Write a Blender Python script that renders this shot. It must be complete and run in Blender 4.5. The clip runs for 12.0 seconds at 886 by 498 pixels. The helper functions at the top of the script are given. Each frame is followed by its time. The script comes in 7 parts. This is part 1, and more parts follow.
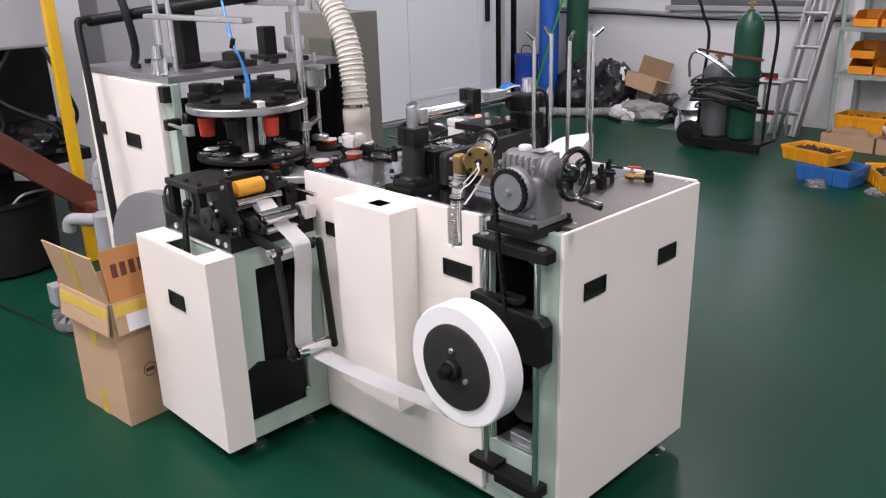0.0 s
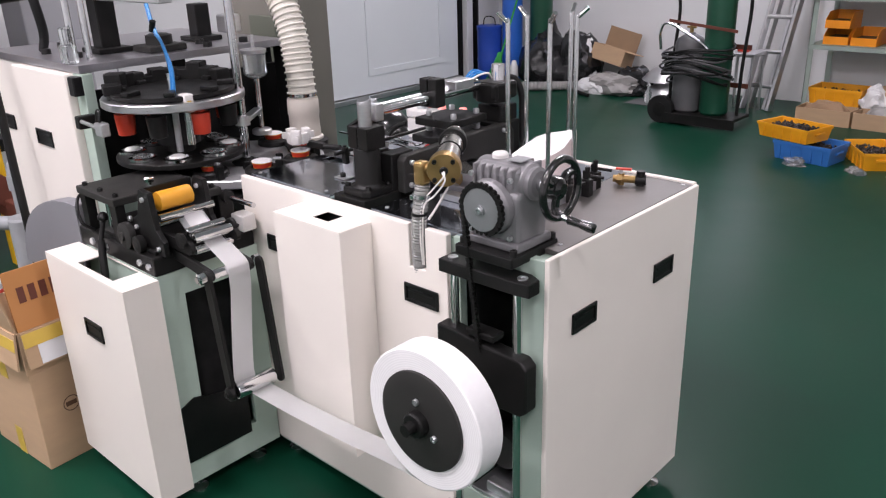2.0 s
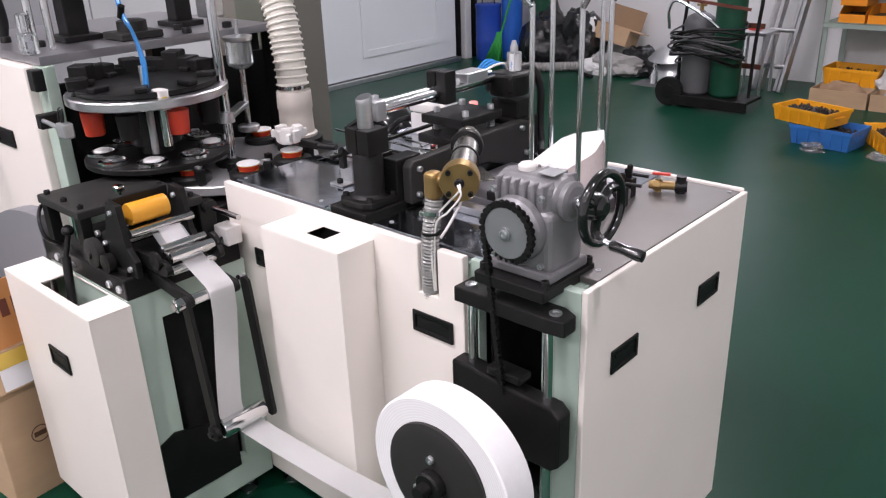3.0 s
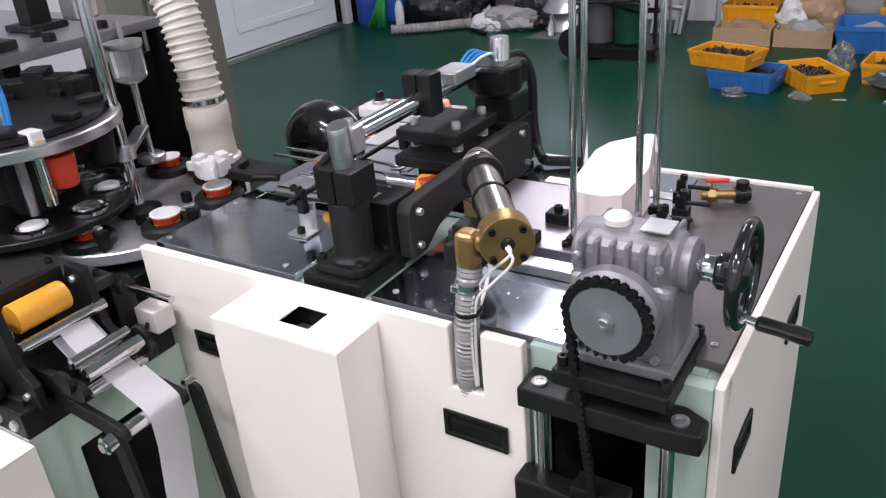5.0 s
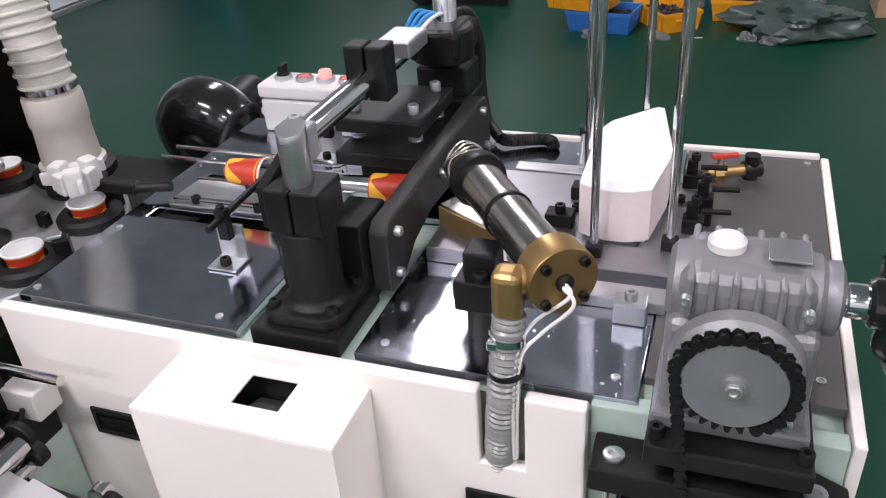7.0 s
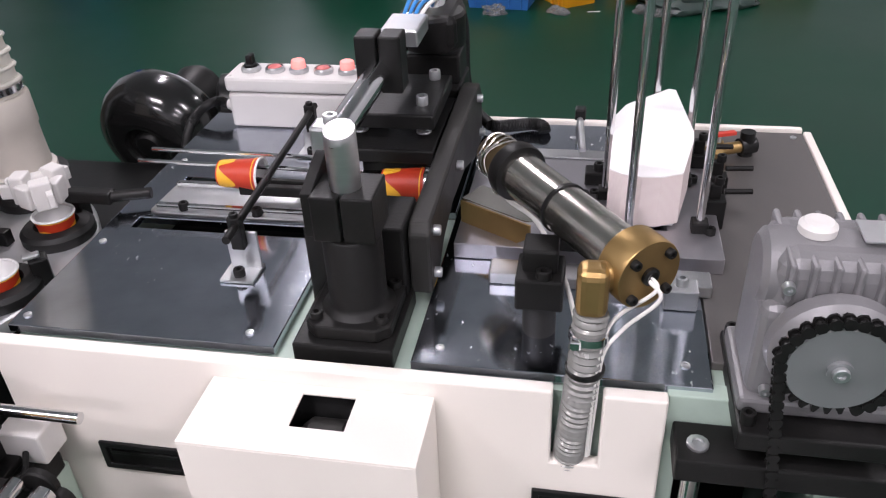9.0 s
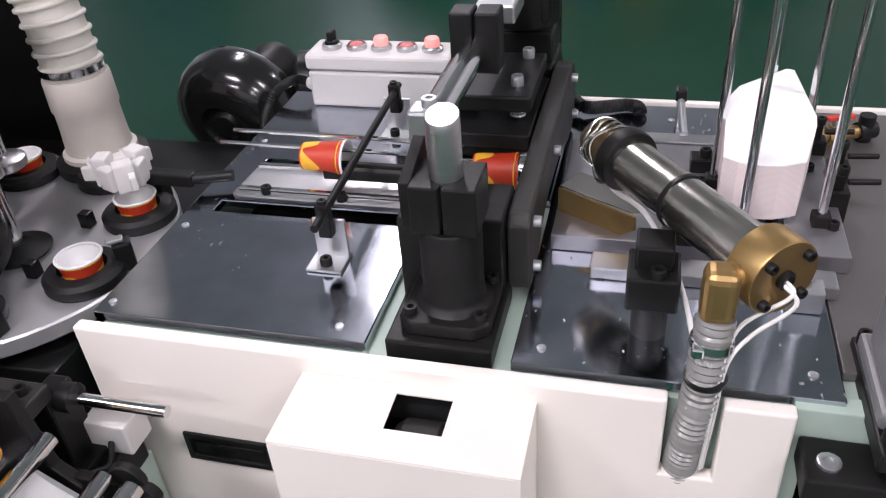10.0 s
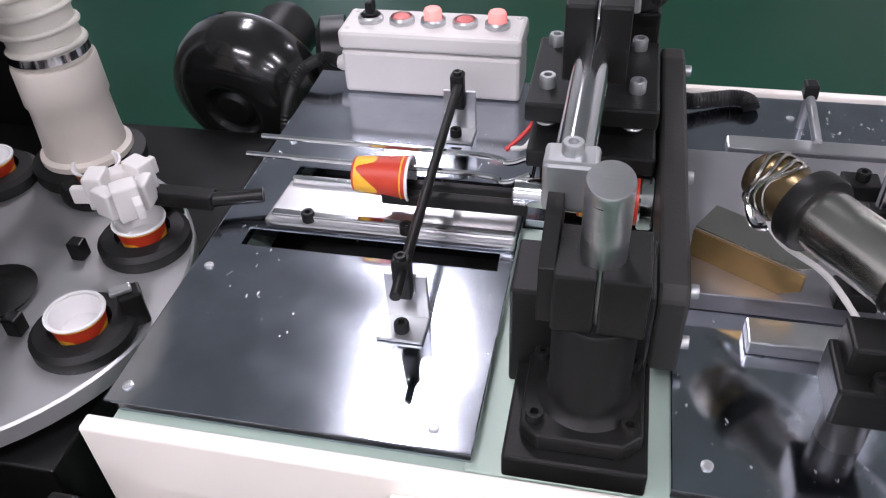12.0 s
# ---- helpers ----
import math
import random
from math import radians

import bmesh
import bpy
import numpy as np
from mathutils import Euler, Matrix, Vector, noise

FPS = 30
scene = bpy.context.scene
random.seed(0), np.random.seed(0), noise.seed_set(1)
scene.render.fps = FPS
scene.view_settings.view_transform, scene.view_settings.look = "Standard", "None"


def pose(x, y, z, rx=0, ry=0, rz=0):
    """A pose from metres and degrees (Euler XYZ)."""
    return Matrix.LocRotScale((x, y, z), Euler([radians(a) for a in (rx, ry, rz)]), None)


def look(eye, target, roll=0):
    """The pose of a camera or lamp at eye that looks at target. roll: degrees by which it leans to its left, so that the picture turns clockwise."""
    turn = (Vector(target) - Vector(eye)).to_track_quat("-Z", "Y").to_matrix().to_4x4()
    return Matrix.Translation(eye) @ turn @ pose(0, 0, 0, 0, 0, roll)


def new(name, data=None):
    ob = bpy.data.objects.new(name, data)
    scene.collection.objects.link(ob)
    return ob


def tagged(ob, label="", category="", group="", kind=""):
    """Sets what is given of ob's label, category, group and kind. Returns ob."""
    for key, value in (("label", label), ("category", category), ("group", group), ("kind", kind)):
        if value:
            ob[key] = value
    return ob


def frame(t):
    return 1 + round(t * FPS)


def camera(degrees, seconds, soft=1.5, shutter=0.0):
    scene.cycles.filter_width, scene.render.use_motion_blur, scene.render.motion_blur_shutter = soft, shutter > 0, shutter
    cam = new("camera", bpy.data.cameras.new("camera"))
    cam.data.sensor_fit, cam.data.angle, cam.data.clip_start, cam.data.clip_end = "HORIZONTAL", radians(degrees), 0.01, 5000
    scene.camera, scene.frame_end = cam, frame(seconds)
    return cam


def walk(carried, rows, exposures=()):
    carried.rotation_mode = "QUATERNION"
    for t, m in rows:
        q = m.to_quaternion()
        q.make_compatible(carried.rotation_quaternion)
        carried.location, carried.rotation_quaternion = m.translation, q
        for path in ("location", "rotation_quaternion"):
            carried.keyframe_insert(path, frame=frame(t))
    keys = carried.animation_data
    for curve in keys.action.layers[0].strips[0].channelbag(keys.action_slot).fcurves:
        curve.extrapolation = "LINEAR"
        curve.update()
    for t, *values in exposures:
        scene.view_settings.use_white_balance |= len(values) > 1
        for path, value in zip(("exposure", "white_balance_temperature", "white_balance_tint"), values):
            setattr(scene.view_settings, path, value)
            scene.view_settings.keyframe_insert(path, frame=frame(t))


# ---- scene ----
cam = camera(57.7, 12.0, soft=1.2)
PATH = [
    (0, (2.258, -1.559, 1.587), (0.905, -0.241, 0.929), -1.6),
    (0.5, (2.205, -1.549, 1.587), (0.901, -0.195, 0.905), -2.0),
    (1, (2.159, -1.51, 1.578), (0.908, -0.123, 0.864), -1.2),
    (1.5, (2.09, -1.418, 1.574), (0.841, -0.041, 0.837), -1.8),
    (2, (1.996, -1.286, 1.591), (0.724, 0.074, 0.861), -1.8),
    (2.5, (1.91, -1.18, 1.588), (0.6, 0.132, 0.838), -1.7),
    (3, (1.773, -1.103, 1.579), (0.522, 0.25, 0.8), -2.1),
    (3.2, (1.693, -1.076, 1.582), (0.493, 0.325, 0.81), -2.5),
    (5, (1.269, -0.858, 1.582), (0.267, 0.627, 0.692), -5.2),
    (5.5, (1.169, -0.758, 1.576), (0.217, 0.749, 0.669), -5.3),
    (6, (1.112, -0.71, 1.561), (0.207, 0.809, 0.626), -4.0),
    (6.5, (1.045, -0.689, 1.551), (0.227, 0.858, 0.584), -4.3),
    (7, (0.921, -0.664, 1.548), (0.3, 0.933, 0.517), -4.3),
    (8.8, (0.728, -0.667, 1.557), (0.407, 0.988, 0.481), -3.0),
    (9, (0.717, -0.669, 1.56), (0.378, 0.971, 0.467), -2.8),
    (9.5, (0.688, -0.661, 1.555), (0.265, 0.947, 0.443), -3.7),
    (10, (0.653, -0.62, 1.547), (0.186, 0.957, 0.409), -4.6),
    (10.5, (0.606, -0.55, 1.538), (0.15, 0.994, 0.351), -4.5),
    (11, (0.552, -0.473, 1.529), (0.158, 1.047, 0.291), -3.0),
    (11.5, (0.497, -0.421, 1.537), (0.135, 1.083, 0.27), -2.7),
    (12, (0.448, -0.389, 1.534), (0.08, 1.094, 0.243), -3.2),
]
walk(cam, [(t, look(eye, target, roll)) for t, eye, target, roll in PATH], [(0, 0.10, 6380, 24), (3.0, 0.10, 6350, 24), (5.5, 0.04, 6150, 21), (9.0, -0.05, 6300, 23), (12, -0.05, 6120, 23)])


# ---- light ----
world = bpy.data.worlds.new("world")
scene.world = world
world.use_nodes = True
wn = world.node_tree
sky = wn.nodes.new("ShaderNodeTexSky")
sky.sky_type, sky.sun_disc, sky.sun_elevation, sky.sun_rotation = "NISHITA", False, radians(35), radians(20)
wn.links.new(sky.outputs[0], wn.nodes["Background"].inputs[0])
wn.nodes["Background"].inputs[1].default_value = 0.12
CEIL = 4.2
# place, turn and power of each ceiling light; over the north half they run towards the window; the south and east ones
# are added out of view as fill
TUBES = [(-2.4, -2.4, 0, 104), (-0.2, -1.7, 0, 100), (3.4, -2.4, 0, 70), (-0.4, -4.8, 0, 92), (3.4, -4.8, 0, 70), (3.4, 0.0, 0, 62), (-0.55, 2.75, 90, 56), (-1.05, 4.45, 90, 56), (3.6, 4.6, 90, 50)]
for lx, ly, turn, power in TUBES:
    lamp = bpy.data.lights.new("tube_light", "AREA")
    lamp.shape, lamp.size, lamp.size_y, lamp.energy, lamp.color = "RECTANGLE", 1.2, 0.22, power, (1.0, 0.98, 0.96)
    new("tube_light", lamp).matrix_world = pose(lx, ly, CEIL - 0.105, 0, 0, turn)
day = bpy.data.lights.new("window_light", "AREA")
day.shape, day.size, day.size_y, day.energy, day.color = "RECTANGLE", 1.6, 0.9, 14, (0.9, 0.95, 1.0)
new("window_light", day).matrix_world = pose(-1.7, 6.62, 1.62, -90, 0, 0)


# ---- materials ----
def material(name, color, rough=0.5, metal=0.0, spread=0.06, scale=14.0, bump=0.0, fine=180.0, coat=0.0, wear=0.0, wear_color=(0.1, 0.1, 0.1), stretch=(1, 1, 1), glow=0.0, see=0.0, spec=0.5, rvar=(0.75, 1.3)):
    """A surface with blotches at one scale, grain at a finer one, and wear with a shape of its own."""
    m = bpy.data.materials.new(name)
    m.use_nodes = True
    t = m.node_tree
    b = t.nodes["Principled BSDF"]
    L = t.links.new
    co = t.nodes.new("ShaderNodeTexCoord")
    mp = t.nodes.new("ShaderNodeMapping")
    mp.inputs["Scale"].default_value = stretch
    L(co.outputs["Object"], mp.inputs[0])
    n1, n2 = t.nodes.new("ShaderNodeTexNoise"), t.nodes.new("ShaderNodeTexNoise")
    for n, s, d in ((n1, scale, 5), (n2, fine, 3)):
        n.inputs["Scale"].default_value, n.inputs["Detail"].default_value = s, d
        L(mp.outputs[0], n.inputs[0])
    mix = t.nodes.new("ShaderNodeMix")
    mix.data_type = "RGBA"
    lo = [max(0, c * (1 - 2.2 * spread)) for c in color]
    hi = [min(1, c * (1 + 2.2 * spread)) for c in color]
    mix.inputs[6].default_value, mix.inputs[7].default_value = (*lo, 1), (*hi, 1)
    L(n1.outputs["Fac"], mix.inputs[0])
    last = mix.outputs[2]
    if wear:
        n3, ramp, mx = t.nodes.new("ShaderNodeTexNoise"), t.nodes.new("ShaderNodeValToRGB"), t.nodes.new("ShaderNodeMix")
        n3.inputs["Scale"].default_value, n3.inputs["Detail"].default_value = scale * 0.6, 9
        n3.inputs["Roughness"].default_value = 0.72
        L(co.outputs["Object"], n3.inputs[0])
        ramp.color_ramp.elements[0].position, ramp.color_ramp.elements[1].position = 0.56, 0.74
        L(n3.outputs["Fac"], ramp.inputs[0])
        mul = t.nodes.new("ShaderNodeMath")
        mul.operation = "MULTIPLY"
        mul.inputs[1].default_value = wear
        L(ramp.outputs[0], mul.inputs[0])
        mx.data_type = "RGBA"
        L(mul.outputs[0], mx.inputs[0])
        L(last, mx.inputs[6])
        mx.inputs[7].default_value = (*wear_color, 1)
        last = mx.outputs[2]
    L(last, b.inputs["Base Color"])
    rr = t.nodes.new("ShaderNodeMapRange")
    rr.inputs["To Min"].default_value, rr.inputs["To Max"].default_value = rough * rvar[0], min(1, rough * rvar[1])
    L(n1.outputs["Fac"], rr.inputs[0])
    L(rr.outputs[0], b.inputs["Roughness"])
    b.inputs["Metallic"].default_value = metal
    b.inputs["Specular IOR Level"].default_value = spec
    b.inputs["Coat Weight"].default_value = coat
    b.inputs["Coat Roughness"].default_value = 0.12
    if bump:
        bp = t.nodes.new("ShaderNodeBump")
        bp.inputs["Strength"].default_value, bp.inputs["Distance"].default_value = bump, 0.002
        L(n2.outputs["Fac"], bp.inputs["Height"])
        L(bp.outputs[0], b.inputs["Normal"])
    if glow:
        L(last, b.inputs["Emission Color"])
        b.inputs["Emission Strength"].default_value = glow
    if see:
        b.inputs["Transmission Weight"].default_value = see
        b.inputs["IOR"].default_value = 1.45
    return m


WHITE = material("cream paint", (0.80, 0.745, 0.685), 0.42, 0, 0.025, 4, 0.05, 260, wear=0.05, wear_color=(0.5, 0.45, 0.38))
MINT = material("mint paint", (0.40, 0.50, 0.43), 0.45, 0, 0.06, 8, 0.06, 200, wear=0.25, wear_color=(0.22, 0.26, 0.22))
STEEL = material("polished steel plate", (0.47, 0.50, 0.56), 0.12, 1, 0.10, 17, 0.03, 60, wear=0.5, wear_color=(0.60, 0.63, 0.68), rvar=(0.6, 1.45))
SATIN = material("satin ground steel", (0.145, 0.136, 0.13), 0.40, 0.55, 0.06, 9, 0.05, 260, wear=0.25, wear_color=(0.19, 0.18, 0.17))
BRUSHED = material("brushed aluminium", (0.62, 0.62, 0.63), 0.3, 1, 0.06, 20, 0.1, 160, stretch=(1, 1, 8))
CHROME = material("chromed steel", (0.74, 0.74, 0.75), 0.12, 1, 0.03, 30)
PLATE = material("ground steel plate", (0.40, 0.39, 0.41), 0.32, 0.85, 0.08, 10, 0.06, 160, wear=0.3, wear_color=(0.3, 0.29, 0.3))
OXIDE = material("black oxide steel", (0.009, 0.0088, 0.0085), 0.42, 0.05, 0.25, 16, 0.12, 220, wear=0.45, wear_color=(0.026, 0.024, 0.022), spec=0.24)
DARKGREY = material("dark grey paint", (0.026, 0.025, 0.0235), 0.5, 0.05, 0.1, 12, 0.12, 240, spec=0.3)
BLACK = material("black plastic", (0.007, 0.007, 0.007), 0.35, 0, 0.2, 20, 0.05, 300, spec=0.3)
RUBBER = material("black rubber", (0.010, 0.010, 0.010), 0.5, 0, 0.2, 30, 0.15, 300, spec=0.3)
GLOSSBLACK = material("glossy black paint", (0.010, 0.010, 0.010), 0.16, 0, 0.2, 9, 0.04, 90, coat=0.5)
DULL = material("dull grey steel", (0.30, 0.31, 0.315), 0.42, 0.7, 0.08, 16, 0.06, 180, wear=0.3, wear_color=(0.2, 0.2, 0.2))
CAST = material("cast grey metal", (0.215, 0.21, 0.218), 0.42, 0.3, 0.06, 18, 0.15, 420, wear=0.15, wear_color=(0.2, 0.19, 0.19))
ZINC = material("zinc plated steel", (0.56, 0.57, 0.58), 0.33, 0.9, 0.08, 22, 0.06, 200)
BRASS = material("dull brass", (0.36, 0.235, 0.095), 0.38, 0.85, 0.14, 18, 0.08, 200, wear=0.4, wear_color=(0.2, 0.12, 0.05))
BROWNED = material("heat browned metal", (0.20, 0.145, 0.075), 0.28, 0.9, 0.2, 26, 0.1, 160, wear=0.6, wear_color=(0.40, 0.33, 0.22))
NICKEL = material("heated nickel tube", (0.50, 0.48, 0.44), 0.22, 1, 0.12, 12, 0.05, 200)
PAPER = material("white paper", (0.79, 0.78, 0.775), 0.75, 0, 0.02, 6, 0.04, 300)
CUPRED = material("red printed paper", (0.46, 0.035, 0.012), 0.42, 0, 0.15, 26, 0.02, 200, wear=0.3, wear_color=(0.6, 0.12, 0.02))
YELLOWPRINT = material("yellow printed paper", (0.85, 0.44, 0.03), 0.42, 0, 0.1, 30, 0.02, 200, wear=0.5, wear_color=(0.75, 0.2, 0.02))
YELLOWROLL = material("amber rubber", (0.66, 0.30, 0.02), 0.4, 0, 0.08, 20, 0.05, 200)
CARTON = material("brown cardboard", (0.47, 0.315, 0.19), 0.8, 0, 0.06, 7, 0.15, 120, stretch=(1, 1, 4))
CARTONIN = material("dark cardboard", (0.30, 0.19, 0.11), 0.85, 0, 0.08, 7, 0.1, 120)
ORANGEBOX = material("orange printed cardboard", (0.50, 0.22, 0.07), 0.7, 0, 0.05, 7, 0.05, 120)
TAPE = material("yellow parcel tape", (0.62, 0.42, 0.07), 0.3, 0, 0.06, 12, 0.05, 100)
LABELW = material("label paper", (0.72, 0.72, 0.74), 0.6, 0, 0.05, 12)
YELLOWP = material("yellow crate plastic", (0.84, 0.36, 0.008), 0.4, 0, 0.07, 9, 0.05, 150, wear=0.2, wear_color=(0.5, 0.25, 0.02))
BLUEP = material("blue crate plastic", (0.03, 0.16, 0.48), 0.4, 0, 0.08, 9, 0.05, 150)
ORANGEP = material("orange bin plastic", (0.80, 0.27, 0.01), 0.4, 0, 0.07, 9, 0.05, 150)
BLUEDRUM = material("blue drum plastic", (0.02, 0.07, 0.42), 0.38, 0, 0.08, 9, 0.05, 150)
BLUECYL = material("blue cylinder paint", (0.02, 0.13, 0.55), 0.35, 0.1, 0.08, 6, 0.08, 150)
GREENCYL = material("green cylinder paint", (0.004, 0.062, 0.032), 0.35, 0.1, 0.1, 6, 0.08, 150, wear=0.3, wear_color=(0.03, 0.1, 0.06))
GREYCYL = material("grey cylinder paint", (0.12, 0.12, 0.125), 0.45, 0.2, 0.1, 6, 0.08, 150, wear=0.5, wear_color=(0.09, 0.07, 0.06))
GREENBROOM = material("green bristles", (0.02, 0.34, 0.06), 0.6, 0, 0.2, 30, 0.2, 200)
BAGBLACK = material("black bin bag film", (0.012, 0.012, 0.013), 0.22, 0, 0.2, 10, 0.3, 40)
BAGWHITE = material("white bag film", (0.70, 0.70, 0.70), 0.35, 0, 0.06, 10, 0.3, 40)
DARKFILM = material("dark see-through film", (0.10, 0.16, 0.14), 0.3, 0, 0.2, 12, 0.4, 40, see=0.6)
FILM = material("clear plastic film", (0.80, 0.82, 0.82), 0.22, 0, 0.05, 12, 0.4, 40, see=0.88)
HOSE = material("milky hose plastic", (0.66, 0.63, 0.56), 0.35, 0, 0.06, 20, 0.05, 100)
PVC = material("cream pipe plastic", (0.60, 0.55, 0.49), 0.42, 0, 0.08, 12, 0.05, 150, wear=0.6, wear_color=(0.45, 0.36, 0.27))
GREYPVC = material("grey pipe plastic", (0.30, 0.31, 0.32), 0.45, 0, 0.08, 12, 0.05, 150)
CLEAR = material("clear acrylic", (0.92, 0.95, 0.95), 0.06, 0, 0.01, 10, see=0.92)
GREYCAB = material("taupe cabinet paint", (0.185, 0.175, 0.15), 0.5, 0, 0.05, 6, 0.06, 200)
OLIVE = material("olive cabinet paint", (0.12, 0.13, 0.10), 0.5, 0, 0.05, 6, 0.06, 200)
BOXGREY = material("light grey plastic case", (0.64, 0.62, 0.60), 0.45, 0, 0.03, 10, 0.08, 260)
REDLENS = material("red lamp lens", (0.62, 0.16, 0.15), 0.2, 0, 0.05, 20)
REDLIT = material("lit red lamp lens", (0.9, 0.30, 0.26), 0.2, 0, 0.05, 20, glow=0.7)
BLUEHOSE = material("blue air hose", (0.03, 0.22, 0.55), 0.3, 0, 0.08, 20)
WIREW = material("white wire", (0.75, 0.73, 0.70), 0.45, 0, 0.04, 20)
WIRER = material("red wire", (0.5, 0.03, 0.03), 0.45, 0, 0.04, 20)
YELLOWPAINT = material("yellow post paint", (0.72, 0.42, 0.01), 0.4, 0, 0.08, 6, 0.06, 150, wear=0.2, wear_color=(0.3, 0.2, 0.05))
RUST = material("red oxide primer", (0.13, 0.035, 0.02), 0.6, 0, 0.2, 6, 0.12, 150, wear=0.5, wear_color=(0.06, 0.025, 0.02))
GREYCOL = material("grey column paint", (0.36, 0.36, 0.38), 0.6, 0, 0.05, 4, 0.06, 150)
WALLP = material("white wall panel", (0.73, 0.735, 0.74), 0.5, 0, 0.025, 1.6, 0.04, 80, wear=0.06, wear_color=(0.55, 0.54, 0.5))
DOORP = material("white door panel", (0.70, 0.735, 0.76), 0.4, 0, 0.02, 2, 0.04, 80)
CEILP = material("ceiling panel", (0.60, 0.61, 0.63), 0.6, 0, 0.03, 2, 0.04, 80)
ALU = material("ladder aluminium", (0.62, 0.62, 0.63), 0.35, 0.9, 0.06, 16, 0.06, 150)
SHELFG = material("grey green shelf paint", (0.30, 0.36, 0.32), 0.5, 0.1, 0.06, 8, 0.06, 150)
GREYFLAP = material("grey sheet plastic", (0.20, 0.20, 0.215), 0.5, 0, 0.04, 8, 0.06, 150)
TUBELIT = material("lit tube", (1, 0.98, 0.95), 0.3, glow=6.0)
RED = material("red valve paint", (0.60, 0.05, 0.03), 0.4, 0, 0.05, 20)
# flat black of the sheets that stand in for shade in hollows
SHADEBLACK = material("flat black for shaded hollows", (0.006, 0.006, 0.006), 0.8, 0, 0.1, 20)
SCRAP = material("dark metal scrap", (0.05, 0.04, 0.035), 0.5, 0.4, 0.3, 60, 0.3, 200)
GREYBAG = material("grey rag", (0.3, 0.29, 0.28), 0.7, 0, 0.15, 12, 0.3, 60)
PLAINPRINT = material("dark print ink", (0.10, 0.045, 0.02), 0.6, 0, 0.05, 20)


def floor_material():
    m = material("green epoxy floor", (0.0018, 0.041, 0.0215), 0.36, 0, 0.12, 1.3, 0.06, 7, wear=0.4, wear_color=(0.0018, 0.033, 0.017), spec=0.2)
    t = m.node_tree
    b = t.nodes["Principled BSDF"]
    base = b.inputs["Base Color"].links[0].from_socket
    co, n, ramp, mx = t.nodes.new("ShaderNodeTexCoord"), t.nodes.new("ShaderNodeTexNoise"), t.nodes.new("ShaderNodeValToRGB"), t.nodes.new("ShaderNodeMix")
    n.inputs["Scale"].default_value, n.inputs["Detail"].default_value, n.inputs["Roughness"].default_value = 9.0, 12, 0.75
    t.links.new(co.outputs["Object"], n.inputs[0])
    ramp.color_ramp.elements[0].position, ramp.color_ramp.elements[1].position = 0.70, 0.73
    t.links.new(n.outputs["Fac"], ramp.inputs[0])
    mx.data_type = "RGBA"
    t.links.new(ramp.outputs[0], mx.inputs[0])
    t.links.new(base, mx.inputs[6])
    mx.inputs[7].default_value = (0.05, 0.12, 0.09, 1)
    t.links.new(mx.outputs[2], b.inputs["Base Color"])
    return m


def scuffed(m, scale=190.0, at=0.772):
    """Small bright nicks and stains scattered over a polished plate."""
    t = m.node_tree
    b = t.nodes["Principled BSDF"]
    base, rough = b.inputs["Base Color"].links[0].from_socket, b.inputs["Roughness"].links[0].from_socket
    co, mp, n, patch = t.nodes.new("ShaderNodeTexCoord"), t.nodes.new("ShaderNodeMapping"), t.nodes.new("ShaderNodeTexNoise"), t.nodes.new("ShaderNodeTexNoise")
    mp.inputs["Scale"].default_value, mp.inputs["Rotation"].default_value = (1.0, 0.45, 1.0), (0, 0, 0.5)
    t.links.new(co.outputs["Object"], mp.inputs[0])
    n.inputs["Scale"].default_value, n.inputs["Detail"].default_value = scale, 3
    patch.inputs["Scale"].default_value, patch.inputs["Detail"].default_value = 7.0, 2
    t.links.new(mp.outputs[0], n.inputs[0])
    t.links.new(co.outputs["Object"], patch.inputs[0])
    add, ramp = t.nodes.new("ShaderNodeMath"), t.nodes.new("ShaderNodeValToRGB")
    add.operation = "MULTIPLY_ADD"
    add.inputs[1].default_value = 0.35
    t.links.new(patch.outputs["Fac"], add.inputs[0])
    t.links.new(n.outputs["Fac"], add.inputs[2])
    ramp.color_ramp.elements[0].position, ramp.color_ramp.elements[1].position = at + 0.14, at + 0.17
    t.links.new(add.outputs[0], ramp.inputs[0])
    for old, new_value, socket in ((base, (0.60, 0.62, 0.65, 1), "Base Color"), (rough, (0.5, 0.5, 0.5, 1), "Roughness")):
        mx = t.nodes.new("ShaderNodeMix")
        mx.data_type = "RGBA"
        t.links.new(ramp.outputs[0], mx.inputs[0])
        t.links.new(old, mx.inputs[6])
        mx.inputs[7].default_value = new_value
        t.links.new(mx.outputs[2], b.inputs[socket])


scuffed(STEEL)


def stack_material():
    """Paper edges: fine level lines of white and pale pink."""
    m = material("stacked paper edges", (0.80, 0.70, 0.68), 0.8, 0, 0.02, 30)
    t = m.node_tree
    b = t.nodes["Principled BSDF"]
    co, w, mx = t.nodes.new("ShaderNodeTexCoord"), t.nodes.new("ShaderNodeTexWave"), t.nodes.new("ShaderNodeMix")
    w.bands_direction, w.inputs["Scale"].default_value, w.inputs["Distortion"].default_value, w.inputs["Detail"].default_value = "Z", 190, 0.35, 2
    t.links.new(co.outputs["Object"], w.inputs[0])
    mx.data_type = "RGBA"
    mx.inputs[6].default_value, mx.inputs[7].default_value = (0.79, 0.71, 0.69, 1), (0.68, 0.565, 0.545, 1)
    t.links.new(w.outputs["Fac"], mx.inputs[0])
    t.links.new(mx.outputs[2], b.inputs["Base Color"])
    return m


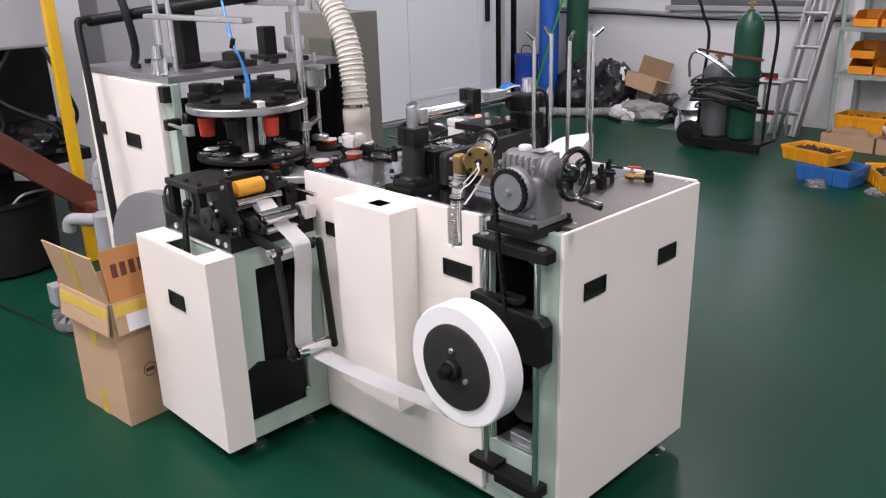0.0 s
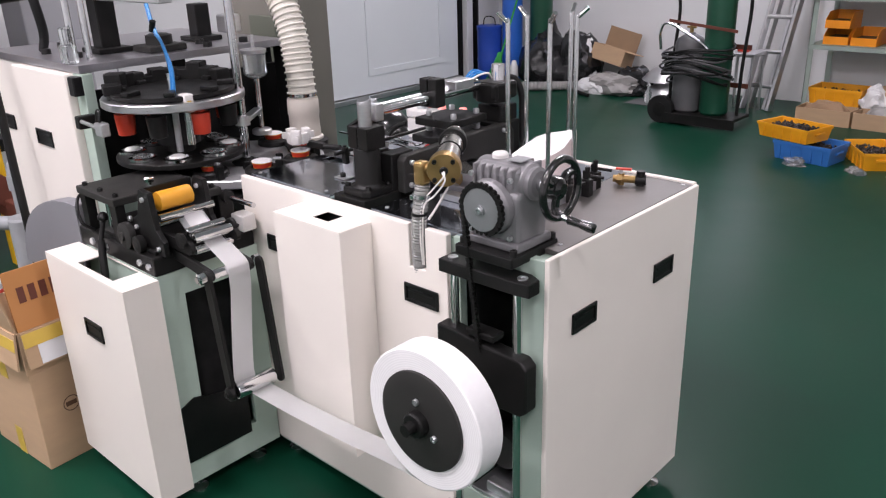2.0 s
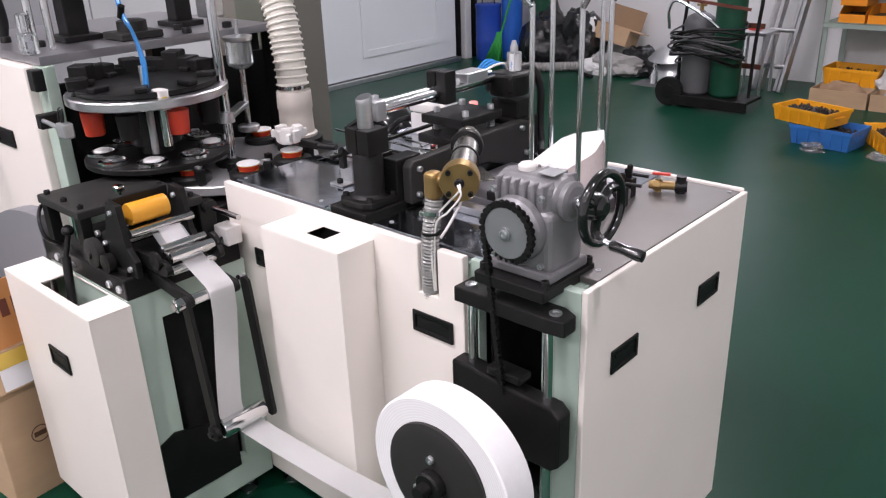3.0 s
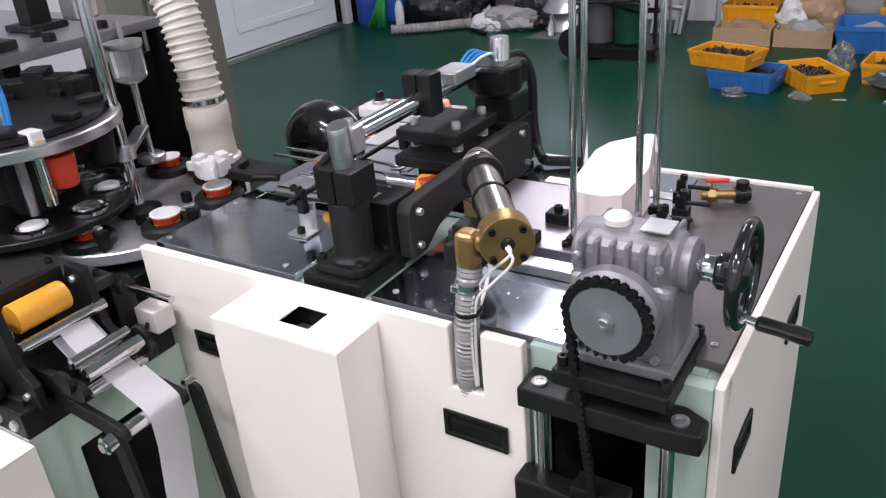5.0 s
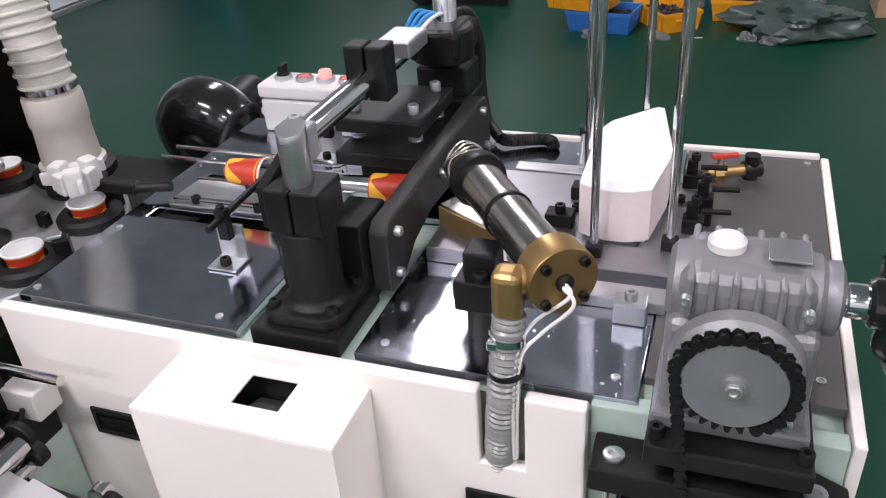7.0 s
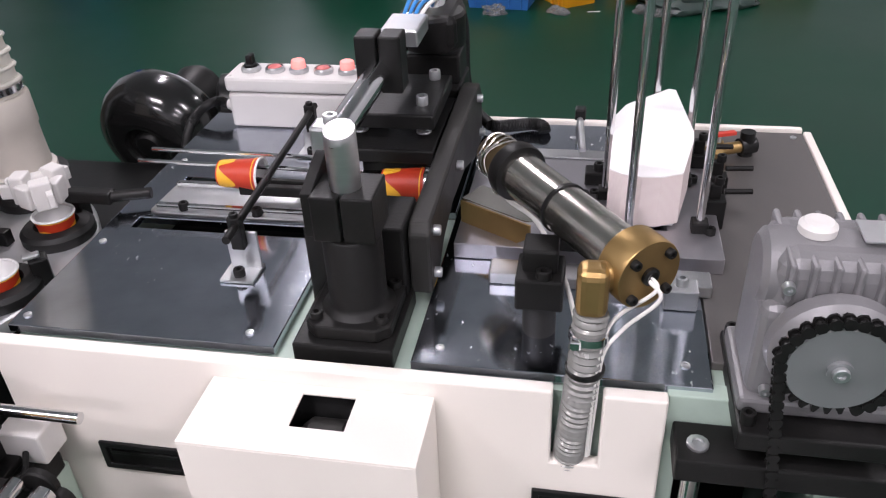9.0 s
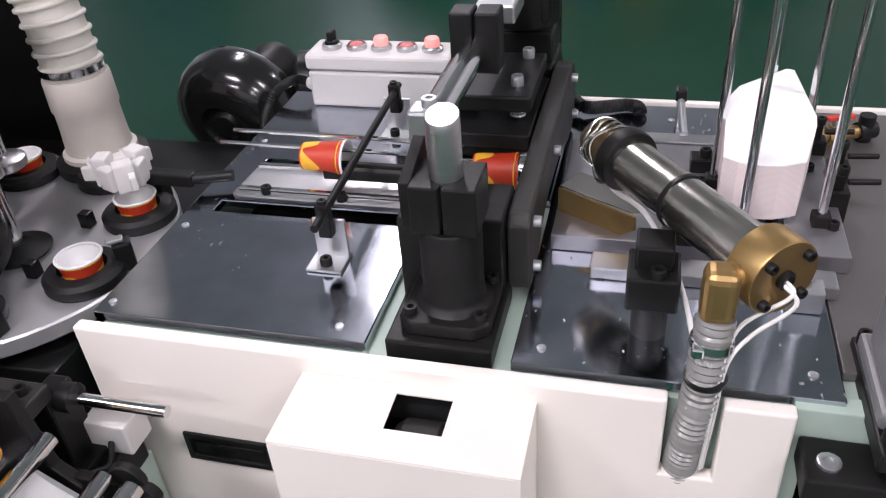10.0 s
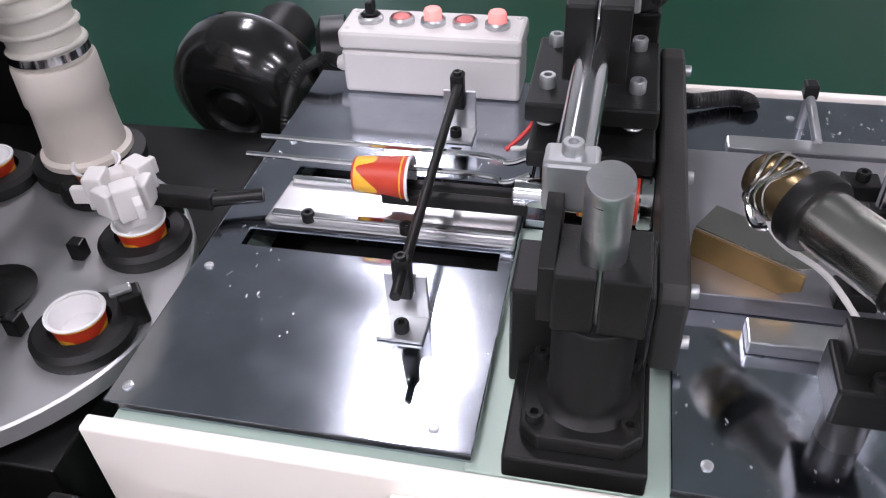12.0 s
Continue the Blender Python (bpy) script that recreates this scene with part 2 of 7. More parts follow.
PALESTEEL = material("pale ground steel", (0.60, 0.60, 0.61), 0.33, 0.7, 0.05, 12, 0.06, 150)
SMOKE = material("smoky clear hose", (0.30, 0.30, 0.285), 0.25, 0.1, 0.1, 20, 0.05, 100, see=0.25)
def wound_paper():
    """The reel's paper: faint rings where the strip is wound, and a little grime."""
    m = material("wound paper strip", (0.83, 0.82, 0.82), 0.75, 0, 0.02, 9, 0.04, 300, wear=0.12, wear_color=(0.5, 0.5, 0.5))
    t = m.node_tree
    b = t.nodes["Principled BSDF"]
    base = b.inputs["Base Color"].links[0].from_socket
    co, mp, w, mx = t.nodes.new("ShaderNodeTexCoord"), t.nodes.new("ShaderNodeMapping"), t.nodes.new("ShaderNodeTexWave"), t.nodes.new("ShaderNodeMix")
    mp.inputs["Location"].default_value = (0, 0.035, -0.167)
    w.wave_type, w.rings_direction = "RINGS", "Y"
    w.inputs["Scale"].default_value, w.inputs["Distortion"].default_value, w.inputs["Detail"].default_value = 60, 1.5, 3
    t.links.new(co.outputs["Object"], mp.inputs[0])
    t.links.new(mp.outputs[0], w.inputs[0])
    mx.data_type, mx.blend_type = "RGBA", "MULTIPLY"
    mx.inputs[0].default_value = 0.35
    gr = t.nodes.new("ShaderNodeMapRange")
    gr.inputs["To Min"].default_value, gr.inputs["To Max"].default_value = 0.75, 1.0
    t.links.new(w.outputs["Fac"], gr.inputs[0])
    t.links.new(base, mx.inputs[6])
    t.links.new(gr.outputs[0], mx.inputs[7])
    t.links.new(mx.outputs[2], b.inputs["Base Color"])
    return m


WOUND = wound_paper()
FLOOR, STACK = floor_material(), stack_material()


# ---- building blocks ----
def put(bm, mesh_bm):
    tmp = bpy.data.meshes.new("tmp")
    mesh_bm.to_mesh(tmp)
    bm.from_mesh(tmp)
    bpy.data.meshes.remove(tmp)
    mesh_bm.free()
    return bm


def box(x0, x1, y0, y1, z0, z1, bev=0.0, m=None, seg=2):
    bm = bmesh.new()
    bmesh.ops.create_cube(bm, size=1.0)
    for v in bm.verts:
        v.co = Vector(((x0 + x1) / 2 + v.co.x * (x1 - x0), (y0 + y1) / 2 + v.co.y * (y1 - y0), (z0 + z1) / 2 + v.co.z * (z1 - z0)))
    if bev:
        bmesh.ops.bevel(bm, geom=bm.edges[:], offset=bev, segments=seg, profile=0.5, affect="EDGES")
    if m is not None:
        bmesh.ops.transform(bm, matrix=m, verts=bm.verts[:])
    return bm


def rod(a, b, r, r2=None, seg=20, bev=0.0):
    a, b = Vector(a), Vector(b)
    bm = bmesh.new()
    bmesh.ops.create_cone(bm, cap_ends=True, segments=seg, radius1=r, radius2=r if r2 is None else r2, depth=(b - a).length)
    if bev:
        caps = [e for e in bm.edges if len({round(v.co.z, 5) for v in e.verts}) == 1]
        bmesh.ops.bevel(bm, geom=caps, offset=bev, segments=2, profile=0.5, affect="EDGES")
    q = (b - a).to_track_quat("Z", "Y").to_matrix().to_4x4()
    bmesh.ops.transform(bm, matrix=Matrix.Translation((a + b) / 2) @ q, verts=bm.verts[:])
    for f in bm.faces:
        f.smooth = len(f.verts) == 4
    return bm


def lathe(profile, at=(0, 0, 0), toward=(0, 0, 1), seg=32):
    """A turned body: profile of (radius, height) pairs along the axis."""
    bm = bmesh.new()
    rings = []
    for r, h in profile:
        rings.append([bm.verts.new((r * math.cos(2 * math.pi * i / seg), r * math.sin(2 * math.pi * i / seg), h)) for i in range(seg)])
    for p, q in zip(rings, rings[1:]):
        for i in range(seg):
            bm.faces.new((p[i], p[(i + 1) % seg], q[(i + 1) % seg], q[i])).smooth = True
    bm.faces.new(rings[0][::-1])
    bm.faces.new(rings[-1])
    bmesh.ops.remove_doubles(bm, verts=bm.verts[:], dist=1e-6)
    q = Vector(toward).to_track_quat("Z", "Y").to_matrix().to_4x4()
    bmesh.ops.transform(bm, matrix=Matrix.Translation(at) @ q, verts=bm.verts[:])
    return bm


def spline(points, n=8):
    """A smooth line through the points."""
    p = [Vector(q) for q in points]
    p = [2 * p[0] - p[1]] + p + [2 * p[-1] - p[-2]]
    out = []
    for i in range(1, len(p) - 2):
        for k in range(n):
            t = k / n
            a, b, c, d = p[i - 1], p[i], p[i + 1], p[i + 2]
            out.append(0.5 * ((2 * b) + (c - a) * t + (2 * a - 5 * b + 4 * c - d) * t * t + (3 * b - a - 3 * c + d) * t ** 3))
    return out + [p[-2]]


def pipe(points, r, seg=10, smooth=8):
    """A round bar or hose along points; r may be a function of the share of the way."""
    pts = spline(points, smooth) if smooth else [Vector(q) for q in points]
    bm = bmesh.new()
    rings = []
    up = Vector((0, 0, 1))
    side = None
    for i, p in enumerate(pts):
        d = (pts[min(i + 1, len(pts) - 1)] - pts[max(i - 1, 0)]).normalized()
        if side is None:
            side = d.cross(up if abs(d.z) < 0.9 else Vector((1, 0, 0))).normalized()
        side = (side - d * side.dot(d)).normalized()
        o = d.cross(side)
        rr = r(i / (len(pts) - 1)) if callable(r) else r
        rings.append([bm.verts.new(p + rr * (side * math.cos(2 * math.pi * k / seg) + o * math.sin(2 * math.pi * k / seg))) for k in range(seg)])
    for p, q in zip(rings, rings[1:]):
        for k in range(seg):
            bm.faces.new((p[k], p[(k + 1) % seg], q[(k + 1) % seg], q[k])).smooth = True
    bm.faces.new(rings[0][::-1])
    bm.faces.new(rings[-1])
    bmesh.ops.recalc_face_normals(bm, faces=bm.faces[:])
    return bm


def prism(outline, z0, z1, m=None, bev=0.0):
    """An outline in x and y raised from z0 to z1, then moved by m."""
    bm = bmesh.new()
    lo = [bm.verts.new((x, y, z0)) for x, y in outline]
    hi = [bm.verts.new((x, y, z1)) for x, y in outline]
    n = len(lo)
    bm.faces.new(lo[::-1])
    bm.faces.new(hi)
    for i in range(n):
        bm.faces.new((lo[i], lo[(i + 1) % n], hi[(i + 1) % n], hi[i]))
    bmesh.ops.recalc_face_normals(bm, faces=bm.faces[:])
    if bev:
        bmesh.ops.bevel(bm, geom=bm.edges[:], offset=bev, segments=2, profile=0.5, affect="EDGES")
    if m is not None:
        bmesh.ops.transform(bm, matrix=m, verts=bm.verts[:])
    return bm


def join(*bms):
    out = bmesh.new()
    for b in bms:
        put(out, b)
    return out


def ring(c, axis, r, thick, seg=32, tube=10):
    c, axis = Vector(c), Vector(axis).normalized()
    u = axis.cross(Vector((0, 0, 1)) if abs(axis.z) < 0.9 else Vector((1, 0, 0))).normalized()
    w = axis.cross(u)
    bm = bmesh.new()
    rows = []
    for i in range(seg):
        a = 2 * math.pi * i / seg
        o = u * math.cos(a) + w * math.sin(a)
        rows.append([bm.verts.new(c + o * (r + thick * math.cos(2 * math.pi * k / tube)) + axis * thick * math.sin(2 * math.pi * k / tube)) for k in range(tube)])
    for i in range(seg):
        p, q = rows[i], rows[(i + 1) % seg]
        for k in range(tube):
            bm.faces.new((p[k], p[(k + 1) % tube], q[(k + 1) % tube], q[k])).smooth = True
    bmesh.ops.recalc_face_normals(bm, faces=bm.faces[:])
    return bm


def frame_box(x0, x1, z0, z1, holes, y0, y1, bev=0.0):
    """An upright plate with oblong holes right through it: built of the strips between them."""
    xs = sorted({x0, x1, *[h[0] for h in holes], *[h[1] for h in holes]})
    zs = sorted({z0, z1, *[h[2] for h in holes], *[h[3] for h in holes]})
    bm = bmesh.new()
    grid = {}

    def vert(x, y, z):
        k = (round(x, 5), round(y, 5), round(z, 5))
        if k not in grid:
            grid[k] = bm.verts.new((x, y, z))
        return grid[k]

    def solid(i, j):
        if not (0 <= i < len(xs) - 1 and 0 <= j < len(zs) - 1):
            return False
        cx, cz = (xs[i] + xs[i + 1]) / 2, (zs[j] + zs[j + 1]) / 2
        return not any(h[0] < cx < h[1] and h[2] < cz < h[3] for h in holes)

    for i in range(len(xs) - 1):
        for j in range(len(zs) - 1):
            if not solid(i, j):
                continue
            a, b, c, d = xs[i], xs[i + 1], zs[j], zs[j + 1]
            bm.faces.new([vert(a, y0, c), vert(b, y0, c), vert(b, y0, d), vert(a, y0, d)])
            bm.faces.new([vert(a, y1, d), vert(b, y1, d), vert(b, y1, c), vert(a, y1, c)])
            for di, dj, p, q in ((-1, 0, (a, c), (a, d)), (1, 0, (b, d), (b, c)), (0, -1, (b, c), (a, c)), (0, 1, (a, d), (b, d))):
                if not solid(i + di, j + dj):
                    bm.faces.new([vert(p[0], y0, p[1]), vert(q[0], y0, q[1]), vert(q[0], y1, q[1]), vert(p[0], y1, p[1])])
    bmesh.ops.recalc_face_normals(bm, faces=bm.faces[:])
    bmesh.ops.dissolve_limit(bm, angle_limit=0.01, verts=bm.verts[:], edges=bm.edges[:])
    if bev:
        sharp = [e for e in bm.edges if len(e.link_faces) == 2 and e.calc_face_angle() > 0.5]
        bmesh.ops.bevel(bm, geom=sharp, offset=bev, segments=2, profile=0.5, affect="EDGES")
    return bm


def turned(bm, m):
    bmesh.ops.transform(bm, matrix=m, verts=bm.verts[:])
    return bm


def thing(name, at, label, category, group="", kind=""):
    ob = new(name)
    ob.empty_display_size = 0.05
    ob.location = at
    return tagged(ob, label, category, group, kind)


def where(ob):
    p = Vector(ob.location)
    while ob.parent:
        ob = ob.parent
        p += Vector(ob.location)
    return p


def part(name, bm, mat, parent=None, label="", at=None):
    """Links a bmesh, given in the world's metres, as one mesh object under a thing or a part."""
    o = where(parent) if parent else Vector(at or (0, 0, 0))
    bmesh.ops.translate(bm, vec=-o, verts=bm.verts[:])
    for e in bm.edges:
        if len(e.link_faces) == 2 and e.calc_face_angle(0.0) > 0.6:
            e.smooth = False
    me = bpy.data.meshes.new(name)
    bm.to_mesh(me)
    bm.free()
    me.materials.append(mat)
    ob = new(name, me)
    if parent:
        ob.parent = parent
    else:
        ob.location = o
    if label:
        ob["label"] = label
    return ob


def single(name, bm, mat, at, label, category, group="", kind=""):
    return tagged(part(name, bm, mat, None, "", at), label, category, group, kind)


def sub(name, bm, mat, parent_part, label=""):
    return part(name, bm, mat, parent_part, label)


def bolt(p, r=0.006, h=0.007, d=(0, 0, 1)):
    """A cap screw with its hex socket."""
    return lathe([(r, 0), (r, h * 0.85), (r * 0.9, h), (r * 0.5, h), (r * 0.45, h * 0.5), (0.0, h * 0.5)], p, d, 12)


# ---- the hall ----
WX, WY, EX, SY = -4.35, 6.62, 6.5, -6.5
tagged(part("floor", box(WX - 0.4, EX + 0.2, SY - 0.2, WY + 0.2, -0.12, 0.0), FLOOR), "glossy dark green epoxy floor with scuffs", "floor", kind="structure")
tagged(part("ceiling", box(WX - 0.2, EX + 0.2, SY - 0.2, WY + 0.2, CEIL, CEIL + 0.1), CEILP), "pale grey panel ceiling", "ceiling", kind="structure")
WIN = (-2.47, -0.95, 1.13, 2.1)
wall_n = tagged(part("wall_north", frame_box(WX, EX, 0, CEIL, [WIN], WY, WY + 0.15), WALLP), "off-white wall with a long window", "wall", kind="structure")
tagged(part("wall_west", box(WX - 0.15, WX, SY, WY + 0.15, 0, CEIL), WALLP), "white sandwich panel wall", "wall", kind="structure")
tagged(part("wall_east", box(EX, EX + 0.15, SY, WY + 0.15, 0, CEIL), WALLP), "off-white wall", "wall", kind="structure")
tagged(part("wall_south", box(WX, EX, SY - 0.15, SY, 0, CEIL), WALLP), "off-white wall", "wall", kind="structure")
for yy in (0.55, 1.75, 2.95):
    part("panel_joint", box(WX, WX + 0.004, yy - 0.006, yy + 0.006, 0, CEIL), GREYCOL, bpy.data.objects["wall_west"])

window = thing("window_1", ((WIN[0] + WIN[1]) / 2, WY, WIN[2]), "grey metal framed window with daylight behind", "window", kind="structure")
part("window_frame", frame_box(WIN[0], WIN[1], WIN[2], WIN[3], [(WIN[0] + 0.06, -1.73, WIN[2] + 0.08, WIN[3] - 0.06), (-1.69, WIN[1] - 0.06, WIN[2] + 0.08, WIN[3] - 0.06)], WY - 0.03, WY + 0.08, 0.004), GREYCYL, window)
part("window_sill", box(WIN[0] - 0.04, WIN[1] + 0.04, WY - 0.07, WY - 0.002, WIN[2] - 0.03, WIN[2] + 0.02, 0.004), GREYCOL, window)
for a, b in ((WIN[0] + 0.06, -1.73), (-1.69, WIN[1] - 0.06)):
    pane = part("pane", box(a, b, WY + 0.02, WY + 0.026, WIN[2] + 0.08, WIN[3] - 0.06), CLEAR, window)
    pane.visible_shadow = False
OUT = material("bright outdoors", (0.62, 0.70, 0.80), 0.8, 0, 0.35, 2.5, glow=1.6)
tagged(part("backdrop", box(-4.5, 1.5, 9.6, 9.65, -1, 5), OUT), "bright daylight outside the window", "backdrop", kind="structure")

for lx, ly, turn, power in TUBES:
    f = thing("ceiling_light", (lx, ly, CEIL), "white twin tube ceiling light out of view, switched on", "lamp", "ceiling lights")
    about = Matrix.Translation((lx, ly, 0)) @ Matrix.Rotation(radians(turn), 4, "Z")
    part("housing", box(-0.62, 0.62, -0.12, 0.12, CEIL - 0.05, CEIL - 0.001, 0.004, about), WHITE, f)
    for off in (-0.06, 0.06):
        part("tube", turned(rod((-0.59, off, CEIL - 0.075), (0.59, off, CEIL - 0.075), 0.014, seg=12), about), TUBELIT, f)

# sliding freezer-type door on the west wall
door = thing("door_1", (WX, 4.6, 0), "large white sliding panel door in a grey frame", "door", kind="structure")
part("door_leaf", box(WX + 0.02, WX + 0.10, 3.2, 5.75, 0.06, 2.4, 0.006), DOORP, door)
part("door_panel", turned(frame_box(4.35, 5.50, 0.24, 2.2, [(4.42, 5.43, 0.31, 2.13)], 0, 0.012, 0.003), Matrix(((0, -1, 0, WX + 0.112), (1, 0, 0, 0), (0, 0, 1, 0), (0, 0, 0, 1)))), DOORP, door)
part("door_track", box(WX + 0.005, WX + 0.13, 3.15, 5.8, 0.0, 0.05, 0.004), ZINC, door)
for yy, w, mt in ((5.80, 0.05, OXIDE), (5.93, 0.10, WALLP), (6.10, 0.035, OXIDE)):
    part("door_frame", box(WX + 0.002, WX + 0.09, yy, yy + w, 0, 2.5, 0.004), mt, door)
part("door_handle", box(WX + 0.105, WX + 0.15, 5.55, 5.60, 1.0, 1.3, 0.01), BLACK, door)

conduit = thing("wall_conduit", (-2.0, WY - 0.03, 1.08), "grey plastic conduit and cable fixed along the wall", "conduit")
part("pipe", pipe([(-4.1, WY - 0.03, 1.10), (-3.2, WY - 0.035, 1.09), (-2.2, WY - 0.03, 1.05), (-1.2, WY - 0.035, 1.07), (0.4, WY - 0.03, 1.05)], 0.022), GREYPVC, conduit)
part("cable", pipe([(-4.1, WY - 0.05, 1.055), (-3.0, WY - 0.06, 1.05), (-2.0, WY - 0.05, 1.015), (-0.6, WY - 0.05, 1.03)], 0.009), BLACK, conduit)
part("riser", rod((-3.75, WY - 0.03, 1.1), (-3.75, WY - 0.03, 3.2), 0.02), GREYPVC, conduit)

# ---- main cabinet of the cup machine ----
TOP = 0.944
cab = thing("machine_cabinet", (0.55, 0.35, 0), "cream and mint machine cabinet with a polished steel table top", "machine")
part("post_frame", frame_box(0.82, 1.080, 0.075, TOP - 0.006, [(0.84, 0.995, 0.245, 0.865)], 0.006, 0.03, 0.002), MINT, cab)
for b in (box(0.012, 0.82, 0.012, 0.05, 0.075, 0.925), box(0.012, 1.078, 0.64, 0.69, 0.075, 0.925)):
    part("long_wall", b, MINT, cab)
for b in (box(0.0, 0.03, 0.05, 0.64, 0.075, 0.925), box(1.04, 1.078, 0.03, 0.64, 0.075, 0.925)):
    part("end_wall", b, MINT, cab)
part("floor_pan", box(0.03, 1.04, 0.05, 0.64, 0.075, 0.10), MINT, cab)
part("top_rail", box(0.355, 0.538, 0.014, 0.36, 0.905, 0.929, 0.002), MINT, cab)
# black sheet below the slots, in place of the shade there
part("shade_tray", join(box(0.03, 0.355, 0.05, 0.64, 0.85, 0.86)), SHADEBLACK, cab, "black tray for the shade under the slots")
part("top_rail", box(0.538, 1.06, 0.031, 0.64, 0.90, 0.93), MINT, cab)
# black sheets behind the reel opening, put where only shade lies
part("interior", join(box(0.835, 0.838, 0.05, 0.64, 0.11, 0.89), box(0.838, 1.038, 0.40, 0.41, 0.11, 0.89)), SHADEBLACK, cab)
front = part("front_panel", frame_box(0.0, 0.819, 0.065, TOP + 0.003, [(0.696, 0.750, 0.838, TOP + 0.003), (0.405, 0.48, 0.40, 0.80)], -0.016, 0.002, 0.003), WHITE, cab, "cream sheet metal front panel")
side = part("side_panel", box(1.081, 1.094, 0.004, 0.692, 0.075, TOP + 0.001, 0.003), WHITE, cab, "cream sheet metal side panel")
part("rear_panel", box(0.50, 1.0805, 0.6925, 0.705, 0.075, TOP + 0.004, 0.003), WHITE, cab, "cream sheet metal rear panel")
part("lower_rail", box(0.02, 1.07, 0.002, 0.014, 0.04, 0.075), MINT, cab)


def recessed_handle(x0, x1, z0, z1, y, parent, turn=None):
    """A black recessed pull: rim, pocket and bar."""
    bm = join(frame_box(x0, x1, z0, z1, [(x0 + 0.009, x1 - 0.009, z0 + 0.009, z1 - 0.009)], y - 0.005, y, 0.0015),
              box(x0 + 0.008, x1 - 0.008, y - 0.001, y + 0.0005, z0 + 0.008, z1 - 0.008),
              box(x0 + 0.014, x1 - 0.014, y - 0.004, y - 0.001, z1 - 0.02, z1 - 0.014, 0.001))
    if turn is not None:
        bm = turned(bm, turn)
    return part("handle", bm, BLACK, parent, "black recessed pull handle")


recessed_handle(0.676, 0.790, 0.742, 0.792, -0.0165, front)
recessed_handle(0.108, 0.232, 0.742, 0.790, -0.0165, front)
TO_X = Matrix(((0, -1, 0, 0), (1, 0, 0, 0), (0, 0, 1, 0), (0, 0, 0, 1)))
recessed_handle(0.094, 0.194, 0.735, 0.786, -1.0945, side, TO_X)
recessed_handle(0.465, 0.565, 0.735, 0.786, -1.0945, side, TO_X)


def flat_plate(x0, x1, y0, y1, z0, z1, holes=(), bev=0.0015):
    """A level plate with oblong holes right through it."""
    return turned(frame_box(x0, x1, y0, y1, list(holes), z0, z1, bev), Matrix(((1, 0, 0, 0), (0, 0, 1, 0), (0, 1, 0, 0), (0, 0, 0, 1))))


cover = part("cover", box(0.297, 0.564, -0.121, -0.118, 0.275, 0.9205, 0.0008), WHITE, cab, "cream hood with a square window in its top")
for x in (0.297, 0.561):
    sub_side = part("cover_side", box(x, x + 0.003, -0.1179, -0.0165, 0.275, 0.9205, 0.0008), WHITE, cover)
part("cover_top", flat_plate(0.297, 0.564, -0.121, -0.0165, 0.9206, 0.9236, [(0.413, 0.476, -0.082, -0.030)], 0.0008), WHITE, cover)
# black sheets under the hood window take the place of shade
part("hood_shade", join(box(0.3005, 0.5605, -0.1175, -0.0168, 0.84, 0.842), box(0.3005, 0.5605, -0.1175, -0.1165, 0.842, 0.92), box(0.3005, 0.5605, -0.0176, -0.0168, 0.842, 0.92)), SHADEBLACK, cover, "black sheets for the shade inside the hood")
part("roller_behind_window", lathe([(0.022, 0), (0.03, 0.01), (0.03, 0.05), (0.022, 0.06)], (0.415, -0.056, 0.872), (1, 0, 0), 20), DARKGREY, cover, "dark grey roller inside the hood")
for fx, fy in ((0.065, 0.035), (1.05, 0.62), (0.065, 0.62), (1.03, 0.05)):
    part("foot", lathe([(0.028, 0), (0.028, 0.006), (0.014, 0.012), (0.008, 0.016), (0.008, 0.078)], (fx, fy, 0.0), (0, 0, 1), 18), CHROME, cab, "chromed levelling foot")

left_plate = part("table_plate", flat_plate(0.004, 0.362, 0.02, 0.685, TOP - 0.012, TOP, [(0.045, 0.345, 0.262, 0.292), (0.06, 0.345, 0.395, 0.425)]), STEEL, cab, "polished steel plate with slots")
right_plate = part("table_plate", flat_plate(0.530, 0.868, 0.016, 0.685, TOP - 0.012, TOP), STEEL, cab)
part("table_plate", flat_plate(0.870, 1.079, 0.060, 0.685, TOP - 0.012, TOP), SATIN, cab, "satin grey steel plate")
part("table_plate", flat_plate(0.364, 0.528, 0.36, 0.685, TOP - 0.014, TOP - 0.002), STEEL, cab)
for sx, sy in ((0.02, 0.041), (0.323, 0.043), (0.024, 0.219), (0.30, 0.66), (0.03, 0.48), (1.06, 0.665), (1.055, 0.10), (0.56, 0.045), (0.84, 0.05), (0.69, 0.63)):
    part("screw", bolt((sx, sy, TOP), 0.0055, 0.002), ZINC, cab)

# ---- left feeder unit ----
fd = thing("feeder_cabinet", (-0.15, -0.25, 0), "mint feeder cabinet with a cream box panel in front", "machine")
part("side_wall", turned(frame_box(-0.352, -0.02, 0.06, 0.745, [(-0.272, -0.10, 0.16, 0.67)], -0.05, -0.03, 0.002), TO_X), MINT, fd)
part("side_wall", box(-0.36, -0.34, -0.33, -0.05, 0.06, 0.745), MINT, fd)
for y0, y1 in ((-0.352, -0.33), (-0.05, -0.02)):
    part("end_wall", box(-0.36, 0.03, y0, y1, 0.06, 0.745), MINT, fd)
part("floor_pan", box(-0.34, 0.03, -0.33, -0.05, 0.06, 0.09), MINT, fd)
# black sheet darkens the feeder opening as shade would
part("interior", box(-0.05, -0.045, -0.32, -0.06, 0.1, 0.70), SHADEBLACK, fd)
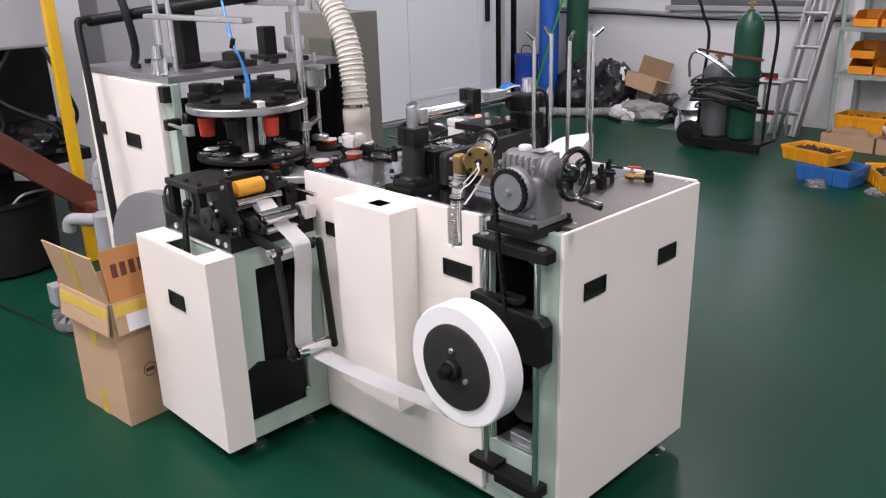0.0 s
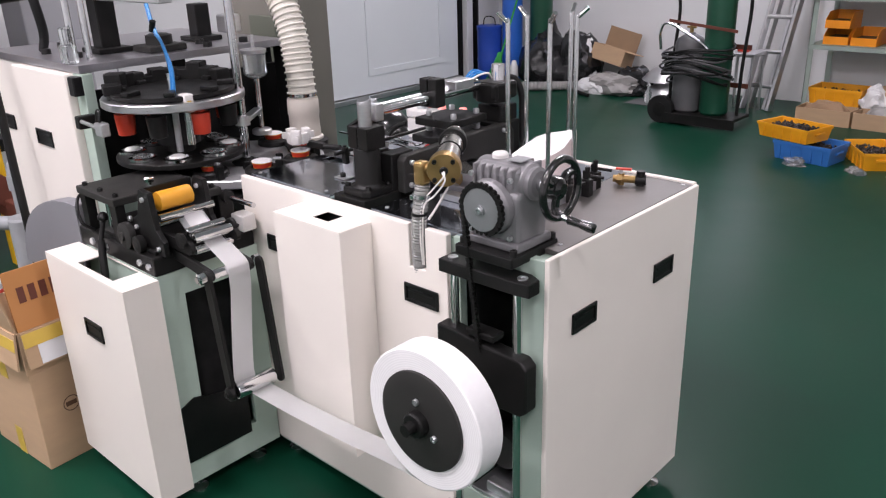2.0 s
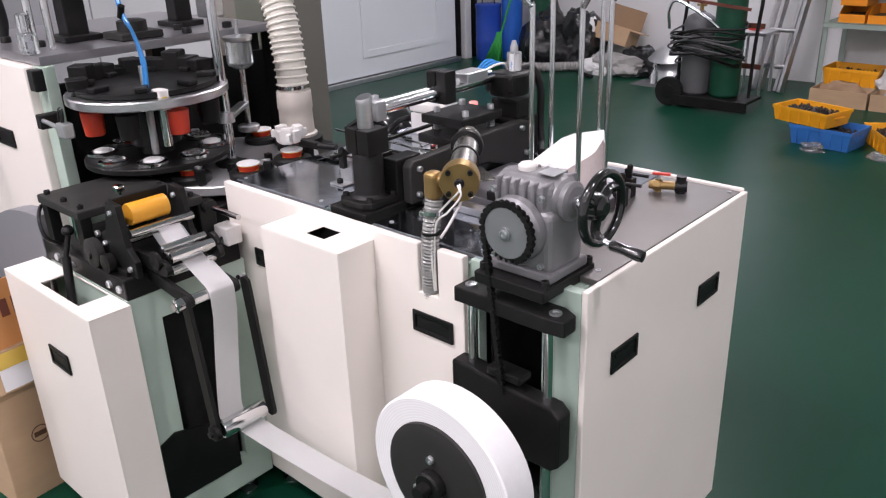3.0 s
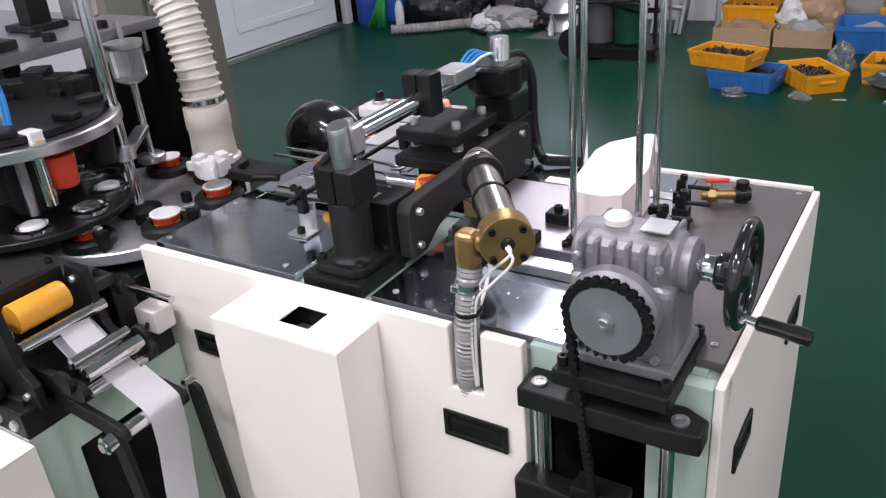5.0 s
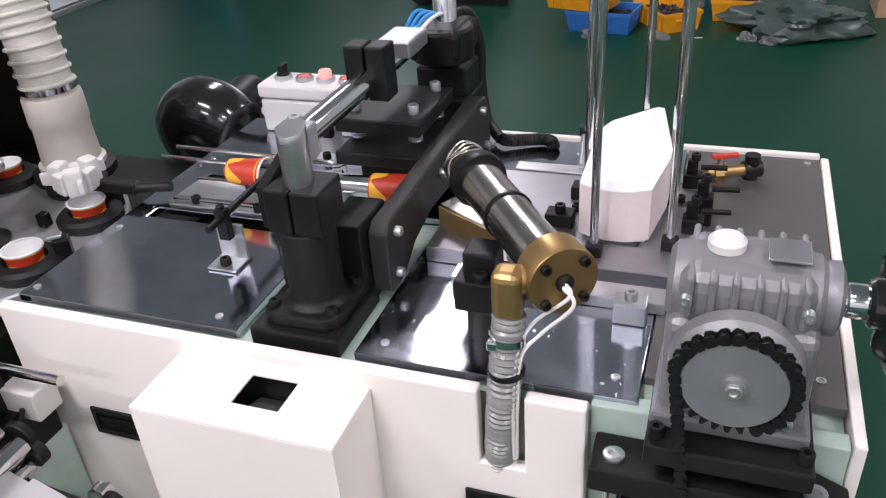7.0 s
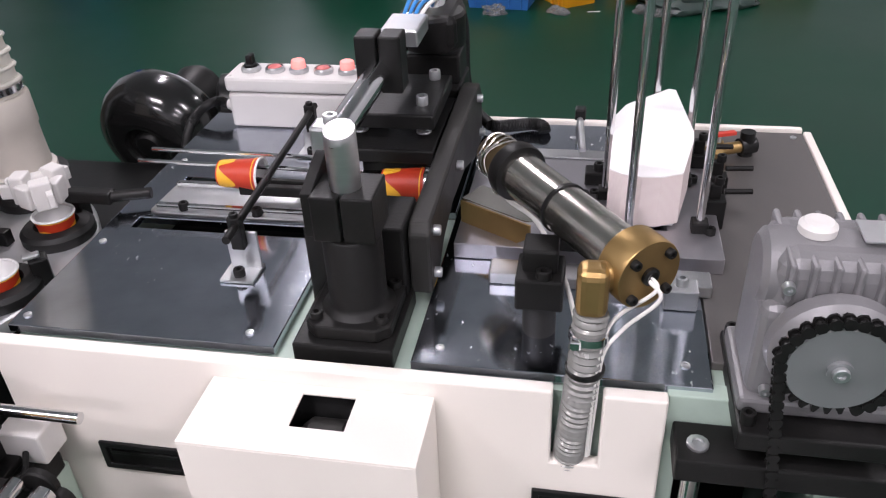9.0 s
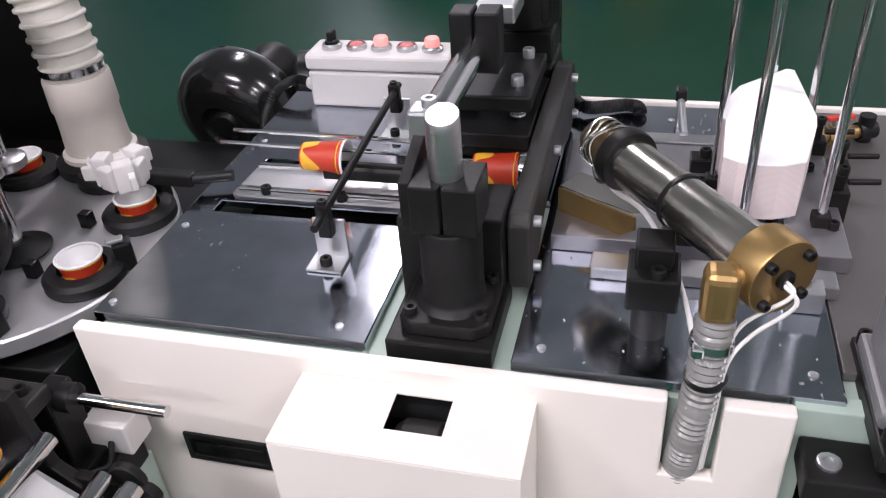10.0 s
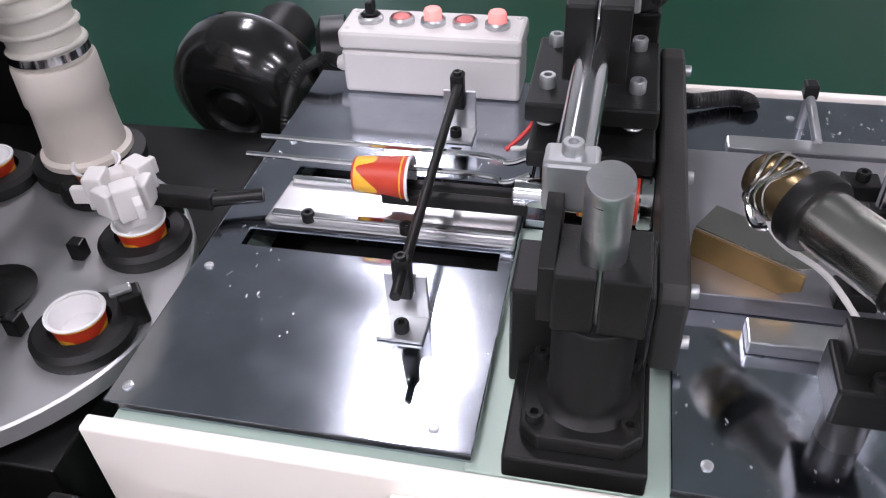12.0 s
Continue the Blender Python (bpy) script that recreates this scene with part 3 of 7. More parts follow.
part("guard_plate", join(turned(prism([(-0.345, 0.14), (-0.125, 0.14), (-0.125, 0.30), (-0.26, 0.335), (-0.30, 0.345), (-0.345, 0.325)], 0, 0.006), Matrix(((0, 0, 1, 0.052), (1, 0, 0, 0), (0, 1, 0, 0), (0, 0, 0, 1))))), BLACK, fd, "black guard plate")
fpan = part("front_panel", frame_box(-0.405, 0.072, 0.065, 0.7395, [], -0.458, -0.454, 0.001), WHITE, fd, "cream boxed front panel with a cut-out top")
for x in (-0.405, 0.068):
    part("panel_side", box(x, x + 0.004, -0.4539, -0.354, 0.065, 0.7395), WHITE, fpan)
part("panel_top", flat_plate(-0.405, 0.072, -0.458, -0.354, 0.7396, 0.744, [(-0.235, -0.025, -0.435, -0.358)], 0.001), WHITE, fpan)
recessed_handle(-0.205, -0.100, 0.535, 0.590, -0.4585, fpan)
for fx, fy in ((-0.30, -0.30), (0.0, -0.30), (-0.30, -0.06), (0.0, -0.08)):
    part("foot", lathe([(0.028, 0), (0.028, 0.006), (0.014, 0.012), (0.008, 0.016), (0.008, 0.065)], (fx, fy, 0.0), (0, 0, 1), 18), CHROME, fd)

# ---- tower behind ----
tw = thing("turret_tower", (-0.9, 0.2, 0), "cream and mint tower cabinet that carries the turrets", "machine")
part("wall_plate", box(-0.605, -0.543, -0.19, -0.155, 0.08, 1.215, 0.002), MINT, tw)
p2 = part("front_panel", box(-1.035, -0.612, -0.215, -0.175, 0.10, 1.213, 0.005), WHITE, tw, "cream sheet metal panel")
p1 = part("front_panel", box(-1.36, -1.045, -0.185, -0.155, 0.10, 1.216, 0.005), WHITE, tw, "cream sheet metal panel")
recessed_handle(-0.925, -0.80, 0.95, 1.005, -0.2155, p2)
recessed_handle(-1.30, -1.19, 0.955, 1.01, -0.1855, p1)
part("back_body", box(-1.34, -0.62, -0.155, 0.62, 0.08, 0.95), MINT, tw)
# two black sheets added behind the turret to keep its background dark
part("dark_inner_sheet", box(-0.628, -0.612, -0.15, 0.61, 0.85, 1.150), BLACK, tw)
part("dark_back_sheet", box(-0.611, -0.43, 0.585, 0.60, 0.862, 1.216, 0.002), BLACK, tw)
for px, py in ((-1.30, 0.56), (-0.66, 0.56), (-1.30, -0.12)):
    part("pillar", box(px - 0.03, px + 0.03, py - 0.03, py + 0.03, 0.95, 1.216, 0.003), OXIDE, tw)
# base coloured black to stand in for shade in the gap
part("base", box(-0.60, -0.06, -0.015, 0.62, 0.06, 0.86, 0.003), BLACK, tw, "index table base, black for the shaded gap")
part("top_plate", flat_plate(-1.30, -0.555, -0.19, 0.60, 1.217, 1.242), PLATE, tw, "thick steel top plate")
for fx, fy in ((-1.2, -0.05), (-0.2, 0.1), (-1.2, 0.5), (-0.2, 0.5)):
    part("foot", lathe([(0.03, 0), (0.03, 0.008), (0.012, 0.02), (0.012, 0.085)], (fx, fy, 0.0), (0, 0, 1), 18), CHROME, tw)

# ---- reel and its slide ----
sl = thing("reel_slide", (0.95, -0.03, 0.165), "black slide with two chromed guide bars on the cabinet front", "machine part")
part("top_bar", prism([(0.828, -0.055), (1.045, -0.055), (1.082, -0.05), (1.082, -0.012), (1.05, 0.004), (0.828, 0.004)], 0.872, 0.904, bev=0.003), OXIDE, sl)
part("bottom_bar", join(box(0.80, 0.90, -0.055, 0.004, 0.168, 0.20, 0.003), box(0.90, 1.055, -0.055, 0.004, 0.150, 0.186, 0.003)), OXIDE, sl)
for gx in (0.852, 1.036):
    part("guide_bar", rod((gx, -0.028, 0.165), (gx, -0.028, 0.900), 0.0105), CHROME, sl, "chromed guide bar")
for gx in (0.852, 1.05):
    part("cap_screw", bolt((gx, -0.03, 0.904), 0.012, 0.004), ZINC, sl)
car = part("carriage", prism([(0.815, 0.575), (1.06, 0.575), (1.078, 0.59), (1.078, 0.70), (1.06, 0.716), (0.96, 0.722), (0.86, 0.735), (0.815, 0.735)], 0, 0.042, Matrix(((1, 0, 0, 0), (0, 0, -1, -0.012), (0, 1, 0, 0), (0, 0, 0, 1))), 0.005), OXIDE, sl, "black cast carriage")
part("axle", rod((0.945, -0.054, 0.616), (0.945, -0.262, 0.616), 0.018), OXIDE, sl)
part("spring_drum", lathe([(0.05, 0), (0.055, 0.01), (0.055, 0.06), (0.05, 0.07)], (0.92, 0.06, 0.36), (0, 1, 0), 24), DARKGREY, sl)
part("bottom_bracket", join(box(0.86, 0.99, 0.01, 0.12, 0.245, 0.255, 0.002), box(0.90, 0.98, 0.02, 0.05, 0.255, 0.285, 0.004)), ZINC, sl)
part("blue_hose", pipe([(0.86, 0.08, 0.86), (0.90, 0.06, 0.84), (0.96, 0.07, 0.80), (0.985, 0.10, 0.72)], 0.005), BLUEHOSE, sl)
part("pulley", lathe([(0.03, 0), (0.035, 0.004), (0.028, 0.012), (0.035, 0.02), (0.03, 0.024)], (0.95, 0.10, 0.80), (0, 1, 0), 26), ZINC, sl)
part("chain_guard", box(0.905, 0.985, -0.052, -0.012, 0.735, 0.752, 0.003), OXIDE, sl)

reel = thing("paper_reel", (0.945, -0.21, 0.449), "wide reel of white paper strip held by a dark disc", "paper reel")
RC = (0.945, -0.245, 0.616)
part("paper_roll", lathe([(0.06, 0), (0.163, 0), (0.167, 0.003), (0.167, 0.069), (0.164, 0.072), (0.06, 0.072)], RC, (0, 1, 0), 72), WOUND, reel, "wound white paper strip")
hub = part("holding_disc", lathe([(0.0, -0.010), (0.104, -0.010), (0.117, -0.006), (0.118, 0.002), (0.0, 0.002)], RC, (0, 1, 0), 56), DARKGREY, reel, "dark grey holding disc")
sub("hub_nut", join(lathe([(0.030, 0), (0.030, 0.018), (0.026, 0.022), (0.014, 0.022), (0.014, 0.045), (0.0, 0.045)], (RC[0], RC[1] - 0.009, RC[2]), (0, -1, 0), 24)), OXIDE, hub)
for k in range(3):
    a = math.radians(95 + 120 * k)
    sub("bolt", bolt((RC[0] + 0.05 * math.cos(a), RC[1] - 0.009, RC[2] + 0.05 * math.sin(a)), 0.008, 0.008, (0, -1, 0)), ZINC, hub)


def strip(points, half, y0, n=10):
    """A paper strip along x and z, with its true width along y."""
    pts = spline([(x, 0, z) for x, z in points], n)
    bm = bmesh.new()
    rows = []
    for p in pts:
        rows.append([bm.verts.new((p.x, y0 - half, p.z)), bm.verts.new((p.x, y0 + half, p.z))])
    for a, b in zip(rows, rows[1:]):
        bm.faces.new((a[0], a[1], b[1], b[0])).smooth = True
    bmesh.ops.solidify(bm, geom=bm.faces[:], thickness=0.0006)
    return bm


web = thing("paper_strip", (0.30, -0.21, 0.40), "white paper strip running from the reel over the rollers", "paper strip")
part("run_to_roller", strip([(0.955, 0.4485), (0.90, 0.449), (0.80, 0.446), (0.62, 0.432), (0.45, 0.424), (0.34, 0.422), (0.278, 0.4225)], 0.033, -0.21), PAPER, web)
up_run = strip([(0.278, 0.4225), (0.256, 0.431), (0.249, 0.450), (0.243, 0.53), (0.241, 0.62), (0.241, 0.72), (0.242, 0.772), (0.235, 0.790), (0.205, 0.806), (0.165, 0.824)], 0.033, -0.21)
for v in up_run.verts:
    v.co.y -= 0.030 * max(0.0, 1.0 - abs(v.co.z - 0.47) / 0.25) if v.co.z > 0.45 else 0.012
part("upward_run", up_run, PAPER, web)
part("feed_run", strip([(0.165, 0.824), (0.135, 0.838), (0.10, 0.856), (0.070, 0.876), (0.046, 0.900)], 0.029, -0.213), PAPER, web)

# ---- dancer arms ----
dn = thing("dancer_arm", (0.16, -0.23, 0.72), "pair of black swinging arms with a chromed roller", "machine part")


def flat_bar(a, b, w, t, y):
    """A flat bar with round ends between two points in the plane of constant y."""
    ax, az, bx, bz = *a, *b
    d = Vector((bx - ax, bz - az))
    ang = math.atan2(d.y, d.x)
    out = [(ax + w * math.cos(ang + math.pi / 2 + math.pi * k / 6), az + w * math.sin(ang + math.pi / 2 + math.pi * k / 6)) for k in range(7)]
    out += [(bx + w * math.cos(ang - math.pi / 2 + math.pi * k / 6), bz + w * math.sin(ang - math.pi / 2 + math.pi * k / 6)) for k in range(7)]
    return prism(out, 0, t, Matrix(((1, 0, 0, 0), (0, 0, -1, y), (0, 1, 0, 0), (0, 0, 0, 1))), 0.0015)


part("arm", flat_bar((0.252, 0.780), (0.288, 0.440), 0.016, 0.010, -0.146), OXIDE, dn)
part("arm", flat_bar((0.228, 0.775), (0.268, 0.435), 0.016, 0.010, -0.292), OXIDE, dn)
part("roller", lathe([(0.012, 0), (0.021, 0.002), (0.022, 0.006), (0.022, 0.120), (0.021, 0.124), (0.012, 0.126)], (0.274, -0.289, 0.445), (0, 1, 0), 28), CHROME, dn, "chromed roller")
part("roller_cap", lathe([(0.02, 0), (0.02, 0.01), (0.008, 0.014), (0.008, 0.02)], (0.272, -0.300, 0.445), (0, -1, 0), 20), OXIDE, dn)
part("pivot_roller", lathe([(0.010, 0), (0.013, 0.003), (0.013, 0.130), (0.010, 0.133)], (0.225, -0.29, 0.775), (0, 1, 0), 20), CHROME, dn)
for y0 in (-0.305, -0.150):
    part("collar", lathe([(0.016, 0), (0.016, 0.016), (0.009, 0.018), (0.009, 0.022)], (0.225, y0, 0.775), (0, 1 if y0 > -0.2 else -1, 0), 18), CHROME, dn)
part("outrigger", join(flat_bar((0.05, 0.80), (0.225, 0.775), 0.016, 0.012, -0.280), flat_bar((0.05, 0.80), (0.235, 0.775), 0.016, 0.012, -0.165)), OXIDE, dn)

# ---- gearbox with sprocket and handwheel ----
gb = thing("worm_gearbox", (0.958, 0.03, TOP), "grey cast worm gearbox on a black base plate", "gearbox")
part("base_plate", box(0.883, 1.042, -0.058, 0.110, 0.930, 0.954, 0.003), OXIDE, gb)
house = part("housing", join(box(0.884, 1.036, -0.028, 0.094, 0.954, 0.974, 0.005), box(0.890, 1.030, -0.020, 0.086, 0.966, 1.085, 0.014, seg=3), box(0.897, 1.022, -0.015, 0.081, 1.06, 1.135, 0.02, seg=3),
                             lathe([(0.032, 0), (0.040, 0.006), (0.042, 0.02), (0.042, 0.12), (0.040, 0.135), (0.032, 0.142)], (0.888, 0.033, 1.097), (1, 0, 0), 32),
                             lathe([(0.058, 0), (0.062, 0.006), (0.060, 0.02), (0.050, 0.03)], (0.958, -0.016, 1.046), (0, -1, 0), 36)), CAST, gb, "grey cast ribbed housing")
for k in range(6):
    sub("rib", box(0.906 + 0.020 * k, 0.913 + 0.020 * k, -0.021, 0.086, 1.090, 1.134, 0.0033), CAST, house)
for bx, bz in ((0.907, 1.112), (1.012, 1.112), (0.907, 0.985), (1.012, 0.985)):
    sub("bolt", bolt((bx, -0.022, bz), 0.006, 0.008, (0, -1, 0)), ZINC, house)
for bx, by in ((0.893, -0.040), (1.033, -0.040), (0.893, 0.100), (1.033, 0.100)):
    sub("foot_bolt", bolt((bx, by, 0.954), 0.008, 0.014), OXIDE, house)
part("filler_cap", lathe([(0.018, 0), (0.018, 0.008), (0.014, 0.012), (0.006, 0.013), (0.0, 0.010)], (0.938, 0.036, 1.138), (0, 0, 1), 24), BOXGREY, gb, "pale round filler cap")
part("name_plate", box(0.975, 1.012, 0.012, 0.052, 1.142, 1.1445, 0.0005), ZINC, gb, "small metal plate")
part("end_cover", lathe([(0.034, 0), (0.036, 0.004), (0.036, 0.012), (0.028, 0.016)], (1.028, 0.033, 1.097), (1, 0, 0), 28), CAST, gb)
part("input_shaft", join(rod((1.03, 0.033, 1.097), (1.07, 0.033, 1.097), 0.013), lathe([(0.016, 0), (0.017, 0.002), (0.017, 0.020), (0.016, 0.022)], (1.048, 0.033, 1.097), (1, 0, 0), 24)), CHROME, gb, "chromed shaft collar")
SC = Vector((0.958, -0.058, 1.046))
spk = part("sprocket", lathe([(0.0, -0.004), (0.012, -0.004), (0.012, 0.0), (0.047, 0.0), (0.0485, 0.002), (0.0485, 0.006), (0.047, 0.008), (0.02, 0.008), (0.02, 0.03)], (SC.x, SC.y, SC.z), (0, 1, 0), 48), DULL, gb, "dull grey sprocket disc")
sub("centre_bolt", bolt((SC.x, SC.y - 0.004, SC.z), 0.008, 0.005, (0, -1, 0)), ZINC, spk)
tooth = prism([(-0.0045, 0), (0.0045, 0), (0.0016, 0.009), (-0.0016, 0.009)], 0, 0.005)
tm = None
for k in range(28):
    a = 2 * math.pi * k / 28
    m = Matrix.Translation((SC.x, SC.y + 0.0065, SC.z)) @ Matrix.Rotation(a, 4, "Y") @ Matrix(((1, 0, 0, 0), (0, 0, -1, 0), (0, 1, 0, 0.0475), (0, 0, 0, 1)))
    if tm is None:
        t0 = sub("tooth", tooth, OXIDE, spk)
        tm = t0.data
        t0.matrix_basis = Matrix.Translation(-where(spk)) @ m @ Matrix.Translation(where(spk))
        tm.transform(Matrix.Translation(where(spk)))
        t0.matrix_basis = Matrix.Translation(-where(spk)) @ m
    else:
        t1 = new("tooth", tm)
        t1.parent = spk
        t1.matrix_basis = Matrix.Translation(-where(spk)) @ m


def chain_link(length, wide):
    """Two side plates and a roller of a roller chain, along x, its roller at the origin."""
    h, g = 0.0062, wide / 2
    out = [(-h * 0.9, -h * 0.5), (-h * 0.5, -h), (h * 0.4, -h * 0.9), (length / 2, -h * 0.42), (length - h * 0.4, -h * 0.9), (length + h * 0.5, -h), (length + h * 0.9, -h * 0.5), (length + h * 0.9, h * 0.5), (length + h * 0.5, h), (length - h * 0.4, h * 0.9), (length / 2, h * 0.42), (h * 0.4, h * 0.9), (-h * 0.5, h), (-h * 0.9, h * 0.5)]
    return join(prism(out, -g - 0.0015, -g), prism(out, g, g + 0.0015), rod((0, 0, -g), (0, 0, g), 0.0045, seg=8))


chain = thing("roller_chain", (0.93, -0.055, 0.70), "oiled black roller chain over the sprocket", "chain")
path = []
pitch = 0.0121
for k in range(60):
    a = math.radians(-62) + k * pitch / 0.054
    if a > math.radians(180):
        break
    path.append(Vector((SC.x + 0.054 * math.cos(a), 0, SC.z + 0.054 * math.sin(a))))
p = path[-1].copy()
down = (Vector((0.948, 0, 0.70)) - p).normalized()
while p.z > 0.71:
    p = p + down * pitch
    path.append(p.copy())
link_mesh = None
for i, (a, b) in enumerate(zip(path, path[1:])):
    ang = math.atan2(b.z - a.z, b.x - a.x)
    m = Matrix.Translation((a.x - 0.93, SC.y + 0.004 + 0.055, a.z - 0.70)) @ Matrix.Rotation(-ang, 4, "Y") @ Matrix(((1, 0, 0, 0), (0, 0, -1, 0), (0, 1, 0, 0), (0, 0, 0, 1)))
    if link_mesh is None:
        link_mesh = bpy.data.meshes.new("link")
        lb = chain_link(pitch, 0.008)
        lb.to_mesh(link_mesh)
        lb.free()
        link_mesh.materials.append(OXIDE)
    lk = new("link", link_mesh)
    lk.parent = chain
    lk.matrix_basis = m @ Matrix.Diagonal((1, 1, 1 if i % 2 else 0.75, 1))

hw = part("handwheel", ring((1.098, 0.033, 1.097), (1, 0, 0), 0.062, 0.0085, 48, 12), GLOSSBLACK, gb, "glossy black spoked handwheel")
sub("hub", lathe([(0.020, 0), (0.024, 0.004), (0.026, 0.02), (0.022, 0.034), (0.012, 0.04)], (1.066, 0.033, 1.097), (1, 0, 0), 28), GLOSSBLACK, hw)
for a in (0.5, 2.6, 4.7):
    sub("spoke", pipe([(1.088, 0.033 + 0.018 * math.cos(a), 1.097 + 0.018 * math.sin(a)), (1.086, 0.033 + 0.045 * math.cos(a), 1.097 + 0.045 * math.sin(a)), (1.098, 0.033 + 0.061 * math.cos(a), 1.097 + 0.061 * math.sin(a))], 0.009, 10, 4), GLOSSBLACK, hw)
sub("crank_pin", rod((1.104, 0.033, 1.036), (1.118, 0.033, 1.034), 0.006), CHROME, hw)
sub("crank_grip", lathe([(0.007, 0), (0.010, 0.004), (0.0095, 0.03), (0.0115, 0.055), (0.010, 0.064), (0.004, 0.066)], (1.117, 0.033, 1.0345), (1, 0, -0.1), 20), GLOSSBLACK, hw, "black turning grip")

# ---- heater tube ----
ht = thing("hot_air_heater", (0.69, 0.16, TOP), "nickel hot air tube with brass flange on a black bracket", "heater")
HA, HB = Vector((0.599, 0.266, 1.090)), Vector((0.786, 0.0185, 1.0855))
hd = (HB - HA).normalized()


def along(s):
    return HA + (HB - HA) * s


part("tube", lathe([(0.020, 0), (0.029, 0.004), (0.029, 0.232), (0.0285, 0.234)], along(0.12), hd, 40), NICKEL, ht, "heat-stained nickel tube")
part("rear_cap", lathe([(0.0, -0.004), (0.012, 0.0), (0.022, 0.008), (0.0265, 0.020), (0.0275, 0.068)], along(-0.06), hd, 36), BROWNED, ht, "browned end cap")
for k in range(4):
    wrap = [along(0.012 + 0.022 * k) + (Vector((0, 0, 1)).cross(hd).normalized() * math.cos(a) + Vector((0, 0, 1)) * math.sin(a)) * 0.0285 + hd * 0.004 * math.sin(3 * a + k) for a in [2 * math.pi * n / 18 for n in range(18)]]
    part("wire_wrap", pipe(wrap, 0.0019, 8, 3), NICKEL, ht, "bright wire wound round the cap")
part("clamp_ring", lathe([(0.029, 0), (0.036, 0.001), (0.037, 0.004), (0.037, 0.018), (0.036, 0.021), (0.029, 0.022)], along(0.14), hd, 36), OXIDE, ht)
part("band", lathe([(0.029, 0), (0.0312, 0.0005), (0.0312, 0.005), (0.029, 0.0055)], along(0.50), hd, 36), BLACK, ht)
fl = part("flange", lathe([(0.029, 0), (0.038, 0.001), (0.0395, 0.003), (0.0395, 0.036), (0.0385, 0.038), (0.0, 0.038)], along(1.0) - hd * 0.0382, hd, 44), BRASS, ht, "brass end flange")
u = hd.cross(Vector((0, 0, 1))).normalized()
w = u.cross(hd)
fe = along(1.0)
for k in range(4):
    a = math.radians(45 + 90 * k)
    sub("bolt", bolt(fe + (u * math.cos(a) + w * math.sin(a)) * 0.0305, 0.0055, 0.007, hd), OXIDE, fl)
sub("cable_gland", lathe([(0.010, 0), (0.010, 0.004), (0.007, 0.006), (0.0, 0.003)], fe, hd, 18), BLACK, fl)
part("elbow", join(box(0.714, 0.747, -0.013, 0.020, 1.046, 1.104, 0.010, seg=3), rod((0.732, 0.004, 1.086), along(0.92) + Vector((-0.012, -0.012, 0.0)), 0.016)), BRASS, ht, "brass elbow")
part("wire", pipe([fe, fe + hd * 0.012 + Vector((0, 0, -0.012)), fe + Vector((-0.03, -0.01, -0.05)), (0.742, -0.012, 1.005), (0.738, -0.018, 0.93), (0.737, -0.012, 0.85)], 0.0022), WIREW, ht, "white wire")
part("wire", pipe([fe + u * 0.006, fe + hd * 0.014 + Vector((0.004, 0, -0.02)), fe + Vector((-0.02, -0.012, -0.06)), (0.746, -0.010, 1.0), (0.742, -0.014, 0.93), (0.739, -0.010, 0.85)], 0.0022), WIREW, ht, "white wire")
part("wire", pipe([(0.598, 0.29, 1.07), (0.615, 0.245, 1.04), (0.66, 0.20, 1.03), (0.70, 0.12, 1.0), (0.718, 0.06, 0.97), (0.72, 0.03, 0.95)], 0.003), WIREW, ht)
part("bent_tube", pipe([(0.590, 0.30, 1.05), (0.600, 0.275, 1.03), (0.620, 0.262, 1.045), (0.632, 0.262, 1.065)], 0.005), CHROME, ht)
part("bracket", join(box(0.645, 0.700, 0.066, 0.125, 0.992, 1.034, 0.003), box(0.652, 0.692, 0.085, 0.125, 1.03, 1.062, 0.003)), OXIDE, ht)
part("post", rod((0.672, 0.096, TOP), (0.672, 0.096, 0.995), 0.020), DARKGREY, ht)
part("bracket_bolt", bolt((0.677, 0.075, 1.034), 0.009, 0.010), OXIDE, ht)
DM = Matrix.Translation((0.548, 0.296, 1.003)) @ Matrix.Rotation(radians(-30), 4, "Z")
part("deflector", turned(prism([(0.0, 0.0), (0.108, 0.0), (0.119, 0.010), (0.119, 0.046), (0.0, 0.046)], 0, 0.002, None, 0.0006), DM), NICKEL, ht, "bent metal deflector plate")
part("deflector_skirt", turned(prism([(0.0, -0.046), (0.095, -0.036), (0.117, -0.02), (0.117, -0.001), (0.0, -0.001)], 0, 0.003, Matrix(((1, 0, 0, 0), (0, 0, -1, 0), (0, 1, 0, 0), (0, 0, 0, 1)))), DM), BRASS, ht, "brass skirt of the deflector")

hs = thing("air_hose", (0.722, -0.008, 0.83), "clear corrugated air hose with a hose clamp", "hose")
part("hose_wall", pipe([(0.731, 0.003, 1.047), (0.727, -0.007, 0.97), (0.7215, -0.007, 0.90), (0.717, 0.0, 0.84), (0.716, 0.012, 0.80)], lambda s: 0.0180 + 0.0015 * math.sin(s * 230), 18, 26), SMOKE, hs, "smoky clear spiral hose wall")
part("hose_clamp", join(lathe([(0.019, 0), (0.021, 0.0005), (0.021, 0.009), (0.019, 0.0095)], (0.7295, -0.002, 1.015), (0.06, 0.12, 1), 28), box(0.711, 0.723, -0.022, -0.010, 1.012, 1.024, 0.002)), CHROME, hs)
part("cable_tie", lathe([(0.019, 0), (0.0213, 0.0005), (0.0213, 0.005), (0.019, 0.0055)], (0.7285, -0.0065, 0.975), (0, 0, 1), 28), BLACK, hs)

# ---- blank stack with its guide rods ----
bl = thing("paper_blank_stack", (0.81, 0.36, 0.975), "neat stack of white fan-shaped cup blanks", "paper stack")
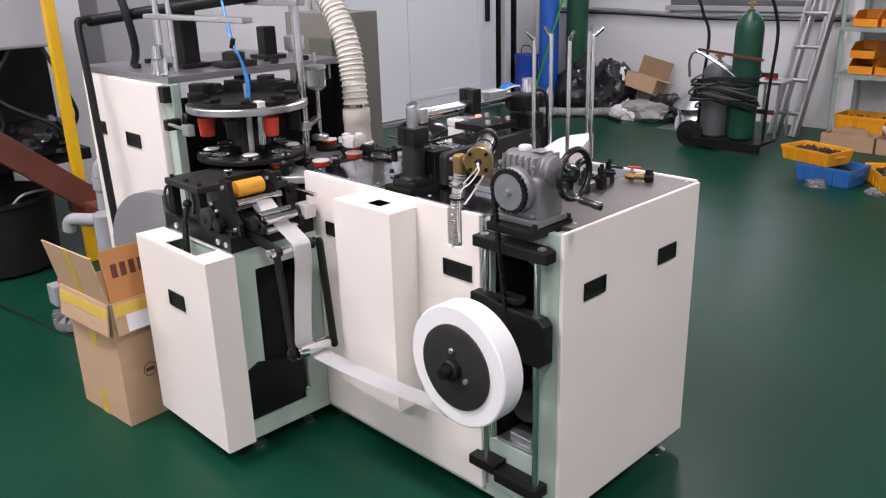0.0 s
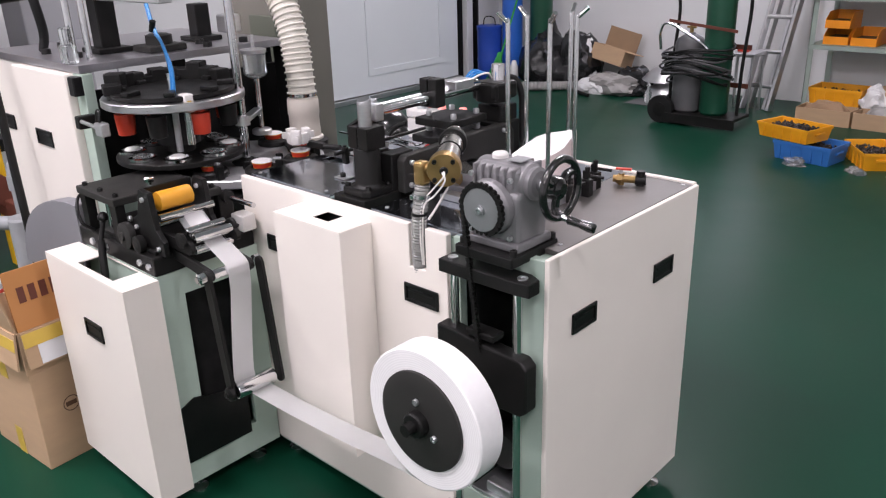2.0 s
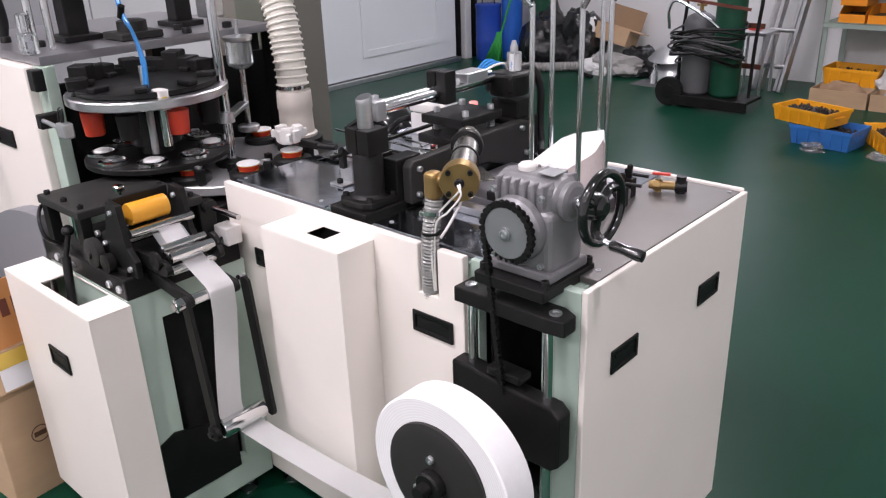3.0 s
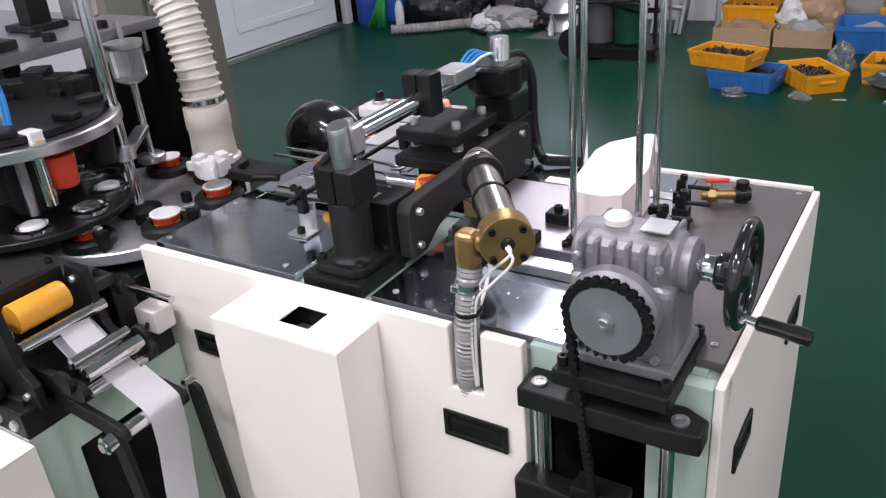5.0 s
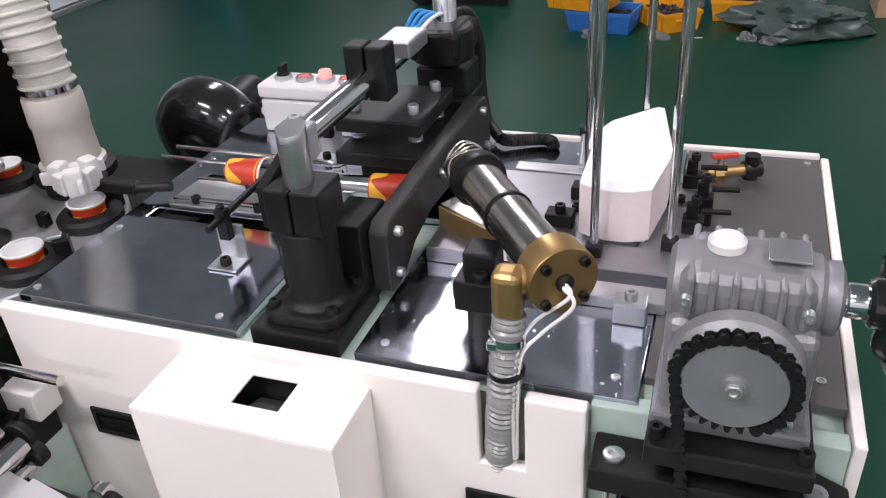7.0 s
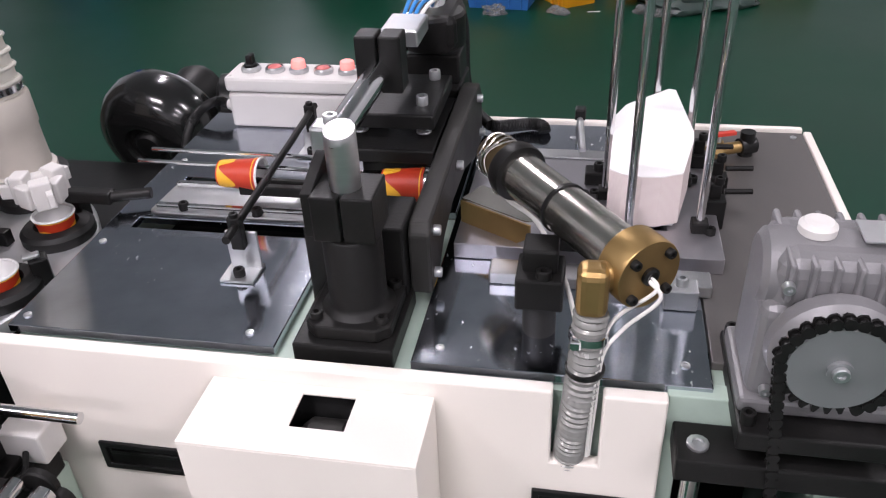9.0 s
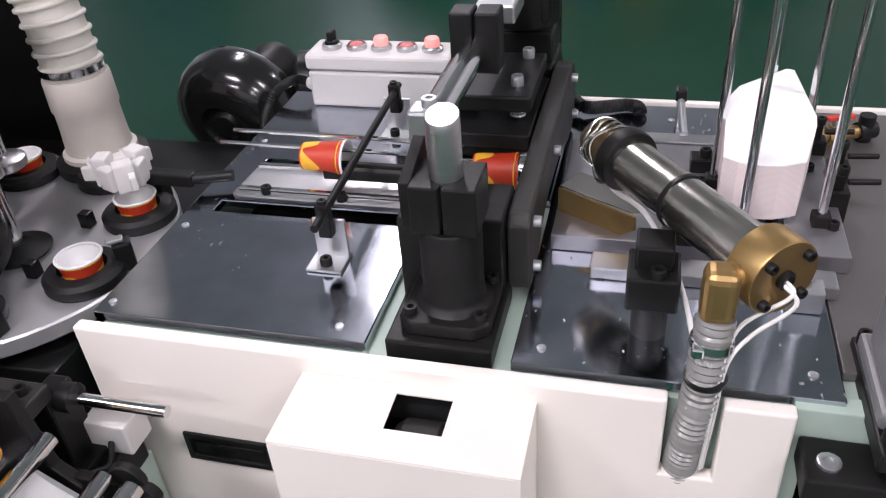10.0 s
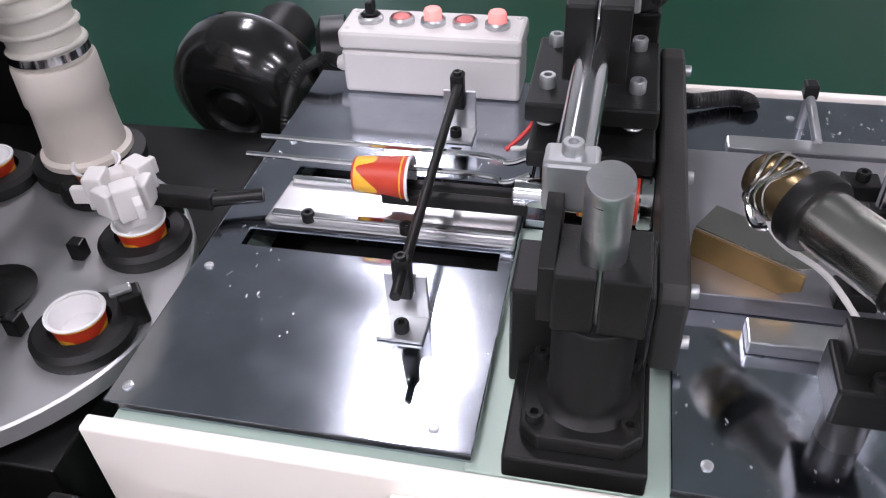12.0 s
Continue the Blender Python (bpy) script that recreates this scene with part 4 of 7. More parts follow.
fan = [(0.747, 0.312), (0.765, 0.304), (0.790, 0.300), (0.815, 0.301), (0.843, 0.310), (0.859, 0.375), (0.860, 0.392), (0.838, 0.482), (0.828, 0.484), (0.768, 0.446), (0.752, 0.420)]


def leaning(bm, slope=0.27):
    """Sheets rising towards the back of the pile, its edges upright."""
    for v in bm.verts:
        v.co.z += slope * (v.co.y - 0.30)
    return bm


part("stack_block", leaning(prism(fan, 0.972, 1.047)), STACK, bl)
part("top_sheet", leaning(prism(fan, 1.0475, 1.0488)), PAPER, bl)
mag = thing("blank_magazine", (0.80, 0.36, TOP), "steel blank magazine with bent chromed guide rods", "machine part")
part("base_plate", flat_plate(0.545, 0.90, 0.235, 0.50, TOP + 0.0005, 0.968, [(0.78, 0.83, 0.30, 0.42)]), PLATE, mag)
part("feed_rail", box(0.60, 0.88, 0.18, 0.215, TOP + 0.0005, 0.962, 0.002), BRUSHED, mag)
part("feed_rail", box(0.60, 0.88, 0.52, 0.55, TOP + 0.0005, 0.962, 0.002), BRUSHED, mag)
for x0, x1, y0, y1 in ((0.765, 0.78, 0.312, 0.44), (0.82, 0.838, 0.312, 0.465)):
    ramp = box(x0, x1, y0, y1, 0.9685, 0.9705)
    for v in ramp.verts:
        if v.co.z > 0.9695:
            v.co.z += 0.27 * (v.co.y - 0.30)
    part("support", ramp, BRUSHED, mag)
for (rx, ry), (dx, dy) in (((0.776, 0.268), (-0.6, -0.8)), ((0.746, 0.384), (-1, 0.1)), ((0.812, 0.482), (-0.3, 1)), ((0.872, 0.305), (0.9, -0.5)), ((0.860, 0.436), (0.9, 0.5))):
    g = part("guide_rod", pipe([(rx, ry, 0.968), (rx, ry, 1.10), (rx, ry, 1.25), (rx, ry, 1.385), (rx + 0.004 * dx, ry + 0.004 * dy, 1.393), (rx + 0.026 * dx, ry + 0.026 * dy, 1.415)], 0.0058, 14, 5), CHROME, mag, "bent chromed guide rod")
    sub("rod_base", join(box(rx - 0.011, rx + 0.011, ry - 0.011, ry + 0.011, 0.968, 0.984, 0.002), bolt((rx + 0.016 * dx, ry + 0.016 * dy, 0.968), 0.007, 0.010)), OXIDE, g)
for cx, cy in ((0.895, 0.36), (0.905, 0.43), (0.885, 0.50)):
    c = part("side_clamp", join(box(cx - 0.012, cx + 0.016, cy - 0.012, cy + 0.012, TOP + 0.0005, 0.99, 0.002), box(cx - 0.008, cx + 0.008, cy - 0.006, cy + 0.006, 0.99, 1.012, 0.002), rod((cx + 0.012, cy, 1.0), (cx + 0.05, cy + 0.004, 1.0), 0.004)), OXIDE, mag)
    sub("bolt", bolt((cx + 0.004, cy, 1.012), 0.007, 0.010), OXIDE, c)

for i, (bx, by) in enumerate(((0.84, 0.165), (0.715, 0.34), (0.70, 0.245), (0.735, 0.43))):
    b = single("clamp_bracket", join(box(bx - 0.02, bx + 0.02, by - 0.015, by + 0.015, TOP + 0.0245 if i else TOP + 0.0005, TOP + 0.045 if i else TOP + 0.03, 0.002), bolt((bx, by, TOP + 0.045 if i else TOP + 0.03), 0.008, 0.011)), OXIDE if i else ZINC, (bx, by, TOP), "small bolted clamp bracket on the machine table", "bracket", "clamp brackets")

# ---- clamp press ----
pr = thing("seam_clamp_press", (0.455, 0.33, 0.93), "black clamp press with chromed posts and a long side plate", "machine part")
part("base_flange", join(box(0.388, 0.510, 0.014, 0.146, 0.9295, 0.958, 0.003), prism([(0.40, 0.04), (0.416, 0.026), (0.488, 0.026), (0.504, 0.04), (0.504, 0.12), (0.488, 0.138), (0.416, 0.138), (0.40, 0.12)], 0.958, 0.976, bev=0.003)), OXIDE, pr)
for bx, by in ((0.412, 0.046), (0.492, 0.046), (0.412, 0.118), (0.492, 0.118)):
    part("bolt", bolt((bx, by, 0.972), 0.008, 0.012), OXIDE, pr)
part("front_pillar", lathe([(0.046, 0), (0.038, 0.006), (0.035, 0.012), (0.035, 0.100), (0.033, 0.103), (0.0, 0.103)], (0.455, 0.082, 0.975), (0, 0, 1), 36), OXIDE, pr, "black round pillar")
post = lathe([(0.018, 0), (0.018, 0.118), (0.018, 0.132), (0.0172, 0.134), (0.0, 0.134)], (0.455, 0.082, 1.07), (0, 0, 1), 32)
for v in post.verts:
    if v.co.z > 1.19:
        v.co.z += 0.28 * (v.co.y - 0.082)
part("front_post", post, BRUSHED, pr, "chromed post with a slanting top")
cl = part("clamp_block", join(box(0.420, 0.4525, 0.052, 0.116, 1.078, 1.135, 0.002), box(0.4555, 0.492, 0.052, 0.116, 1.078, 1.135, 0.002),
                              prism([(0.060, 1.079), (0.160, 1.120), (0.160, 1.165), (0.110, 1.150), (0.060, 1.134)], 0.408, 0.421, Matrix(((0, 0, 1, 0), (1, 0, 0, 0), (0, 1, 0, 0), (0, 0, 0, 1))), 0.001)), OXIDE, pr, "black split clamp block")
for z in (1.092, 1.122):
    sub("bolt", bolt((0.419, 0.075, z), 0.007, 0.009, (-1, 0, 0)), ZINC, cl)
part("cross_bar", lathe([(0.016, 0), (0.0175, 0.002), (0.0175, 0.42), (0.016, 0.422)], (0.424, 0.135, 1.160), (0.02, 1, 0.02), 28), CHROME, pr, "chromed cross bar")
part("bar_eye", join(box(0.402, 0.446, 0.128, 0.160, 1.135, 1.182, 0.004), bolt((0.424, 0.146, 1.182), 0.009, 0.010)), ZINC, pr)
part("bar_clamp", join(box(0.398, 0.428, 0.345, 0.385, 1.135, 1.215, 0.003), box(0.431, 0.462, 0.345, 0.385, 1.135, 1.215, 0.003)), OXIDE, pr, "black split clamp block")
part("rear_block", join(box(0.400, 0.503, 0.577, 0.675, 0.944, 1.055, 0.004), box(0.41, 0.50, 0.585, 0.665, 1.055, 1.105, 0.004)), OXIDE, pr)
part("rear_post", lathe([(0.020, 0), (0.020, 0.12), (0.019, 0.122), (0.0, 0.122)], (0.453, 0.632, 1.10), (0, 0, 1), 28), CHROME, pr, "chromed post")
part("rear_clamp", join(box(0.405, 0.50, 0.560, 0.672, 1.120, 1.175, 0.012), lathe([(0.052, 0), (0.054, 0.005), (0.054, 0.05), (0.05, 0.055)], (0.455, 0.605, 1.118), (0, 0, 1), 30)), OXIDE, pr)
part("valve_block", box(0.415, 0.470, 0.42, 0.50, 1.175, 1.200, 0.003), ZINC, pr)
for k in range(4):
    part("wire", pipe([(0.43 + 0.008 * k, 0.50, 1.19), (0.44 + 0.008 * k, 0.53, 1.215 - 0.004 * k), (0.455 + 0.006 * k, 0.56, 1.205), (0.46, 0.59, 1.185)], 0.003), BLUEHOSE if k < 3 else WIREW, pr)
part("conduit", pipe([(0.455, 0.640, 1.172), (0.474, 0.685, 1.172), (0.488, 0.704, 1.12), (0.490, 0.703, 1.03), (0.503, 0.690, 0.975), (0.527, 0.655, 0.966), (0.545, 0.632, 0.962)], 0.0105, 12, 8), RUBBER, pr, "black cable conduit")
part("upper_platen", box(0.360, 0.500, 0.36, 0.52, 1.075, 1.098, 0.003), OXIDE, pr)
part("lower_platen", box(0.365, 0.502, 0.34, 0.54, 1.030, 1.052, 0.003), OXIDE, pr)
for px, py in ((0.380, 0.40), (0.476, 0.40), (0.380, 0.50), (0.476, 0.50)):
    s = part("spring_post", join(rod((px, py, 1.052), (px, py, 1.075), 0.007), *[ring((px, py, 1.055 + 0.005 * k), (0, 0, 1), 0.010, 0.0016, 16, 6) for k in range(4)]), ZINC, pr)
    sub("cap_screw", bolt((px, py, 1.098), 0.009, 0.014), ZINC, s)
part("press_plate", box(0.375, 0.500, 0.40, 0.48, 0.965, 1.030, 0.004), OXIDE, pr)
part("back_plate", box(0.37, 0.503, 0.55, 0.575, 0.944, 1.06, 0.002), OXIDE, pr)
for x0, x1, y1, z1 in ((0.379, 0.420, 0.195, 1.050), (0.4205, 0.4595, 0.185, 1.030), (0.460, 0.5045, 0.205, 1.056)):
    part("guide_block", box(x0, x1, 0.122, y1, 0.930, z1, 0.003), OXIDE, pr)
beam = [(0.138, 0.952), (0.138, 1.038), (0.150, 1.052), (0.55, 1.064), (0.590, 1.058), (0.606, 1.035), (0.606, 0.975), (0.592, 0.952), (0.52, 0.952), (0.42, 0.985), (0.30, 0.992), (0.23, 0.978), (0.185, 0.950)]
sp = part("side_plate", prism(beam, 0.506, 0.534, Matrix(((0, 0, 1, 0), (1, 0, 0, 0), (0, 1, 0, 0), (0, 0, 0, 1))), 0.004), DARKGREY, pr, "long dark grey side plate")
for y, z in ((0.160, 0.972), (0.345, 1.030), (0.555, 1.045), (0.575, 0.975), (0.165, 1.032)):
    sub("bolt", bolt((0.534, y, z), 0.007, 0.009, (1, 0, 0)), ZINC, sp)
part("mandrel_flange", lathe([(0.028, 0), (0.030, 0.002), (0.030, 0.014), (0.028, 0.016), (0.020, 0.016), (0.020, 0.03)], (0.505, 0.335, 1.0), (-1, 0, 0), 30), CHROME, pr)
part("mandrel", lathe([(0.022, 0), (0.020, 0.02), (0.016, 0.13), (0.014, 0.132)], (0.485, 0.335, 1.0), (-1, 0, 0), 28), CHROME, pr)

# ---- cup transfer on the left plate ----
tr = thing("cup_transfer", (0.17, 0.34, TOP), "polished cup transfer slide with thin guide rods", "machine part")
part("slide_plate", prism([(0.06, 0.30), (0.07, 0.294), (0.36, 0.294), (0.36, 0.392), (0.09, 0.392), (0.065, 0.38)], TOP + 0.0006, TOP + 0.010, bev=0.003), BRUSHED, tr)
part("slide_rib", join(box(0.07, 0.36, 0.302, 0.312, TOP + 0.010, TOP + 0.018, 0.002), box(0.07, 0.36, 0.372, 0.382, TOP + 0.010, TOP + 0.018, 0.002)), CHROME, tr)
for y, z, x0 in ((0.350, 1.010, 0.030), (0.385, 1.013, 0.036)):
    part("thin_rod", pipe([(x0, y, z), (0.30, y, z - 0.002), (0.34, y - 0.004, z - 0.008), (0.37, y - 0.002, z + 0.004)], 0.0034, 10, 4), CHROME, tr)
part("finger", join(box(0.20, 0.37, 0.325, 0.338, 0.972, 0.988, 0.002), box(0.20, 0.37, 0.352, 0.362, 0.972, 0.985, 0.002)), OXIDE, tr)
part("bolt", bolt((0.115, 0.305, TOP + 0.010), 0.008, 0.012), OXIDE, tr)
part("bolt", bolt((0.235, 0.300, TOP + 0.010), 0.008, 0.012), OXIDE, tr)
part("wire", pipe([(0.34, 0.42, 1.0), (0.36, 0.40, 1.02), (0.375, 0.43, 1.045), (0.38, 0.46, 1.07)], 0.003), WIREW, tr)
part("wire", pipe([(0.33, 0.43, 0.99), (0.355, 0.45, 1.01), (0.37, 0.48, 1.03)], 0.003), WIRER, tr)


def paper_cup(at, toward, top_r=0.027, bot_r=0.020, h=0.060):
    """A printed paper cup with its rolled white rim."""
    c = thing("paper_cup", at, "small red and yellow printed paper cup with a white rim", "cup", "paper cups")
    d = Vector(toward).normalized()
    part("cup_wall", lathe([(bot_r, 0), (top_r, h), (top_r - 0.001, h), (bot_r - 0.001, 0.003), (0, 0.003)], at, d, 30), CUPRED, c)
    q = d.to_track_quat("Z", "Y").to_matrix().to_4x4()
    flame = bmesh.new()
    rows = []
    for k in range(37):
        a = 2 * math.pi * k / 36
        tip = 0.12 + 0.34 * abs(math.sin(1.5 * a)) ** 2 + 0.05 * math.sin(5 * a)
        row = []
        for f in (0.04, 0.04 + (tip - 0.04) * 0.5, tip):
            r = bot_r + (top_r - bot_r) * f + 0.0005
            lean = a + 0.9 * f
            row.append(flame.verts.new((r * math.cos(lean), r * math.sin(lean), h * f)))
        rows.append(row)
    for p0, p1 in zip(rows, rows[1:]):
        for n in range(2):
            flame.faces.new((p0[n], p1[n], p1[n + 1], p0[n + 1])).smooth = True
    bmesh.ops.transform(flame, matrix=Matrix.Translation(at) @ q, verts=flame.verts[:])
    part("printed_flame", flame, YELLOWPRINT, c, "yellow printed flame round the foot")
    part("printed_line", ring(Vector(at) + d * h * 0.89, d, bot_r + (top_r - bot_r) * 0.89 - 0.0004, 0.0012, 30, 8), YELLOWPRINT, c)
    part("rim", ring(Vector(at) + d * h, d, top_r, 0.0019, 30, 8), PAPER, c, "white rolled rim")
    part("lining", lathe([(bot_r - 0.002, 0.004), (top_r - 0.0016, h - 0.001), (top_r - 0.003, h - 0.001), (bot_r - 0.004, 0.006)], at, d, 30), PAPER, c)
    return c


paper_cup((0.166, 0.345, 0.998), (1, 0, 0.0), 0.026, 0.020, 0.066)
paper_cup((0.425, 0.335, 1.0), (1, 0, 0.0), 0.026, 0.021, 0.066)

hb = thing("hold_down_bar", (0.262, 0.35, TOP), "thin blackened bar on two angle brackets", "machine part")
part("bar", rod((0.272, 0.125, 1.022), (0.252, 0.555, 1.022), 0.0055), OXIDE, hb)
for y, s in ((0.165, 1), (0.530, 1)):
    x = 0.270 - (y - 0.125) * 0.045
    a = part("angle_bracket", join(box(x - 0.026, x + 0.022, y - 0.026, y + 0.02, TOP + 0.0006, TOP + 0.005, 0.001), box(x - 0.022, x + 0.022, y + 0.008, y + 0.013, TOP + 0.004, 1.005, 0.001)), ZINC, hb, "bright angle bracket")
    sub("bolt", bolt((x - 0.002, y - 0.012, TOP + 0.005), 0.008, 0.011), OXIDE, a)
    sub("clamp", join(box(x - 0.009, x + 0.009, y - 0.006, y + 0.008, 0.985, 1.034, 0.002), bolt((x, y, 1.034), 0.006, 0.005)), OXIDE, a)

# ---- control box ----
cb = thing("control_box", (0.19, 0.66, TOP), "light grey control box with a row of buttons", "control box")
part("case", box(0.062, 0.322, 0.622, 0.700, TOP + 0.001, 1.012, 0.006), BOXGREY, cb)
lid = part("lid", box(0.060, 0.324, 0.620, 0.702, 1.014, 1.042, 0.006), BOXGREY, cb)
for k in range(5):
    x = 0.100 + 0.046 * k
    b = part("button_bezel", lathe([(0.018, 0), (0.018, 0.006), (0.015, 0.009), (0.0145, 0.004), (0.0, 0.004)], (x, 0.660, 1.042), (0, 0, 1), 26), ZINC, cb, "chrome ring")
    if k == 0:
        sub("selector_knob", join(lathe([(0.012, 0), (0.012, 0.008), (0.010, 0.010)], (x, 0.660, 1.046), (0, 0, 1), 20), box(x - 0.005, x + 0.006, 0.650, 0.672, 1.054, 1.072, 0.003)), BLACK, b, "black selector knob")
    else:
        sub("button_lens", lathe([(0.013, 0), (0.013, 0.004 if k in (1, 3) else 0.016), (0.011, 0.006 if k in (1, 3) else 0.019), (0.0, 0.007 if k in (1, 3) else 0.020)], (x, 0.660, 1.045), (0, 0, 1), 24), REDLIT if k in (2, 4) else REDLENS, b, "lit red button" if k in (2, 4) else "red push button")
for x in (0.072, 0.312):
    for y in (0.632, 0.690):
        part("lid_screw", bolt((x, y, 1.042), 0.004, 0.001), BOXGREY, cb)
part("gland", lathe([(0.012, 0), (0.012, 0.010), (0.009, 0.016)], (0.060, 0.655, 0.975), (-1, 0, 0), 18), BOXGREY, cb)
part("conduit", pipe([(0.045, 0.655, 0.975), (0.02, 0.655, 0.980), (-0.01, 0.635, 0.965), (-0.025, 0.60, 0.93), (-0.03, 0.58, 0.87)], lambda s: 0.009 + 0.0008 * math.sin(s * 260), 12, 20), RUBBER, cb, "black corrugated conduit")

# ---- small fittings towards the back edge ----
vl = thing("ball_valve", (0.93, 0.58, TOP), "small brass ball valve with a red lever", "valve")
part("body", join(rod((0.905, 0.565, 0.960), (0.965, 0.590, 0.960), 0.010), lathe([(0.014, 0), (0.014, 0.014)], (0.915, 0.569, 0.960), (0.92, 0.38, 0), 6), rod((0.925, 0.574, TOP), (0.925, 0.574, 0.975), 0.008)), BRASS, vl)
part("lever", box(-0.012, 0.03, -0.005, 0.005, 0.0, 0.006, 0.001, Matrix.Translation((0.922, 0.572, 0.985)) @ Matrix.Rotation(radians(20), 4, "Z")), RED, vl, "red lever")
part("stem", rod((0.924, 0.573, 0.972), (0.924, 0.573, 0.986), 0.005), ZINC, vl)
part("elbow", join(rod((0.960, 0.588, 0.960), (0.985, 0.600, 0.960), 0.014), rod((0.972, 0.594, TOP), (0.972, 0.594, 0.985), 0.012)), BLACK, vl)
sn = thing("sensor_stand", (0.70, 0.60, TOP), "small black sensor on a thin rod", "sensor")
part("stand", join(rod((0.70, 0.61, TOP), (0.70, 0.61, 1.0), 0.005), rod((0.70, 0.61, 0.995), (0.708, 0.54, 0.965), 0.006)), ZINC, sn)
part("head", box(0.692, 0.71, 0.60, 0.622, 0.99, 1.01, 0.003), BLACK, sn)
cd = single("cable_conduit", pipe([(0.547, 0.630, 0.9625), (0.560, 0.632, 0.960), (0.590, 0.645, 0.958), (0.618, 0.655, 0.957), (0.636, 0.648, 0.956), (0.640, 0.640, 0.948)], lambda s: 0.011 + 0.0008 * math.sin(s * 200), 12, 20), RUBBER, (0.6, 0.6, TOP), "black corrugated cable conduit on the table", "conduit")

# ---- feeder head on the feeder cabinet ----
fh = thing("strip_feeder", (-0.15, -0.22, 0.745), "black steel feeder head with rollers and pillars", "machine part")
part("base_block", join(box(-0.385, 0.055, -0.352, -0.03, 0.746, 0.800, 0.004), box(-0.25, 0.04, -0.335, -0.06, 0.800, 0.812, 0.002)), OXIDE, fh)
part("top_plate", prism([(-0.345, -0.355), (-0.115, -0.355), (-0.115, -0.165), (0.02, -0.138), (0.02, -0.095), (-0.345, -0.095)], 0.912, 0.934, bev=0.003), DARKGREY, fh, "dark grey top plate")
for px, py in ((-0.325, -0.335), (-0.14, -0.335), (-0.325, -0.15), (-0.14, -0.15)):
    part("pillar", box(px - 0.018, px + 0.018, py - 0.014, py + 0.014, 0.800, 0.912, 0.002), OXIDE, fh)
for px, py in ((-0.27, -0.30), (-0.21, -0.30), (-0.24, -0.20)):
    part("guide_column", rod((px, py, 0.80), (px, py, 0.912), 0.010), CHROME, fh)
part("wheel", lathe([(0.036, 0), (0.038, 0.003), (0.038, 0.02), (0.030, 0.024), (0.012, 0.024), (0.012, 0.03)], (-0.085, -0.335, 0.835), (0, -1, 0), 28), DARKGREY, fh)
part("wheel", lathe([(0.022, 0), (0.024, 0.003), (0.024, 0.02), (0.012, 0.022)], (-0.02, -0.335, 0.825), (0, -1, 0), 24), OXIDE, fh)
cheek = [(-0.115, 0.80), (0.075, 0.80), (0.075, 0.842), (0.045, 0.87), (0.03, 0.972), (-0.02, 0.975), (-0.045, 0.90), (-0.115, 0.86)]
XZ = Matrix(((1, 0, 0, 0), (0, 0, -1, 0), (0, 1, 0, 0), (0, 0, 0, 1)))
for y in (-0.325, -0.160):
    c = part("cheek_plate", prism(cheek, 0, 0.016, Matrix.Translation((0, y + 0.016, 0)) @ XZ, 0.002), OXIDE, fh)
    for bx, bz in ((-0.09, 0.83), (0.05, 0.82), (-0.0, 0.95)):
        sub("bolt", bolt((bx, y, bz), 0.007, 0.007, (0, -1, 0)), ZINC, c)
part("cross_plate", box(-0.045, -0.028, -0.305, -0.16, 0.93, 0.972, 0.002), OXIDE, fh)
part("amber_roller", lathe([(0.010, 0), (0.026, 0.001), (0.027, 0.004), (0.027, 0.096), (0.026, 0.099), (0.010, 0.1)], (0.008, -0.290, 0.937), (0, 1, 0), 32), YELLOWROLL, fh, "amber rubber roller")
part("nip_roller", rod((0.045, -0.31, 0.902), (0.045, -0.145, 0.902), 0.011), CHROME, fh, "chromed nip roller")
part("guide_plate", turned(box(-0.045, 0.045, -0.040, 0.040, -0.002, 0.002, 0.001), Matrix.Translation((0.080, -0.215, 0.858)) @ Matrix.Rotation(radians(38), 4, "Y")), ZINC, fh)
for x, z, r in ((0.112, 0.868, 0.011), (0.142, 0.855, 0.014), (0.140, 0.820, 0.011)):
    part("feed_roller", lathe([(r * 0.6, 0), (r, 0.003), (r, 0.117), (r * 0.6, 0.12)], (x, -0.275, z), (0, 1, 0), 26), CHROME, fh, "chromed feed roller")
for y in (-0.295, -0.155):
    part("roller_arm", flat_bar((0.03, 0.835), (0.147, 0.834), 0.018, 0.014, y + 0.014), OXIDE, fh)
part("shaft", rod((-0.03, -0.085, 0.903), (0.157, -0.085, 0.903), 0.0075), CHROME, fh, "chromed shaft end")
part("shaft_bearing", join(box(-0.01, 0.02, -0.11, -0.062, 0.80, 0.915, 0.004), lathe([(0.018, 0), (0.018, 0.018)], (0.02, -0.085, 0.903), (1, 0, 0), 22)), OXIDE, fh)
part("sensor_box", box(0.015, 0.075, -0.075, -0.03, 0.80, 0.848, 0.003), BOXGREY, fh, "pale grey sensor box")
part("sensor_wire", pipe([(0.05, -0.075, 0.82), (0.06, -0.10, 0.81), (0.05, -0.12, 0.815)], 0.004), BLACK, fh)
part("lever", join(rod((-0.16, -0.40, 0.66), (-0.205, -0.37, 0.80), 0.011), rod((-0.205, -0.37, 0.80), (-0.21, -0.35, 0.855), 0.007)), OXIDE, fh)
part("lever_ball", lathe([(0.004, 0), (0.014, 0.006), (0.016, 0.014), (0.012, 0.024), (0.003, 0.029)], (-0.21, -0.352, 0.85), (0, 0.2, 1), 18), BLACK, fh)

for bx, by in ((-0.325, -0.335), (-0.14, -0.335), (-0.325, -0.12), (-0.14, -0.12), (-0.23, -0.335), (0.0, -0.115)):
    part("cap_screw", bolt((bx, by, 0.934), 0.008, 0.010), OXIDE, fh)
